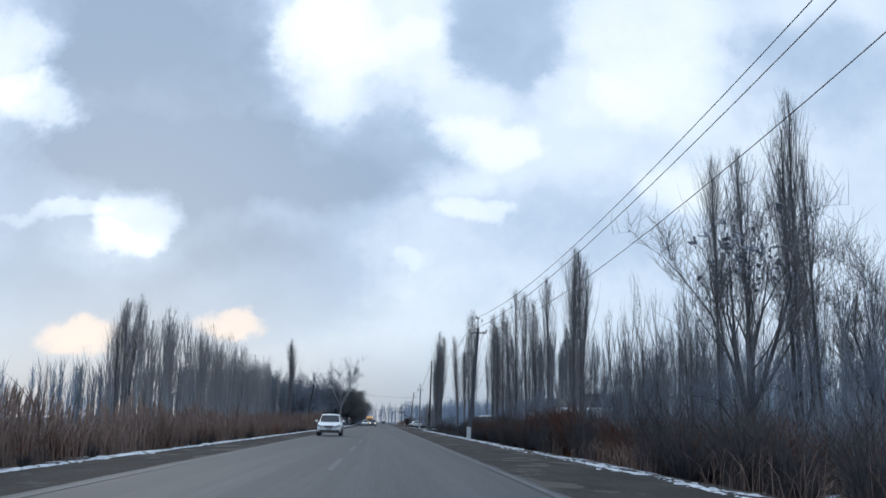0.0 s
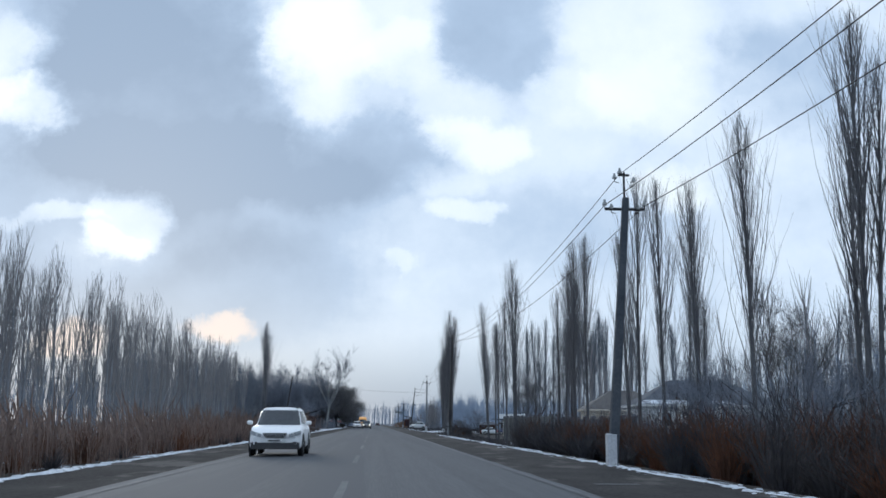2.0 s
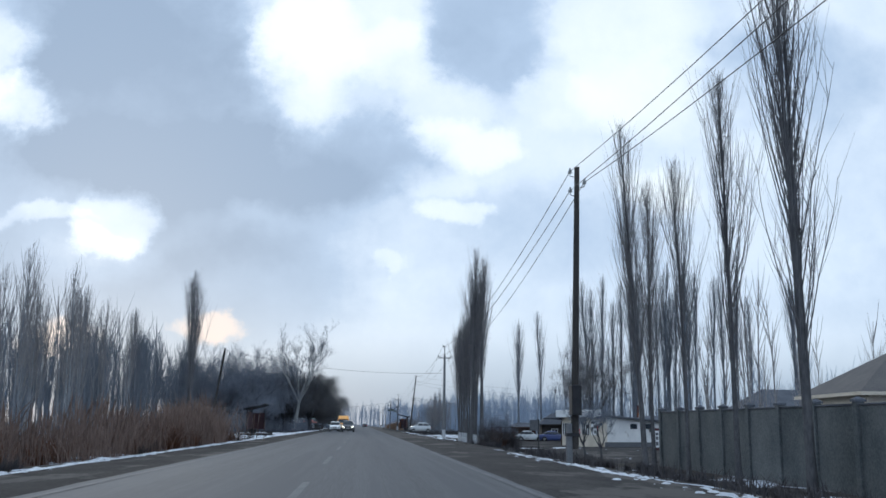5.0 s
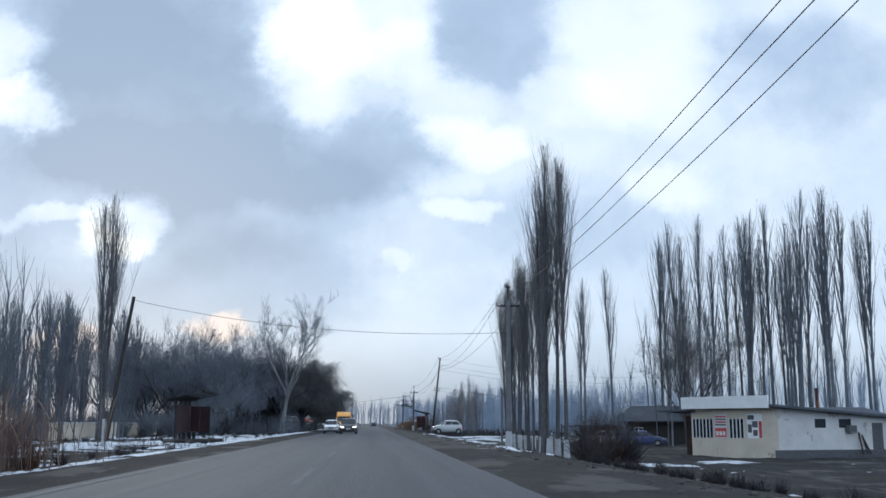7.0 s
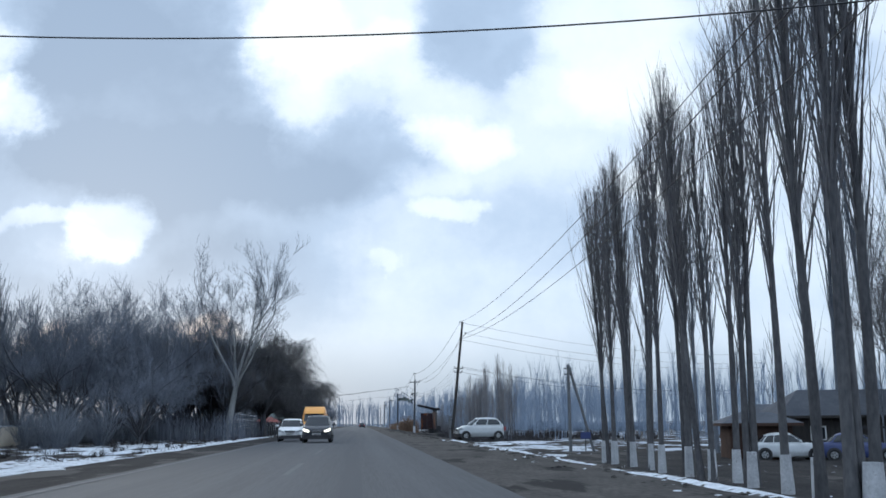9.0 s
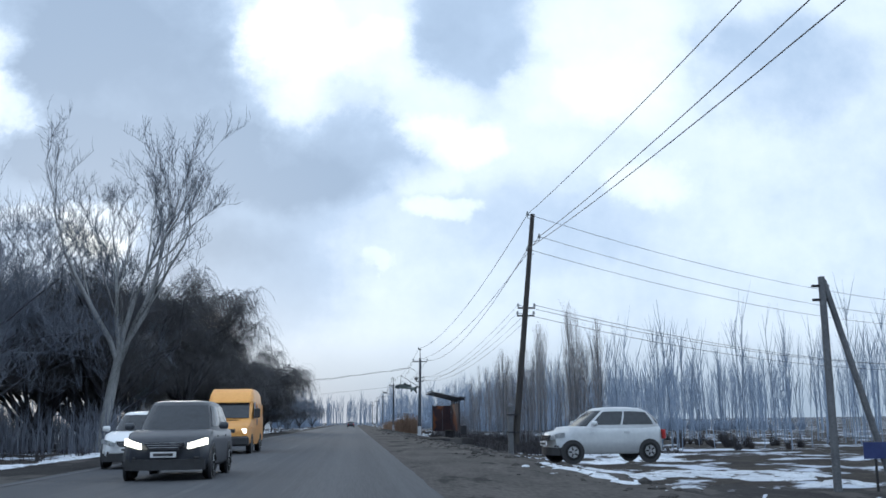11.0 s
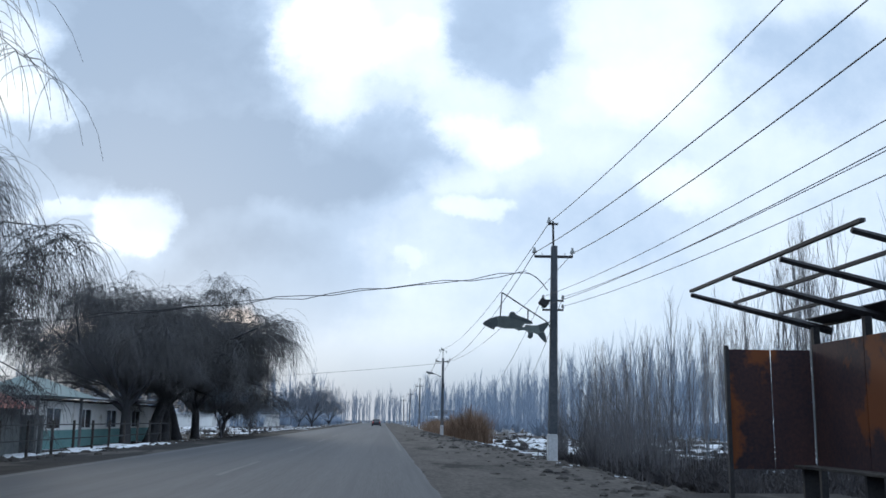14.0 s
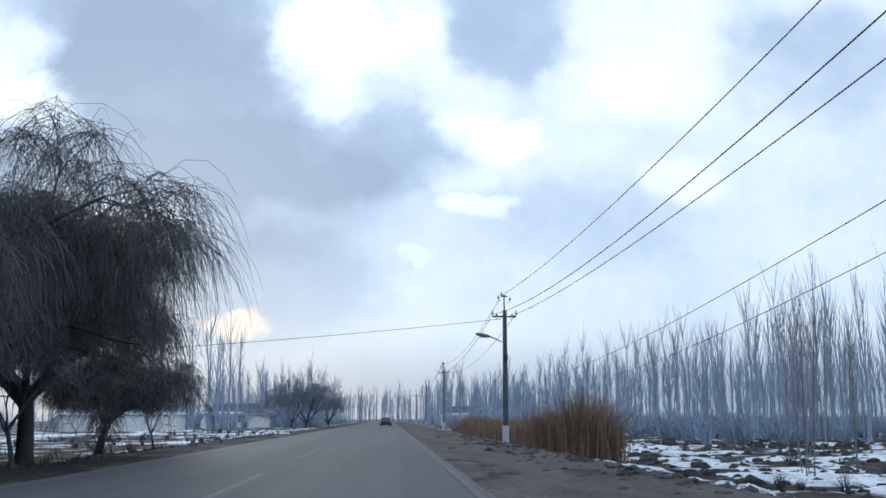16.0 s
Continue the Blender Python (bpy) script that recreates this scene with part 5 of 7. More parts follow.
SAGS = [(1.15, 1.0, 1.15), (1.2, 0.9, 1.1), (1.1, 1.1, 1.2), (1.0, 1.0, 1.0), (1.0, 1.2, 1.2), (0.8, 1.2, 0.7)] + [(1.0, 1.0, 1.0)] * 3
for (_, a, al), (_, b, bl), sags in zip(POLES, POLES[1:], SAGS):
    for p, q, sag in zip(a, b, sags):
        cable(p, q, sag, 0.0145)
    for p, q in zip(al, bl):
        cable(p, q, 0.9, 0.008)
# a line that turns off at the wooden pole
for p in POLES[4][1] + POLES[4][2][:3]:
    cable(p, (p.x + 34, p.y + 22, p.z - 1.2), 0.9, 0.010)
# the low wires leave the fish pole across the field
for p, e in zip(POLES[5][2], ((15.5, 425, 5.2), (20.0, 425, 4.9))):
    cable(p, e, 1.2, 0.010)


def timber_pole(x, y, h, lean, label):
    root = thing("timber_pole", pose(x, y, gz(x, y)), label, "utility pole")
    bm = rod(bmesh.new(), (0, 0, 0.4), (lean[0], lean[1], h), 0.13, 0.10, 10)
    part("shaft", bm, WOOD, root)
    part("stub", boxes((-0.26, -0.10, -0.1, 0.1, -0.2, 1.7), bevel=0.02), WHITEWASH, root, "white-painted concrete footing")
    return root


timber_pole(-15.6, 210.2, 9.1, (1.25, -0.3), "dark leaning wooden utility pole on a white footing")
cable((-14.35, 209.9, 8.6), (7.75, 203.2, 6.15), 0.74, 0.012, label="sagging cable across the road")
gate = thing("braced_pole", pose(15.0, 261.2, gz(15, 261.2)), "grey concrete pole with a slanting brace", "utility pole")
part("shaft", rod(bmesh.new(), (0, 0, -0.2), (0, 0, 6.0), 0.12, 0.10, 8), CONCRETE, gate)
part("brace", rod(bmesh.new(), (1.7, 0, -0.2), (0.05, 0, 5.9), 0.10, 0.09, 8), CONCRETE, gate)
part("bracket", boxes((-0.3, 0.25, -0.04, 0.04, 5.3, 5.37), (-0.3, 0.2, -0.04, 0.04, 5.7, 5.77)), IRON, gate)
board = thing("blue_sign", pose(16.0, 260.9, gz(16, 260.9)), "small dark blue board fixed low on the brace", "sign")
part("panel", boxes((-0.35, 0.35, -0.05, -0.02, 0.9, 1.35), bevel=0.006), CAR_BLUE, board)
part("post", boxes((-0.03, 0.03, -0.02, 0.02, -0.1, 1.3)), IRON, board)

# meter box on the plain pole
mb = thing("meter_box", pose(6.6, 137.86, 1.5), "dark metal meter box on a pole", "box")
part("housing", boxes((-0.16, 0.16, -0.2, 0.24, 0, 0.95), bevel=0.02), IRON, mb)
part("door", boxes((-0.13, 0.13, -0.212, -0.203, 0.06, 0.88)), IRON, mb)

# fish sign and flood lamp on their pole
FX, FY = 7.4, 322.1
fish = thing("fish_sign", pose(FX - 0.14, FY - 0.22, gz(FX, FY) + 4.35), "grey-green painted fish sign on an iron bracket", "sign")
outline = [(-2.0, 0.0), (-1.93, 0.07), (-1.79, 0.15), (-1.58, 0.22), (-1.37, 0.24), (-1.19, 0.23), (-1.18, 0.28), (-1.13, 0.36), (-1.07, 0.38), (-1.01, 0.36), (-0.97, 0.29), (-0.81, 0.22), (-0.63, 0.16), (-0.48, 0.09), (-0.41, 0.0), (-0.57, -0.01), (-0.67, 0.0), (-0.76, -0.08), (-0.67, -0.11), (-0.65, -0.03), (-0.54, -0.04), (-0.39, -0.05), (-0.27, -0.04), (-0.09, 0.03), (0.12, 0.09), (0.04, -0.09), (-0.07, -0.24), (-0.01, -0.39), (0.03, -0.58), (-0.04, -0.58), (-0.15, -0.48), (-0.27, -0.33), (-0.34, -0.3), (-0.42, -0.28), (-0.42, -0.39), (-0.45, -0.45), (-0.51, -0.47), (-0.6, -0.42), (-0.57, -0.36), (-0.57, -0.28), (-0.64, -0.21), (-0.72, -0.2), (-0.87, -0.22), (-0.99, -0.16), (-1.31, -0.16), (-1.52, -0.11), (-1.61, -0.12), (-1.65, -0.2), (-1.81, -0.14), (-1.99, -0.05)]
bm = bmesh.new()
front = [bm.verts.new((px, -0.03, pz)) for px, pz in outline]
face = bm.faces.new(front)
ext = bmesh.ops.extrude_face_region(bm, geom=[face])["geom"]
bmesh.ops.translate(bm, vec=(0, 0.06, 0), verts=[g for g in ext if isinstance(g, bmesh.types.BMVert)])
bmesh.ops.recalc_face_normals(bm, faces=bm.faces)
bmesh.ops.bevel(bm, geom=[e for e in bm.edges if abs(e.verts[0].co.y - e.verts[1].co.y) < 1e-6 and len(e.link_faces) == 2], offset=0.012, segments=1, affect="EDGES")
body = part("body", bm, FISH_GREEN, fish)
for pts, what in ((((-1.18, 0.28), (-1.13, 0.36), (-1.07, 0.38), (-1.01, 0.36), (-0.97, 0.29), (-0.81, 0.22), (-0.63, 0.16), (-0.48, 0.09), (-0.42, 0.01), (-0.66, 0.06), (-0.93, 0.14), (-1.16, 0.19)), "dark back fin"),
                  (((-0.27, -0.32), (-0.07, -0.24), (-0.01, -0.39), (0.02, -0.57), (-0.04, -0.57), (-0.15, -0.48)), "dark lower tail fin"), (((-0.25, -0.05), (-0.09, 0.02), (0.11, 0.08), (0.04, -0.09), (-0.07, -0.23), (-0.19, -0.25)), "dark upper tail fin"),
                  (((-0.56, -0.29), (-0.42, -0.29), (-0.42, -0.39), (-0.51, -0.46), (-0.59, -0.42)), "dark belly fin"),
                  (((-1.99, 0.0), (-1.93, 0.07), (-1.79, 0.14), (-1.58, 0.21), (-1.53, 0.06), (-1.55, -0.1), (-1.62, -0.11), (-1.65, -0.19), (-1.81, -0.13)), "dark snout")):
    fin = bmesh.new()
    fin.faces.new([fin.verts.new((px, -0.046, pz)) for px, pz in pts])
    fin.normal_update()
    bmesh.ops.solidify(fin, geom=fin.faces[:], thickness=0.01)
    part("fin" if "fin" in what else "snout", fin, FISH_DARK, fish, what)
for i in range(27):
    for j in range(7):
        px, pz = -1.50 + i * 0.034, 0.19 - j * 0.044 - i * 0.0045 + 0.022 * (i % 2)
        if pz > -0.12 and px < -0.72 + 0.3 * (pz < 0.02):
            part("scale_mark", boxes((px, px + 0.014, -0.043, -0.036, pz - 0.014, pz + 0.014)), FISH_DARK, fish)
eye = rod(bmesh.new(), (-1.78, -0.05, 0.06), (-1.78, -0.062, 0.06), 0.018)
part("eye", eye, FISH_GREEN, fish)
br = bmesh.new()
for a, b in (((-1.45, 0.0, 0.22), (-1.39, 0, 0.985)), ((-1.39, 0, 0.985), (0.02, 0, 0.08)), ((-0.575, 0, 0.1), (-0.567, 0, 0.44)), ((0.06, 0, 0.06), (0.2, 0.15, -0.2))):
    rod(br, a, b, 0.021)
part("bracket", br, IRON, fish, "thin dark iron bracket")
flood = thing("flood_lamp", pose(FX - 0.2, FY - 0.2, gz(FX, FY) + 5.03, 0, 35, 0), "small dark flood lamp on the fish pole", "lamp")
part("housing", boxes((-0.14, 0.14, -0.12, 0.12, -0.11, 0.11), bevel=0.02), IRON, flood)
part("glass", boxes((-0.148, -0.142, -0.1, 0.1, -0.09, 0.09)), CAR_GLASS, flood)
cable((FX - 0.06, FY - 0.1, 5.3), (FX - 0.75, FY - 0.1, 5.85), -0.12, 0.012, "service_cable", "twisted service cable looped to the pole", 0.02, 2)
cable((FX - 0.75, FY - 0.1, 5.85), (-18, FY + 0.5, 3.3), 0.15, 0.012, "service_cable", "twisted sagging service cable across the road", 0.09, 2)
cable((7.4, 380.5, 6.3), (-24, 381, 4.2), 0.3, 0.012, "service_cable", "sagging service cable across the road")

# street lamp arm
lamp = thing("street_lamp", pose(7.35, 380.3, gz(7.35, 380.3)), "grey street lamp on a short arm of a power pole", "street lamp")
part("arm", rod(rod(bmesh.new(), (0, 0, 5.2), (-0.55, -0.1, 5.45), 0.028), (-0.55, -0.1, 5.45), (-0.75, -0.1, 5.5), 0.03), IRON, lamp)
head = bmesh.new()
made = bmesh.ops.create_uvsphere(head, u_segments=14, v_segments=8, radius=1)["verts"]
bmesh.ops.transform(head, matrix=pose(-0.98, -0.1, 5.54, 0, 12, 0) @ Matrix.Diagonal((0.42, 0.15, 0.10, 1)), verts=made)
part("head", head, CONCRETE, lamp, "grey metal lamp head")
part("glass", boxes((-1.2, -0.8, -0.19, -0.01, 5.42, 5.455), bevel=0.01), LENS, lamp)
part("switch_box", boxes((0.12, 0.3, -0.1, 0.1, 4.2, 4.55), bevel=0.02), IRON, lamp)


# ---- bus shelters ----
def shelter(m, label, side, sheets, skin):
    """A rusty sheet-metal bus shelter open to the road: back wall and one end panel on legs under a slanting roof frame.
    side: +1 if the road lies to -x, -1 if it lies to +x."""
    root = thing("bus_shelter", m, label, "bus shelter", "bus shelters")
    w, d = 4.9, 1.4

    def bx(x0, x1, *rest, bevel=0.0):
        return boxes((min(side * x0, side * x1), max(side * x0, side * x1), *rest), bevel=bevel)

    for py in (0.0, w / 3, 2 * w / 3, w):
        part("leg", bx(-0.05, 0.05, py - 0.05, py + 0.05, -0.4, 2.55), IRON, root)
    part("leg", bx(-d - 0.03, -d + 0.03, w - 0.03, w + 0.03, -0.4, 2.25), IRON, root)
    for k in range(3):
        part("back_panel", bx(-0.066, -0.054, k * w / 3 + 0.01, (k + 1) * w / 3 - 0.01, 0.42, 2.28), skin, root, "rusty sheet panel")
    for k in range(2):
        part("end_panel", bx(-d * (k + 1) / 2 + 0.008, -d * k / 2 - 0.008 - 0.07 * (k == 0), w + 0.052, w + 0.064, 0.42, 2.2), skin, root, "rusty sheet panel")
    z_at = lambda px: 2.60 - px * 0.24
    for py in (-0.2, w / 3, 2 * w / 3, w + 0.2):
        bm = rod(bmesh.new(), (side * 0.35, py, z_at(0.35)), (-side * (d + 0.45), py, z_at(-d - 0.45)), 0.065, 0.035, 4)
        part("rafter", bm, IRON, root, "dark steel rafter")
    for k in range(4):
        px = 0.3 - k * (d + 0.7) / 3
        part("purlin", bx(px - 0.03, px + 0.03, -0.35, w + 0.35, z_at(px) + 0.07, z_at(px) + 0.11), IRON, root, "dark steel purlin")
    n = 6
    for k in range(n):
        if k not in sheets:
            continue
        a = 0.4 - k * (d + 0.9) / n
        b = a - (d + 0.9) / n + 0.02
        bm = bmesh.new()
        bm.faces.new([bm.verts.new(c) for c in ((side * a, -0.4, z_at(a) + 0.115), (side * b, -0.4, z_at(b) + 0.115), (side * b, w + 0.4, z_at(b) + 0.115), (side * a, w + 0.4, z_at(a) + 0.115))])
        bm.normal_update()
        bmesh.ops.solidify(bm, geom=bm.faces[:], thickness=0.015)
        part("roof_sheet", bm, IRON, root, "dark corrugated roof sheet")
    for k in range(2):
        part("bench_board", bx(-0.45 - 0.16 * k, -0.31 - 0.16 * k, 0.4, w - 0.4, 0.46, 0.50, bevel=0.006), WOOD, root)
    for py in (0.6, w / 2, w - 0.6):
        part("bench_leg", bx(-0.56, -0.34, py - 0.03, py + 0.03, -0.4, 0.455), IRON, root)
    return root


shelter(pose(8.75, 300.9, 0.08), "rusty dark bus shelter with a bare roof frame", 1, (0,), RUST)
shelter(pose(-12.35, 214.3, 0.12), "dark maroon bus shelter with a broken sheet roof", -1, (0, 1, 2, 5), MAROON_RUST)
bin_ = thing("litter_bin", pose(8.9, 299.9, 0.08), "rusty metal litter bin beside the shelter", "litter bin")
part("drum", boxes((-0.21, 0.21, -0.21, 0.21, 0.22, 0.80), bevel=0.03), IRON, bin_)
for px in (-0.2, 0.2):
    part("leg", boxes((px - 0.02, px + 0.02, -0.02, 0.02, -0.05, 0.3)), IRON, bin_)
slab = thing("shelter_slab", pose(8.1, 303.4, 0.06), "cracked concrete platform under the shelter", "platform")
part("slab", boxes((-1.5, 1.3, -4.4, 3.4, -0.7, 0.02), bevel=0.03), GRAVEL, slab)
slab_l = thing("shelter_slab", pose(-11.6, 216.7, 0.1), "concrete platform under the shelter with trampled snow", "platform")
part("slab", boxes((-1.3, 1.5, -3.4, 3.4, -0.7, 0.02), bevel=0.03), GRAVEL, slab_l)


# ---- walls and houses ----
def panel_wall(x, y0, y1, step, height, label, base=-0.6, material=None):
    root = tagged(thing("panel_wall", pose(x, y0, base), label, "wall"), kind="structure")
    n = int(round((y1 - y0) / step))
    for i in range(n + 1):
        post = part("post", boxes((-0.13, 0.13, i * step - 0.13, i * step + 0.13, -0.2, height + 0.1), bevel=0.015), material or CEMENT_WALL, root)
        cap = bmesh.new()
        box(cap, -0.16, 0.16, i * step - 0.16, i * step + 0.16, height + 0.1, height + 0.17)
        made = bmesh.ops.create_cone(cap, cap_ends=True, segments=4, radius1=0.20, radius2=0.03, depth=0.08)["verts"]
        bmesh.ops.transform(cap, matrix=Matrix.Translation((0, i * step, height + 0.21)) @ pose(0, 0, 0, 0, 0, 45), verts=made)
        part("cap", cap, SLATE, post)
        if i < n:
            part("panel", boxes((-0.05, 0.05, i * step + 0.13, (i + 1) * step - 0.13, -0.2, height), bevel=0.01), material or CEMENT_WALL, root)
            part("coping", boxes((-0.09, 0.09, i * step + 0.13, (i + 1) * step - 0.13, height + 0.002, height + 0.06), bevel=0.01), SLATE, root)
    return root


panel_wall(13.7, 120.5, 152, 2.625, 2.55, "grey concrete panel wall with capped posts", -0.75)
panel_wall(13.7, 97.2, 120.1, 2.545, 2.25, "dark weathered panel wall with capped posts", -0.75, DARK_CONCRETE)


def window(parent, x, z, w, h, y, material=CAR_GLASS):
    """A framed window on a wall whose outside faces -y."""
    win = part("window", boxes((x, x + w, y - 0.01, y + 0.03, z, z + h)), material, parent, "dark window")
    fr = boxes((x - 0.07, x, y - 0.05, y + 0.02, z - 0.07, z + h + 0.07), (x + w, x + w + 0.07, y - 0.05, y + 0.02, z - 0.07, z + h + 0.07),
               (x, x + w, y - 0.05, y + 0.02, z + h, z + h + 0.07), (x, x + w, y - 0.05, y + 0.02, z - 0.07, z), (x + w / 2 - 0.025, x + w / 2 + 0.025, y - 0.035, y - 0.012, z, z + h))
    part("frame", fr, SIGN_WHITE, win)
    return win


def house(m, w, d, h, ridge, wall, roof, label, hip=2.0, windows=((1.2, 1.0, 1.2, 1.2),), snow=False):
    """A one-storey house with a hipped roof; its front faces -y."""
    root = thing("house", m, label, "house")
    part("wall", boxes((0, w, 0, 0.3, -0.5, h), bevel=0.01), wall, root)
    part("wall", boxes((0, w, d - 0.3, d, -0.5, h)), wall, root)
    part("wall", boxes((0, 0.3, 0.3, d - 0.3, -0.5, h)), wall, root)
    part("wall", boxes((w - 0.3, w, 0.3, d - 0.3, -0.5, h)), wall, root)
    bm = bmesh.new()
    o = 0.5
    c = [bm.verts.new(p) for p in ((-o, -o, h), (w + o, -o, h), (w + o, d + o, h), (-o, d + o, h), (hip, d / 2, ridge), (w - hip, d / 2, ridge))]
    for f in ((0, 1, 5, 4), (1, 2, 5), (2, 3, 4, 5), (3, 0, 4), (3, 2, 1, 0)):
        bm.faces.new([c[i] for i in f])
    part("roof", bm, roof, root)
    part("fascia", boxes((-o, w + o, -o - 0.02, -o + 0.03, h - 0.16, h - 0.004), (-o - 0.02, -o + 0.03, -o + 0.03, d + o, h - 0.16, h - 0.004)), wall, root)
    for x, z, ww, hh in windows:
        window(root, x, z, ww, hh, -0.001)
    if snow:
        bm = bmesh.new()
        k = 0.13
        q = [bm.verts.new(p) for p in ((-o, -o, h + 0.03), (w * 0.7, -o, h + 0.03), (w * 0.62, -o + (d / 2 + o) * k, h + (ridge - h) * k + 0.05), (hip * k, -o + (d / 2 + o) * k, h + (ridge - h) * k + 0.05))]
        bm.faces.new(q)
        bm.normal_update()
        bmesh.ops.solidify(bm, geom=bm.faces[:], thickness=-0.06)
        part("roof_snow", bm, SNOW, root, "sheet of snow along the eave")
    return root


house(pose(22.6, 150, -0.6, 0, 0, -6), 8.5, 8, 3.4, 5.6, CREAM, BROWN_ROOF, "cream house with a dull brown hipped roof behind the wall", 3.0, ((1.2, 1.0, 1.2, 1.1), (5, 1.0, 1.2, 1.1)))
house(pose(23.6, 132, -0.6, 0, 0, -6), 12, 9, 3.6, 6.0, PLASTER, SLATE, "white house with a dark hipped roof and snowy eave", 3.5, ((1.8, 1.7, 0.9, 1.1), (5.5, 1.5, 1.2, 1.2), (9, 1.5, 1.2, 1.2)), True)
house(pose(46.5, 224, -0.7, 0, 0, 0), 12, 9, 3.6, 6.6, CEMENT_WALL, SLATE, "grey house with a dark hipped roof", 3.5, ((2, 1.4, 1.2, 1.2), (7, 1.4, 1.2, 1.2)))
# maroon sheet fence
mf = tagged(thing("sheet_fence", pose(22.9, 184.6, -0.7, 0, 0, -20), "dark red sheet-metal fence", "fence"), kind="structure")
for i in range(8):
    part("sheet", boxes((i * 1.5 + 0.01, i * 1.5 + 1.49, -0.02, 0.02, 0.0, 1.75)), MAROON, mf)
    part("post", boxes((i * 1.5 - 0.04, i * 1.5 + 0.04, 0.02, 0.1, -0.2, 1.85)), IRON, mf)
notice = thing("notice_board", pose(22.9, 184.4, -0.7, 0, 0, -20), "narrow white notice on the red fence", "sign")
part("panel", boxes((0.1, 0.42, -0.03, 0.13, 0.25, 1.55)), SIGN_WHITE, notice)
part("print", boxes((0.16, 0.36, -0.036, -0.032, 0.4, 0.7), (0.16, 0.36, -0.036, -0.032, 0.85, 1.1), (0.16, 0.36, -0.036, -0.032, 1.2, 1.4)), SIGN_DARK, notice, "unreadable dark print")

# ---- shop ----
ang = math.degrees(math.atan2(-5.7, 3.3))
shop = thing("roadside_shop", pose(21.6, 214.3, -0.7, 0, 0, ang), "low white and cream roadside shop with a flat roof", "shop")
SW, SD, SH = 6.6, 9.6, 2.85                      # front along local x, depth along +y
part("front_wall", boxes((0, SW, 0, 0.3, -0.3, SH), bevel=0.01), CREAM, shop, "cream front wall")
part("side_wall", boxes((SW - 0.3, SW, 0.3, SD, -0.3, SH), bevel=0.01), PLASTER, shop, "white side wall")
part("rear_wall", boxes((0, SW - 0.3, SD - 0.3, SD, -0.3, SH)), PLASTER, shop)
part("far_wall", boxes((0, 0.3, 0.3, SD - 0.3, -0.3, SH)), PLASTER, shop)
part("roof", boxes((-0.5, SW + 0.45, -0.5, SD + 0.4, SH + 0.002, SH + 0.18), bevel=0.02), SLATE, shop, "grey flat roof slab")
part("canopy", boxes((-2.4, 0.2, -0.7, 2.5, SH - 0.2, SH - 0.1), bevel=0.01), SLATE, shop, "thin canopy over the entrance")
part("sign_board", boxes((-0.3, SW + 0.1, -0.62, -0.505, SH - 0.05, SH + 0.72), bevel=0.01), SIGN_WHITE, shop, "blank pale sign board")
part("plinth", boxes((SW + 0.002, SW + 0.06, 0, SD, -0.3, 0.25)), SIGN_DARK, shop, "dark plinth")
for x0, n in ((0.15, 6), (3.2, 4)):
    pane = part("window", boxes((x0, x0 + n * 0.29, -0.012, 0.02, 0.95, 2.15)), CAR_GLASS, shop, "dark barred window")
    for k in range(n + 1):
        part("bar", boxes((x0 + k * 0.29 - 0.03, x0 + k * 0.29 + 0.03, -0.06, -0.02, 0.9, 2.2)), SIGN_WHITE, pane, "white window bar")
po = part("poster", boxes((2.0, 3.0, -0.03, -0.004, 0.95, 2.45)), SIGN_WHITE, shop, "faded advertising poster")
for k in range(4):
    part("print", boxes((2.06, 2.94, -0.036, -0.032, 2.24 - k * 0.17, 2.34 - k * 0.17)), SIGN_DARK if k % 2 else SIGN_RED, po, "bars of print")
part("print", boxes((2.04, 2.96, -0.036, -0.032, 1.0, 1.58)), SIGN_RED, po, "red field of print")
for k in range(3):
    part("print", boxes((2.12 + 0.27 * k, 2.32 + 0.27 * k, -0.041, -0.037, 1.1, 1.36)), SIGN_WHITE, po, "pale bar of print")
po = part("poster", boxes((4.6, 5.75, -0.03, -0.004, 0.95, 2.45)), SIGN_WHITE, shop, "faded poster with dark pictures")
for k, (px, pz, w, h) in enumerate(((4.66, 2.1, 0.5, 0.28), (5.0, 1.62, 0.42, 0.38), (4.66, 1.3, 0.3, 0.5), (5.05, 1.1, 0.34, 0.36))):
    part("print", boxes((px, px + w, -0.036, -0.032, pz, pz + h)), SIGN_DARK, po, "dark printed picture")
part("print", boxes((5.5, 5.73, -0.036, -0.032, 0.97, 2.0)), SIGN_RED, po, "red printed edge")
for y0, w in ((3.0, 0.8), (4.8, 0.9)):
    part("window", boxes((SW - 0.02, SW + 0.02, y0, y0 + w, 1.6, 2.15)), CAR_GLASS, shop, "small dark window")
part("door", boxes((SW - 0.02, SW + 0.03, 7.3, 8.1, 0.0, 1.9)), SIGN_DARK, shop, "dark side door")
part("air_unit", boxes((SW + 0.03, SW + 0.35, 5.2, 5.8, 1.3, 1.75), bevel=0.02), CEMENT_WALL, shop)
part("chimney", rod(bmesh.new(), (3.5, 6.5, SH), (3.5, 6.5, SH + 1.3), 0.10, 0.10, 10), RUST, shop)
# dark panel added as the shade of the recess below the canopy
part("porch_wall", boxes((-2.3, -0.2, 1.6, 1.75, -0.3, 2.5)), BROWN, shop, "dark brown panel standing for the shaded recess under the canopy")
for ob in shop.children_recursive:                # the side wall meets the front at a sharp angle and its roof falls back
    for v in ob.data.vertices:
        k = max(0.0, v.co.y)
        v.co.x += 0.29 * k
        v.co.y -= 0.05 * k
        if v.co.z > 2.4 and "chimney" not in ob.name:
            v.co.z -= 0.075 * k
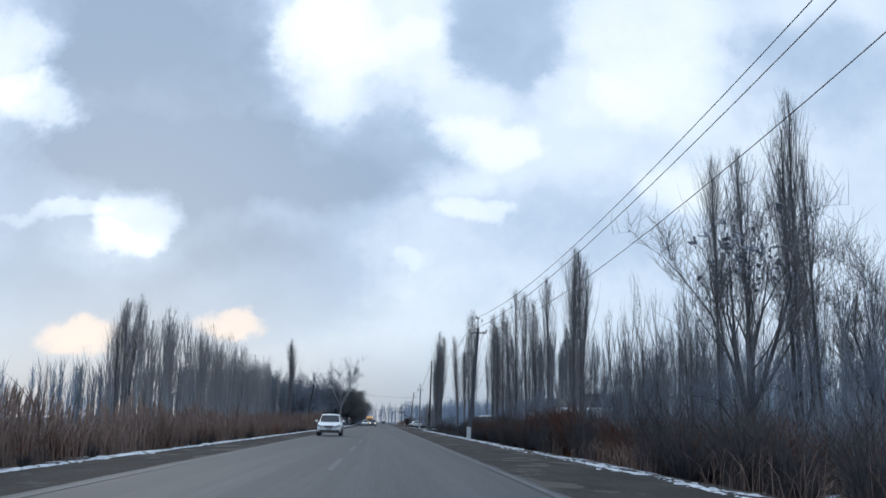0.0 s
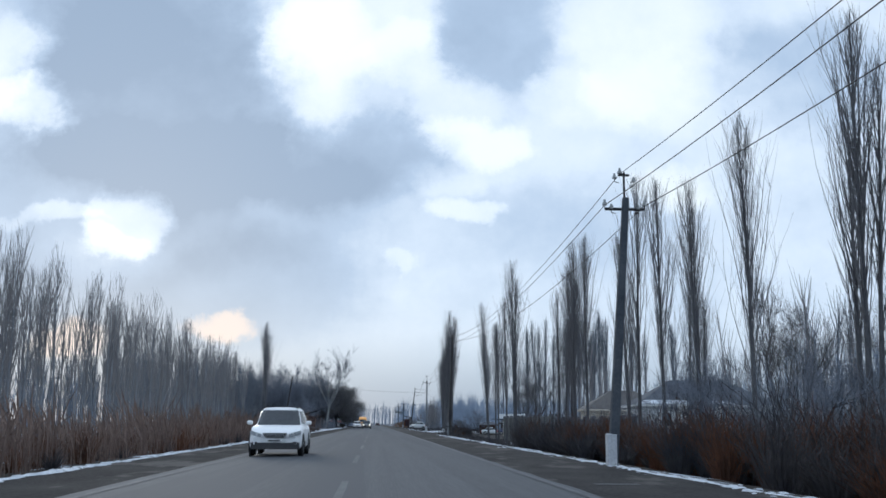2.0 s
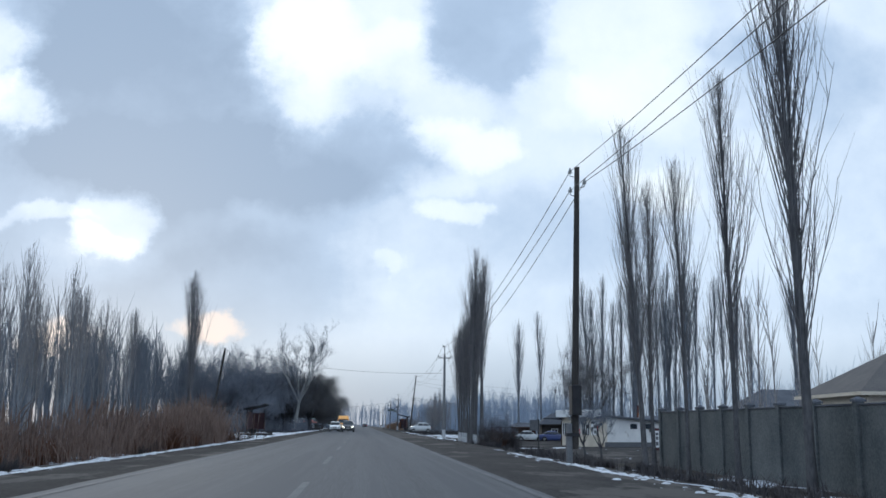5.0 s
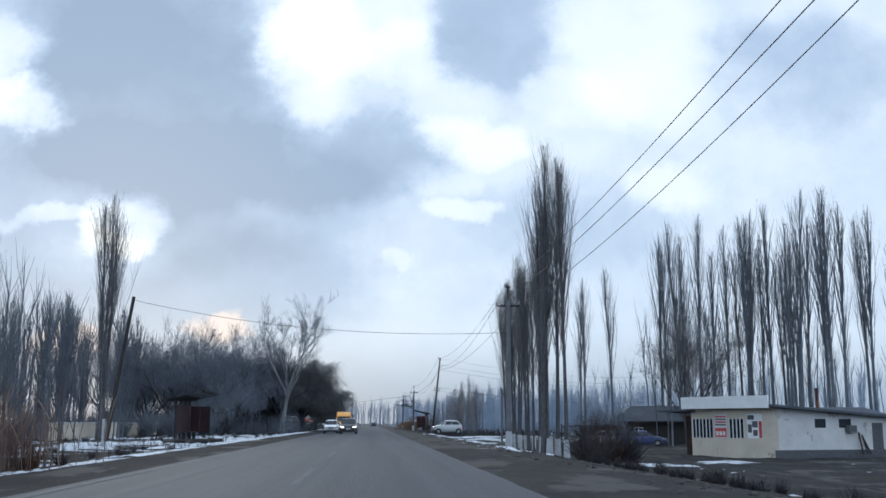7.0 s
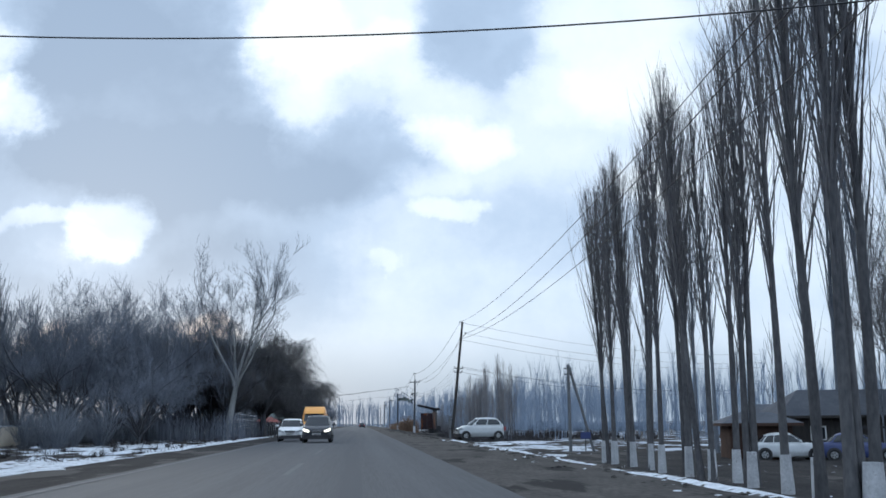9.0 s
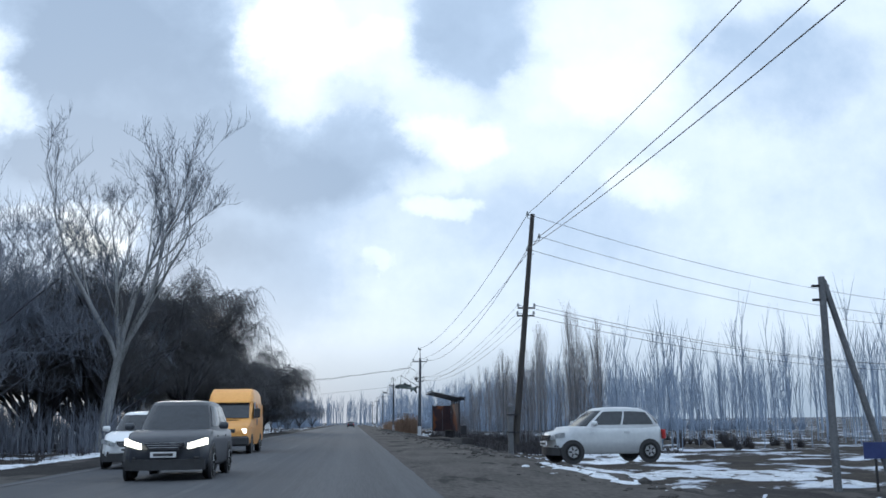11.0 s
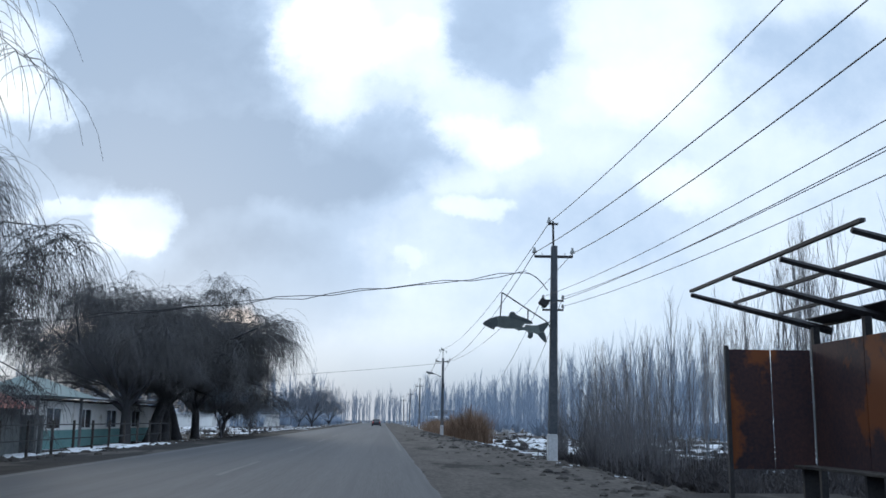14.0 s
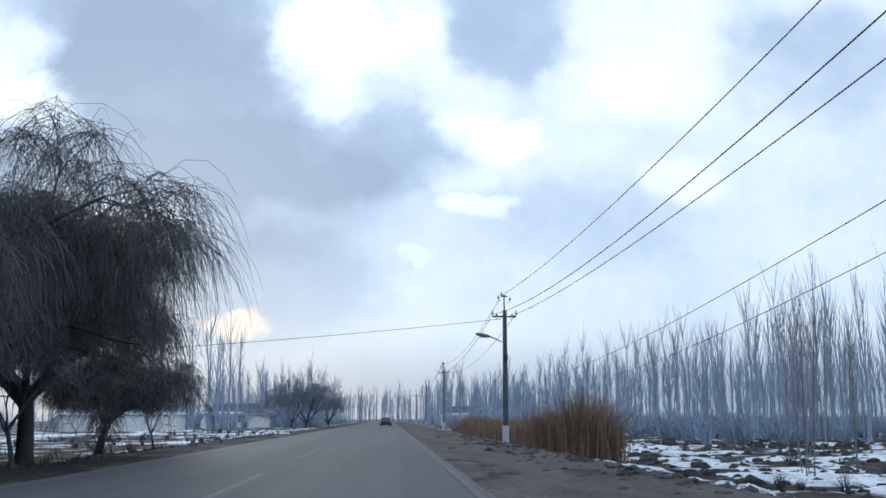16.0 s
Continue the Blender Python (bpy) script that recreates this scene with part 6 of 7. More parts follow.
for k, (a, b) in enumerate(((5.9, 0.35), (6.25, 0.2), (6.5, -0.1))):
    plank = thing("plank", pose(21.6, 214.3, -0.7, 0, 0, ang), "weathered plank leaning on the shop wall", "plank", "planks by the shop")
    x0 = SW + 0.29 * a
    part("board", rod(bmesh.new(), (x0 + 0.55, a * 0.95, 0.0), (x0 + 0.1, a * 0.95 + b, 1.3 - 0.15 * k), 0.06, 0.06, 4), WOOD, plank)
post = thing("sign_post", pose(9.88, 163.0, gz(9.88, 163.0), 0, 0, 8), "dark road sign seen from behind on a post", "sign")
part("post", rod(bmesh.new(), (0, 0, -0.2), (0, 0, 2.1), 0.035), IRON, post)
part("panel", boxes((-0.52, 0.06, -0.02, 0.01, 1.45, 2.05), bevel=0.005), SIGN_DARK, post)
gate_r = tagged(thing("yard_gate", pose(13.5, 218, gz(13.5, 218), 0, 0, -25), "dark iron yard gate with thin bars", "gate"))
part("gate_frame", boxes((0, 3.2, -0.03, 0.03, 0.1, 0.16), (0, 3.2, -0.03, 0.03, 1.9, 1.96), (0, 0.06, -0.03, 0.03, -0.2, 2.1), (3.14, 3.2, -0.03, 0.03, -0.2, 2.1)), IRON, gate_r)
for k in range(14):
    part("bar", boxes((0.2 + k * 0.21, 0.225 + k * 0.21, -0.012, 0.012, 0.16, 1.9)), IRON, gate_r)

house(pose(27.0, 259, -0.65, 0, 0, -8), 9, 5, 1.9, 2.9, BROWN, SLATE, "low brown brick outbuilding behind the poplar row", 1.2, ())
house(pose(21.0, 247.0, -0.9, 0, 0, -10), 3.4, 3, 1.9, 2.5, BROWN, SLATE, "small brown brick shed in the yard", 0.8, ())
house(pose(26.0, 251, -0.9, 0, 0, -6), 9, 5, 2.3, 3.9, WOOD, SLATE, "dark timber shed with a slate roof in the yard", 1.6, ((1.5, 0.9, 0.8, 0.7),))
house(pose(33.5, 227, -0.9, 0, 0, -4), 9, 6, 2.4, 3.4, CEMENT_WALL, SLATE, "low grey outbuilding with a dark roof in the yard", 1.4, ((1.0, 0.9, 0.8, 0.8),))

# ---- left: low wall, farmhouse, kiosk, far shed ----
lw = tagged(thing("yard_wall", pose(-27, 236, -0.4), "long low pale yard wall", "wall"), kind="structure")
for i in range(16):
    part("panel", boxes((-0.1, 0.1, i * 4 + 0.02, i * 4 + 3.98, -0.2, 1.6), bevel=0.015), CREAM, lw)
    part("coping", boxes((-0.16, 0.16, i * 4 + 0.02, i * 4 + 3.98, 1.602, 1.68)), SNOW, lw)
farm = thing("farmhouse", pose(-13.9, 333.0, -0.3, 0, 0, 90), "low white farmhouse with teal base and corrugated roof", "house")
FL, FD, FH = 36.0, 6.0, 2.35
part("wall", boxes((0, FL, 0, 0.3, 0.85, FH)), PLASTER, farm, "whitewashed upper wall")
part("wall", boxes((0, FL, -0.02, 0.32, -0.4, 0.848)), TEAL, farm, "teal lower wall")
part("wall", boxes((0, 0.3, 0.33, FD, -0.4, FH)), PLASTER, farm)
part("wall", boxes((FL - 0.3, FL, 0.33, FD, -0.4, FH)), PLASTER, farm)
part("wall", boxes((0.3, FL - 0.3, FD - 0.3, FD, -0.4, FH)), PLASTER, farm)
for x in (1.5, 6.8, 12.0, 17.2, 23.0, 29.5):
    window(farm, x, 0.95, 2.1, 0.95, -0.02)
for i in range(46):
    x0 = -0.4 + i * 0.8
    bm = bmesh.new()
    vs = [bm.verts.new(c) for c in ((x0, -1.0, FH + 0.02 + 0.03 * (i % 2)), (x0 + 0.8, -1.0, FH + 0.05 - 0.03 * (i % 2)), (x0 + 0.8, FD + 0.5, FH + 0.85), (x0, FD + 0.5, FH + 0.85))]
    bm.faces.new(vs)
    bm.normal_update()
    bmesh.ops.solidify(bm, geom=bm.faces[:], thickness=0.02)
    part("roof_sheet", bm, SLATE, farm, "grey corrugated roof sheet")
for i in range(14):
    part("rafter_end", boxes((1 + i * 2.5, 1.1 + i * 2.5, -0.95, 0.0, FH - 0.12, FH - 0.02)), WOOD, farm)
rs = bmesh.new()
for i, (x0, x1) in enumerate(((2, 9), (11, 17), (19.5, 26), (28, 34))):
    vs = [rs.verts.new(c) for c in ((x0, -0.8, FH + 0.10), (x1, -0.85, FH + 0.10), (x1 - 0.7, 3.6, FH + 0.66), (x0 + 0.5, 4.0, FH + 0.70))]
    rs.faces.new(vs)
rs.normal_update()
bmesh.ops.solidify(rs, geom=rs.faces[:], thickness=-0.06)
part("roof_snow", rs, SNOW, farm, "sheets of snow on the roof")
kiosk = thing("kiosk", pose(-10.3, 324.2, -0.3), "small kiosk with a red roof and pale slats", "kiosk")
part("wall", boxes((-2.6, 0, 0, 2.2, -0.3, 1.75)), CEMENT_WALL, kiosk)
for k in range(12):
    part("slat", boxes((-2.55 + k * 0.21, -2.43 + k * 0.21, -0.05, -0.005, 0.7, 1.7)), SIGN_WHITE, kiosk)
kr = bmesh.new()
c = [kr.verts.new(p) for p in ((-3.0, -0.5, 1.76), (0.4, -0.5, 1.76), (0.4, 2.7, 1.76), (-3.0, 2.7, 1.76), (-2.0, 1.0, 2.45), (-0.7, 1.0, 2.45))]
for f in ((0, 1, 5, 4), (1, 2, 5), (2, 3, 4, 5), (3, 0, 4), (3, 2, 1, 0)):
    kr.faces.new([c[i] for i in f])
part("roof", kr, TILE_RED, kiosk, "red sheet roof")
pav = thing("pavilion", pose(-12.5, 327.6, -0.25), "open pavilion with thin posts and a grey-green hipped roof", "pavilion")
for px in (0.1, 2.3):
    for py in (0.1, 5.3):
        part("post", boxes((px - 0.05, px + 0.05, py - 0.05, py + 0.05, -0.2, 2.2), bevel=0.01), CONCRETE, pav)
pr = bmesh.new()
c = [pr.verts.new(p) for p in ((-0.4, -0.4, 2.2), (2.8, -0.4, 2.2), (2.8, 5.8, 2.2), (-0.4, 5.8, 2.2), (1.2, 1.4, 2.95), (1.2, 4.0, 2.95))]
for f in ((0, 1, 4), (1, 2, 5, 4), (2, 3, 5), (3, 0, 4, 5), (3, 2, 1, 0)):
    pr.faces.new([c[i] for i in f])
part("roof", pr, MOSS_ROOF, pav, "grey-green sheet roof")
part("low_wall", boxes((-0.3, 2.2, 1.0, 1.2, -0.3, 1.5), bevel=0.01), CEMENT_WALL, pav)
fence_l = tagged(thing("wire_fence", pose(-9.2, 300, gz(-9.2, 305)), "dark post fence along the verge", "fence"), kind="structure")
for i in range(20):
    part("post", boxes((-0.04, 0.04, i * 2.4 - 0.04, i * 2.4 + 0.04, -0.3, 1.15)), WOOD, fence_l)
for z in (0.5, 1.0):
    part("rail", boxes((-0.012, 0.012, 0, 45.6, z - 0.02, z + 0.02)), IRON, fence_l)
shed = thing("long_shed", pose(-44, 470, -0.3), "long low white shed with a snowy roof across the field", "shed")
part("wall", boxes((0, 16, 0, 6, -0.3, 2.2)), PLASTER, shed)
part("roof", boxes((-0.4, 16.4, -0.4, 6.4, 2.202, 2.5), bevel=0.03), SNOW, shed)
house(pose(-34, 520, -0.3), 12, 8, 2.6, 4.6, PLASTER, SLATE, "white far house with a grey roof", 2.0, ((2, 1, 1.2, 1.2), (7, 1, 1.2, 1.2)), True)
house(pose(14, 560, -0.6), 10, 8, 2.6, 4.6, PLASTER, SLATE, "white far house with a grey roof", 2.0, ((2, 1, 1.2, 1.2), (6, 1, 1.2, 1.2)), True)


# ---- vehicles ----
def loft(stations, sides=10):
    """A closed body from rounded cross-sections: (y, half width bottom, half width top, z bottom, z top)."""
    bm = bmesh.new()
    rings = []
    for y, w0, w1, z0, z1 in stations:
        h = z1 - z0
        pts = [(-w0 * 0.92, z0), (-w0, z0 + h * 0.10), (-w0 * 1.0, z0 + h * 0.45), (-(w0 + w1) / 2, z0 + h * 0.72), (-w1, z0 + h * 0.93), (-w1 * 0.90, z1),
               (w1 * 0.90, z1), (w1, z0 + h * 0.93), ((w0 + w1) / 2, z0 + h * 0.72), (w0 * 1.0, z0 + h * 0.45), (w0, z0 + h * 0.10), (w0 * 0.92, z0)]
        rings.append([bm.verts.new((px, y, pz)) for px, pz in pts])
    n = len(rings[0])
    for a, b in zip(rings, rings[1:]):
        for i in range(n):
            bm.faces.new((a[i], a[(i + 1) % n], b[(i + 1) % n], b[i]))
    bm.faces.new(rings[0][::-1])
    bm.faces.new(rings[-1])
    bmesh.ops.recalc_face_normals(bm, faces=bm.faces)
    return bm


def quad(bm, pts, out):
    """A panel of glass or trim with a little thickness."""
    f = bm.faces.new([bm.verts.new(p) for p in pts])
    f.normal_update()
    if f.normal.dot(Vector(out)) < 0:
        f.normal_flip()
    bmesh.ops.solidify(bm, geom=[f], thickness=-0.012)


def smooth(ob, angle=40):
    ob.data.polygons.foreach_set("use_smooth", [True] * len(ob.data.polygons))
    ob.data.set_sharp_from_angle(angle=radians(angle))
    return ob


def wheel(root, x, y, r, w, side):
    tyre = bmesh.new()
    rod(tyre, (x - w / 2, y, r), (x + w / 2, y, r), r, r, 22)
    bmesh.ops.bevel(tyre, geom=[e for e in tyre.edges if len(e.link_faces) == 2 and e.calc_face_angle(0) > 1.0], offset=0.035, segments=2, affect="EDGES")
    hub = part("wheel", tyre, BLACK, root, "black rubber tyre")
    rim = bmesh.new()
    xo = x + side * (w / 2 + 0.004)
    rod(rim, (xo - side * 0.03, y, r), (xo, y, r), r * 0.62, r * 0.58, 18)
    part("rim", rim, CHROME, hub, "alloy rim")
    sp = bmesh.new()
    for k in range(5):
        a = k * 2 * math.pi / 5
        rod(sp, (xo + side * 0.006, y + math.cos(a + 0.6) * r * 0.2, r + math.sin(a + 0.6) * r * 0.2), (xo + side * 0.006, y + math.cos(a + 0.6) * r * 0.5, r + math.sin(a + 0.6) * r * 0.5), r * 0.085)
    part("rim_opening", sp, BLACK, hub)


def wrapped(bm, w, L):
    """Bends the nose and the tail of a car back towards its flanks."""
    for v in bm.verts:
        k = min(1.0, abs(v.co.x) / w) ** 2.4
        if v.co.y < 0.7:
            v.co.y += 0.30 * k * (1 - max(-0.1, v.co.y) / 0.7)
        elif v.co.y > L - 0.5:
            v.co.y -= 0.20 * k * (1 - max(0.0, L - v.co.y) / 0.5)
    return bm


def sheet(point, us, vs, out=0.012):
    """A thin curved pane over point(u, v), standing a little proud of it."""
    bm = bmesh.new()
    grid = [[bm.verts.new(point(u, v, out)) for u in us] for v in vs]
    back = [[bm.verts.new(point(u, v, -0.01)) for u in us] for v in vs]
    for g, flip in ((grid, False), (back, True)):
        for a, b in zip(g, g[1:]):
            for i in range(len(us) - 1):
                f = (a[i], a[i + 1], b[i + 1], b[i])
                bm.faces.new(f[::-1] if flip else f)
    rim = lambda g: g[0] + [r[-1] for r in g[1:]] + g[-1][-2::-1] + [r[0] for r in g[-2:0:-1]]
    a, b = rim(grid), rim(back)
    for i in range(len(a)):
        j = (i + 1) % len(a)
        bm.faces.new((a[i], b[i], b[j], a[j]))
    bmesh.ops.recalc_face_normals(bm, faces=bm.faces)
    return bm


def car(name, m, label, paint, L, W, H, bonnet, belt, screen, roof0, roof1, tail, wheels, r, clear=0.22, lit=False, mirrors=True, rails=False, deck=None, plate=True):
    """A passenger car whose nose points to -y. bonnet: height at nose and at the windscreen; belt: height under the side windows;
    screen, roof0, roof1, tail: places along the length of screen foot, roof front, roof rear, and window foot at the rear."""
    root = thing(name, m, label, "car")
    w = W / 2
    n0, n1 = bonnet
    rear = deck or belt
    lower = loft([(0.0, w * 0.80, w * 0.74, clear + 0.12, n0 * 0.80), (0.10, w * 0.90, w * 0.84, clear + 0.03, n0 * 0.94), (0.45, w * 0.98, w * 0.92, clear, n0), (screen * 0.65, w, w * 0.95, clear, (n0 + n1) / 2 + 0.03),
                  (screen, w, w * 0.95, clear, n1), (L * 0.5, w, w * 0.95, clear, belt), (tail, w, w * 0.95, clear, rear), (L - 0.25, w * 0.97, w * 0.92, clear + 0.02, rear), (L - 0.04, w * 0.90, w * 0.84, clear + 0.08, rear * 0.96), (L, w * 0.82, w * 0.76, clear + 0.16, rear * 0.85)])
    smooth(part("body", wrapped(lower, w, L), paint, root), 50)
    wt, wb, power = w * 0.74, w * 0.945, 5.0
    foot = lambda k: n1 - 0.08 + (H - n1 + 0.08) * k

    def level(k):
        k2 = min(1.0, k)
        y0, y1 = screen - 0.05 + (roof0 - screen + 0.05) * k2 ** 1.08, tail + 0.02 + (roof1 - tail - 0.02) * k2 ** 1.7
        return (y0 + y1) / 2, (y1 - y0) / 2, wb + (wt - wb) * k2 ** 1.35

    def ring(k, shrink=1.0, up=0.0):
        yc, a, b = level(k)
        pts = []
        for i in range(48):
            t = 2 * math.pi * i / 48
            c, q = math.cos(t), math.sin(t)
            px = b * shrink * math.copysign(abs(c) ** (2 / power), c)
            py = yc + a * shrink * math.copysign(abs(q) ** (2 / power), q)
            fall = 0.05 * max(0.0, (py - yc) / a) ** 2 * k
            pts.append((px, py, foot(k) + up - fall))
        return pts

    cab = bmesh.new()
    rings = [[cab.verts.new(p) for p in ring(k, sh, up)] for k, sh, up in
             ((0, 1, 0), (0.3, 1, 0), (0.6, 1, 0), (0.85, 0.995, 0), (0.95, 0.975, 0), (1.0, 0.93, 0), (1.0, 0.8, 0.022), (1.0, 0.45, 0.04))]
    for p, q in zip(rings, rings[1:]):
        for i in range(48):
            cab.faces.new((p[i], p[(i + 1) % 48], q[(i + 1) % 48], q[i]))
    cab.faces.new(rings[-1])
    bmesh.ops.recalc_face_normals(cab, faces=cab.faces)
    smooth(part("cabin", cab, paint, root), 50)
    arc = lambda g: max(0.0, 1 - abs(g) ** power) ** (1 / power)

    def front(g, k, out):
        yc, a, b = level(k)
        return (b * g, yc - a * arc(g) - out, foot(k) + out * 0.6)

    def back_side(g, k, out):
        yc, a, b = level(k)
        return (b * g, yc + a * arc(g) + out, foot(k) - 0.05 * k + out * 0.5)

    gs = [-0.88 + 1.76 * i / 12 for i in range(13)]
    ks = [0.10 + 0.78 * i / 4 for i in range(5)]
    smooth(part("windscreen", sheet(front, gs, ks), CAR_GLASS, root, "dark windscreen"), 50)
    smooth(part("rear_window", sheet(back_side, gs, [0.25 + 0.6 * i / 4 for i in range(5)]), CAR_GLASS, root, "dark rear window"), 50)
    for s in (-1, 1):
        def flank(f, k, out):
            yc, a, b = level(k)
            return (s * (b * arc(f) + out), yc + a * f, foot(k) - 0.05 * max(0, f) ** 2 * k + out * 0.4)

        cuts = ((-0.80, -0.26), (-0.21, 0.34), (0.38, 0.78)) if L > 3.9 else ((-0.78, -0.08), (-0.02, 0.76))
        for a, b in cuts:
            part("side_window", sheet(flank, [a + (b - a) * i / 4 for i in range(5)], [0.20 + 0.64 * i / 4 for i in range(5)]), CAR_GLASS, root, "dark side window")
        for y in wheels:
            arch = bmesh.new()
            rod(arch, (s * (w - 0.05), y, r), (s * (w + 0.008), y, r), r + 0.075, r + 0.07, 22)
            part("wheel_arch", arch, PLASTIC, root)
            wheel(root, s * (w - 0.085), y, r, 0.21, s)
        if mirrors:
            mi = boxes((s * (w + 0.02) if s > 0 else s * (w + 0.22), s * (w + 0.22) if s > 0 else s * (w + 0.02), screen + 0.32, screen + 0.44, n1 + 0.0, n1 + 0.15), bevel=0.035)
            smooth(part("mirror", mi, paint, root), 60)
        lampb = bmesh.new()
        for i in range(6):
            x0, x1 = w * (0.52 + 0.07 * i), w * (0.59 + 0.07 * i)
            lo, hi = n0 * (0.70 + 0.018 * i), n0 * (0.83 + 0.022 * i)
            box(lampb, min(s * x0, s * x1), max(s * x0, s * x1), -0.004, 0.2, lo, hi)
        bmesh.ops.remove_doubles(lampb, verts=lampb.verts, dist=0.002)
        hl = part("headlight", wrapped(lampb, w, L), LAMP_ON if lit else LENS, root, "clear headlight")
        part("bulb", wrapped(rod(bmesh.new(), (s * w * 0.68, -0.018, n0 * 0.80), (s * w * 0.68, 0.0, n0 * 0.80), 0.045, 0.05, 12), w, L), LAMP_ON if lit else CHROME, hl)
        part("fog_light", wrapped(boxes((min(s * w * 0.66, s * w * 0.84), max(s * w * 0.66, s * w * 0.84), 0.0, 0.12, n0 * 0.47, n0 * 0.54), bevel=0.02), w, L), PLASTIC, root, "small dark fog light")
        tl = boxes((min(s * w * 0.62, s * w * 0.88), max(s * w * 0.62, s * w * 0.88), L - 0.09, L + 0.005, rear * 0.62, rear * 0.9), bevel=0.02)
        part("tail_light", tl, TAIL_RED, root, "red tail light")
        for dy in (0.32, 0.62):
            part("door_handle", boxes((min(s * w, s * (w + 0.02)), max(s * w, s * (w + 0.02)), L * dy, L * dy + 0.16, belt - 0.17, belt - 0.13)), paint, root)
        if rails:
            part("roof_rail", rod(bmesh.new(), (s * wt * 0.84, roof0 + 0.15, H + 0.035), (s * wt * 0.84, roof1 - 0.25, H + 0.0), 0.032), PLASTIC, root, "black roof rail")
    grille = part("grille", wrapped(boxes((-w * 0.44, w * 0.44, -0.012, 0.06, n0 * 0.80, n0 * 0.86), (-w * 0.40, w * 0.40, -0.012, 0.06, n0 * 0.745, n0 * 0.797), (-w * 0.34, w * 0.34, -0.012, 0.06, n0 * 0.69, n0 * 0.742)), w, L), PLASTIC, root, "black grille")
    for k in range(3):
        part("slat", wrapped(boxes((-w * (0.42 - 0.05 * k), w * (0.42 - 0.05 * k), -0.022, -0.012, n0 * (0.835 - 0.05 * k), n0 * (0.845 - 0.05 * k))), w, L), CHROME, grille, "thin bright slat")
    part("lower_bumper", wrapped(boxes(*[(-w * 0.9 + w * 0.225 * i, -w * 0.9 + w * 0.225 * (i + 1), -0.006, 0.30, clear - 0.02, clear + 0.20) for i in range(8)], weld=True), w, L), PLASTIC, root, "black lower bumper")
    if plate:
        pl = part("number_plate", boxes((-0.26, 0.26, -0.03, 0.0, n0 * 0.52, n0 * 0.52 + 0.115), bevel=0.004), PLATE, root, "white number plate")
        part("print", boxes((-0.2, 0.2, -0.036, -0.031, n0 * 0.52 + 0.03, n0 * 0.52 + 0.085)), PLASTIC, pl, "dark bar of print")
    return root


car("suv", pose(-4.05, 77.5, 0.03), "white SUV with roof rails and dark glass driving towards the viewer", SUV_WHITE, 4.73, 1.85, 1.66, (0.92, 1.06), 1.06, 1.22, 2.0, 4.0, 4.52, (0.95, 3.66), 0.36, 0.26, rails=True)
car("hatchback", pose(8.9, 263.2, 0.0, 0, 0, -82) @ pose(0, -1.75, 0), "small silver-white hatchback standing at the roadside turning", SILVER, 3.5, 1.5, 1.48, (0.86, 0.98), 0.96, 0.85, 1.55, 3.0, 3.42, (0.6, 2.94), 0.27, 0.2)
car("estate_car", pose(-4.3, 262.0, 0.03), "white car driving towards the viewer", SUV_WHITE, 4.2, 1.7, 1.5, (0.84, 0.98), 0.96, 1.1, 1.85, 3.6, 4.1, (0.8, 3.3), 0.31, 0.2)
car("crossover", pose(-2.2, 255.5, 0.03), "dark crossover with lit headlights overtaking towards the viewer", CAR_DARK, 4.4, 1.8, 1.65, (0.92, 1.04), 1.04, 1.1, 1.85, 3.8, 4.3, (0.85, 3.5), 0.34, 0.24, lit=True)
car("saloon", pose(1.0, 490, 0.03, 0, 0, 180), "dark saloon car driving ahead", CAR_DARK, 4.4, 1.72, 1.42, (0.8, 0.93), 0.93, 1.25, 2.05, 3.2, 3.75, (0.85, 3.45), 0.31, 0.18, deck=0.95)
car("parked_car", pose(25.4, 244.4, -0.97, 0, 0, 75), "silver car parked in the shop yard", SILVER, 4.3, 1.7, 1.42, (0.8, 0.93), 0.93, 1.2, 2.0, 3.2, 3.7, (0.85, 3.4), 0.31, 0.18, deck=0.95)
car("parked_car", pose(28.4, 242.4, -0.97, 0, 0, 68), "dark blue car parked in the shop yard", CAR_BLUE, 4.3, 1.7, 1.42, (0.8, 0.93), 0.93, 1.2, 2.0, 3.2, 3.7, (0.85, 3.4), 0.31, 0.18, deck=0.95)


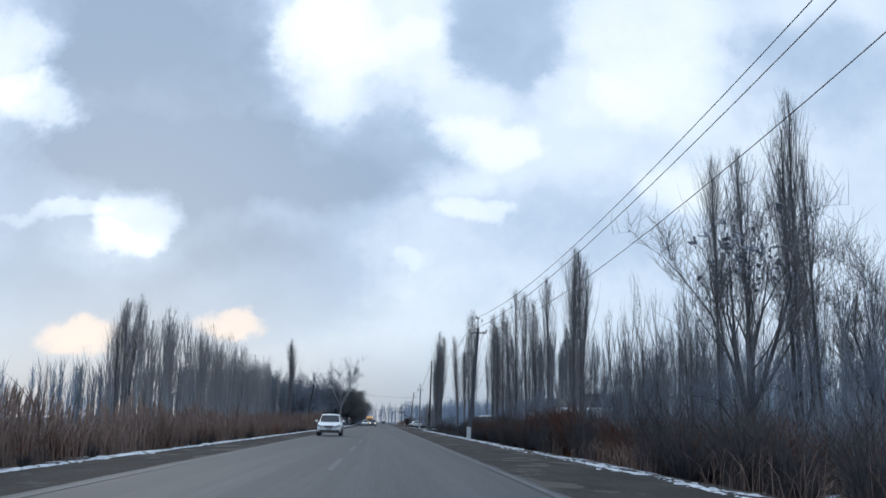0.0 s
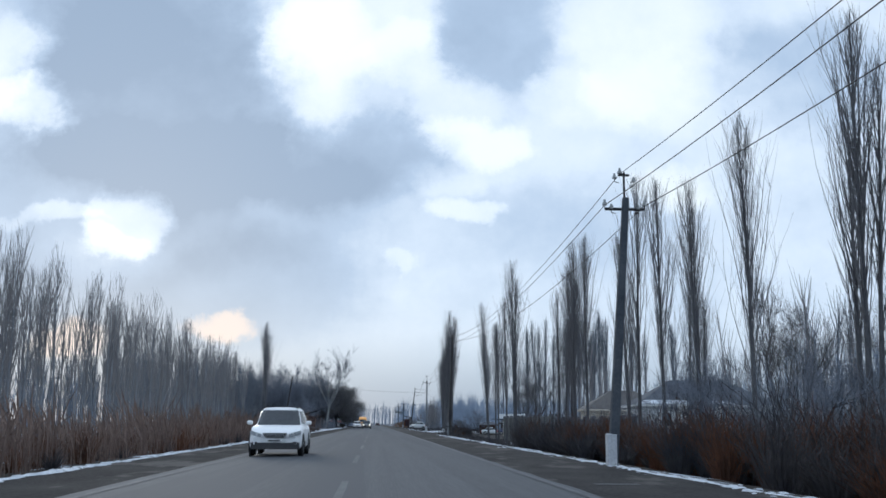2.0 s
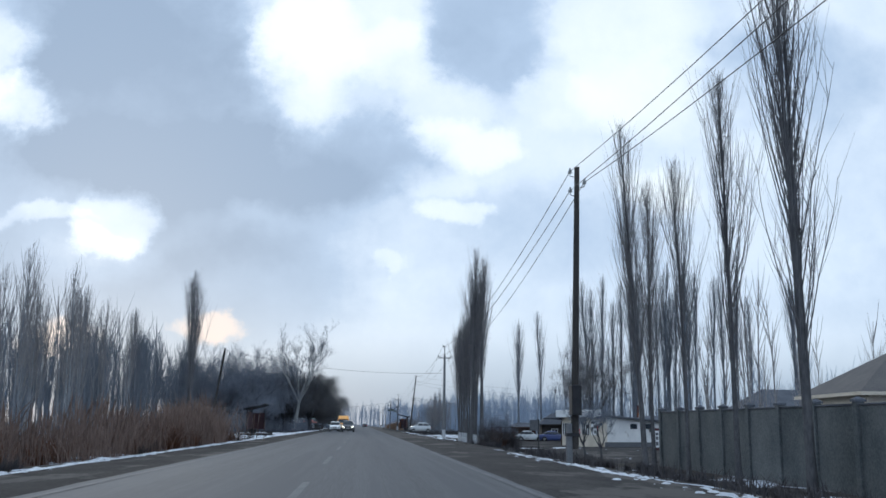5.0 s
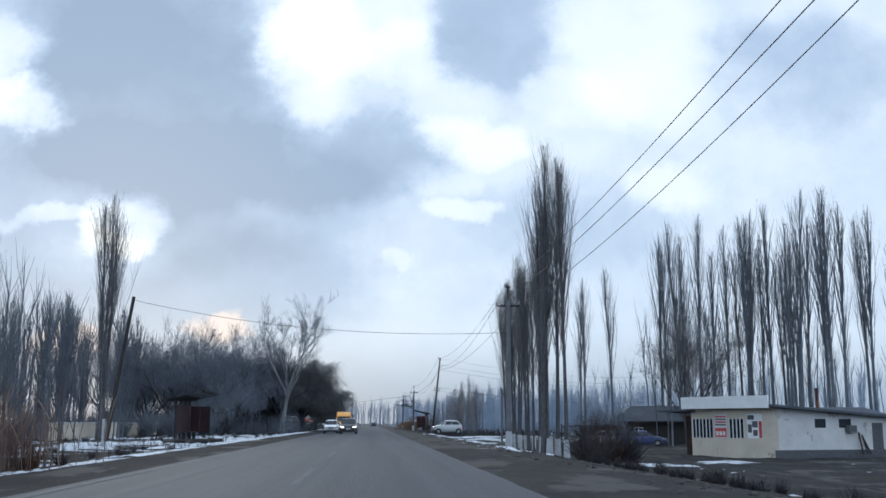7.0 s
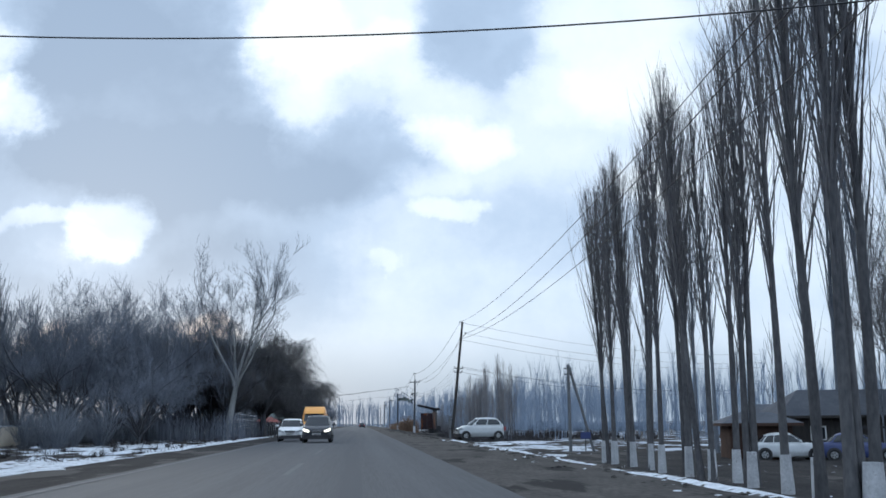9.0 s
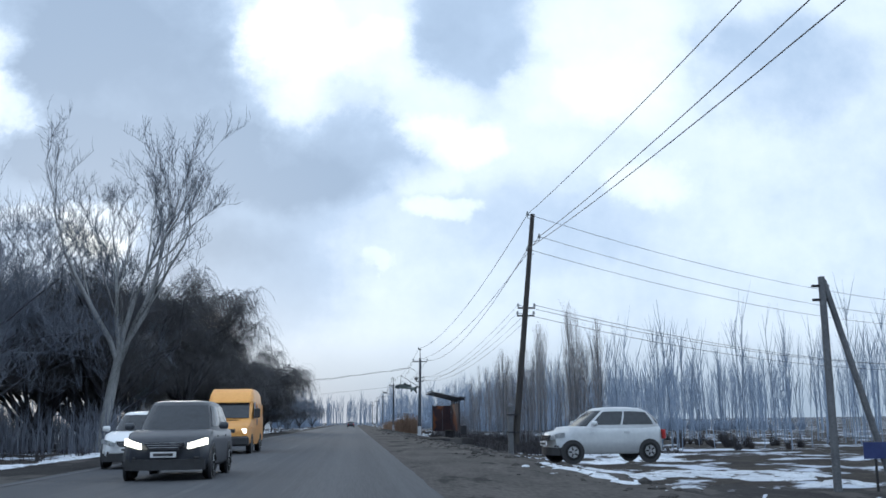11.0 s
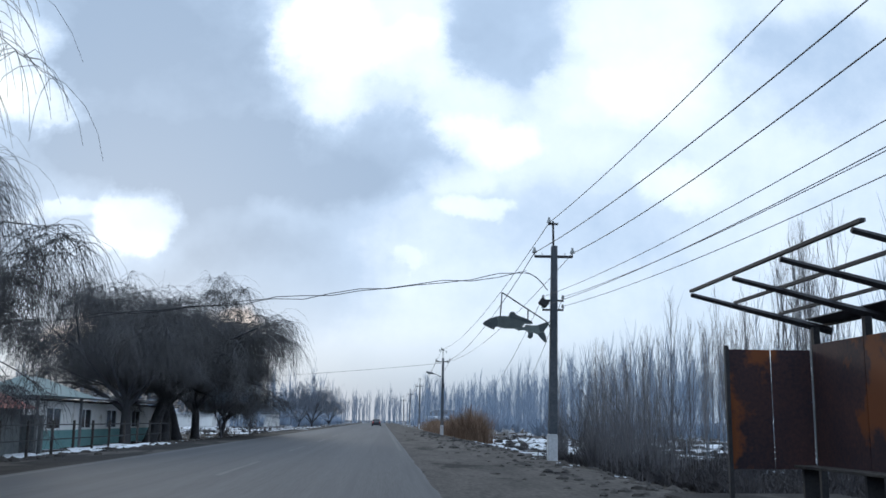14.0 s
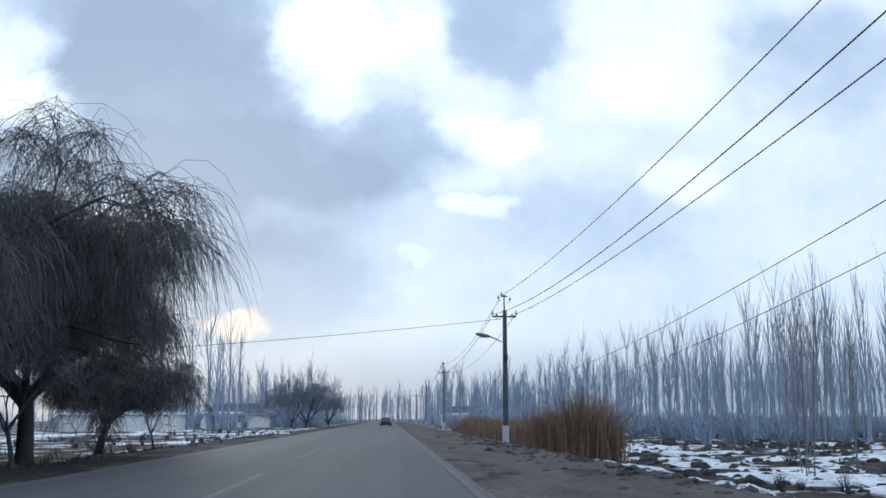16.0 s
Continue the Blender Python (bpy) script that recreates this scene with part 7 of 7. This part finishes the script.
def van(m, paint, label):
    """A high-roofed delivery van, nose to -y."""
    root = thing("delivery_van", m, label, "van")
    w, L, H = 0.97, 5.6, 2.55
    body = loft([(1.9, w, w * 0.92, 0.35, 2.12), (2.25, w, w * 0.90, 0.32, 2.45), (2.7, w, w * 0.88, 0.32, H), (4.2, w, w * 0.88, 0.32, H), (L - 0.06, w, w * 0.86, 0.32, H - 0.04), (L, w * 0.97, w * 0.83, 0.36, H - 0.12)])
    smooth(part("body", body, paint, root))
    nose = loft([(0.0, w * 0.72, w * 0.68, 0.5, 0.92), (0.10, w * 0.90, w * 0.84, 0.42, 1.02), (0.45, w * 0.98, w * 0.93, 0.34, 1.13), (1.05, w, w * 0.94, 0.32, 1.30), (1.25, w, w * 0.92, 0.32, 1.46), (1.92, w, w * 0.92, 0.34, 2.10)])
    smooth(part("nose", nose, paint, root))
    cap = loft([(1.62, w * 0.78, w * 0.66, 1.98, 2.02), (1.95, w * 0.89, w * 0.80, 1.99, 2.34), (2.5, w * 0.905, w * 0.84, 2.0, 2.56)])
    smooth(part("roof_cap", cap, paint, root))
    ws = bmesh.new()
    quad(ws, [(-0.82, 1.105, 1.37), (0.82, 1.105, 1.37), (0.76, 1.80, 2.035), (-0.76, 1.80, 2.035)], (0, -1, 0.6))
    part("windscreen", ws, CAR_GLASS, root, "dark windscreen")
    part("wiper_tray", boxes((-0.42, 0.42, 0.93, 1.0, 1.285, 1.31)), PLASTIC, root)
    part("grille", boxes((-0.42, 0.42, -0.012, 0.08, 0.80, 0.95), bevel=0.02), PLASTIC, root, "black grille")
    part("bumper", boxes((-w * 0.95, w * 0.95, -0.06, 0.4, 0.30, 0.68), bevel=0.07), PLASTIC, root, "black plastic bumper")
    pl = part("number_plate", boxes((-0.26, 0.26, -0.085, -0.062, 0.52, 0.635)), PLATE, root)
    part("print", boxes((-0.2, 0.2, -0.091, -0.086, 0.55, 0.60)), PLASTIC, pl, "dark bar of print")
    for s in (-1, 1):
        part("headlight", boxes((min(s * 0.46, s * 0.84), max(s * 0.46, s * 0.84), 0.02, 0.24, 0.78, 0.96), bevel=0.03), LAMP_ON, root, "lit headlight")
        sw = bmesh.new()
        quad(sw, [(s * 0.975, 1.36, 1.38), (s * 0.975, 2.2, 1.36), (s * 0.945, 2.2, 2.0), (s * 0.945, 1.82, 2.0)], (s, 0, 0))
        part("side_window", sw, CAR_GLASS, root, "dark cab window")
        part("mirror", boxes((min(s * 1.0, s * 1.22), max(s * 1.0, s * 1.22), 1.35, 1.47, 1.38, 1.75), bevel=0.03), PLASTIC, root, "tall black mirror")
        part("side_moulding", boxes((min(s * 0.97, s * 0.99), max(s * 0.97, s * 0.99), 0.5, L - 0.2, 0.98, 1.02)), paint, root)
        pic = part("side_panel", boxes((min(s * 0.962, s * 0.974), max(s * 0.962, s * 0.974), 2.5, 3.7, 1.25, 1.95)), paint, root)
        part("print", boxes((min(s * 0.974, s * 0.979), max(s * 0.974, s * 0.979), 2.6, 2.95, 1.1, 1.9)), CAR_BLUE, pic, "faded blue lettering bars")
        part("side_panel", boxes((min(s * 0.955, s * 0.968), max(s * 0.955, s * 0.968), 3.85, 5.3, 1.25, 1.95)), paint, root)
        for y in (0.95, 4.35):
            arch = rod(bmesh.new(), (s * (w - 0.05), y, 0.34), (s * (w + 0.008), y, 0.34), 0.42, 0.41, 22)
            part("wheel_arch", arch, PLASTIC, root)
            wheel(root, s * (w - 0.10), y, 0.34, 0.22, s)
    return root


van(pose(-3.25, 273.4, 0.03), VAN_ORANGE, "orange delivery van with lit headlights driving towards the viewer")
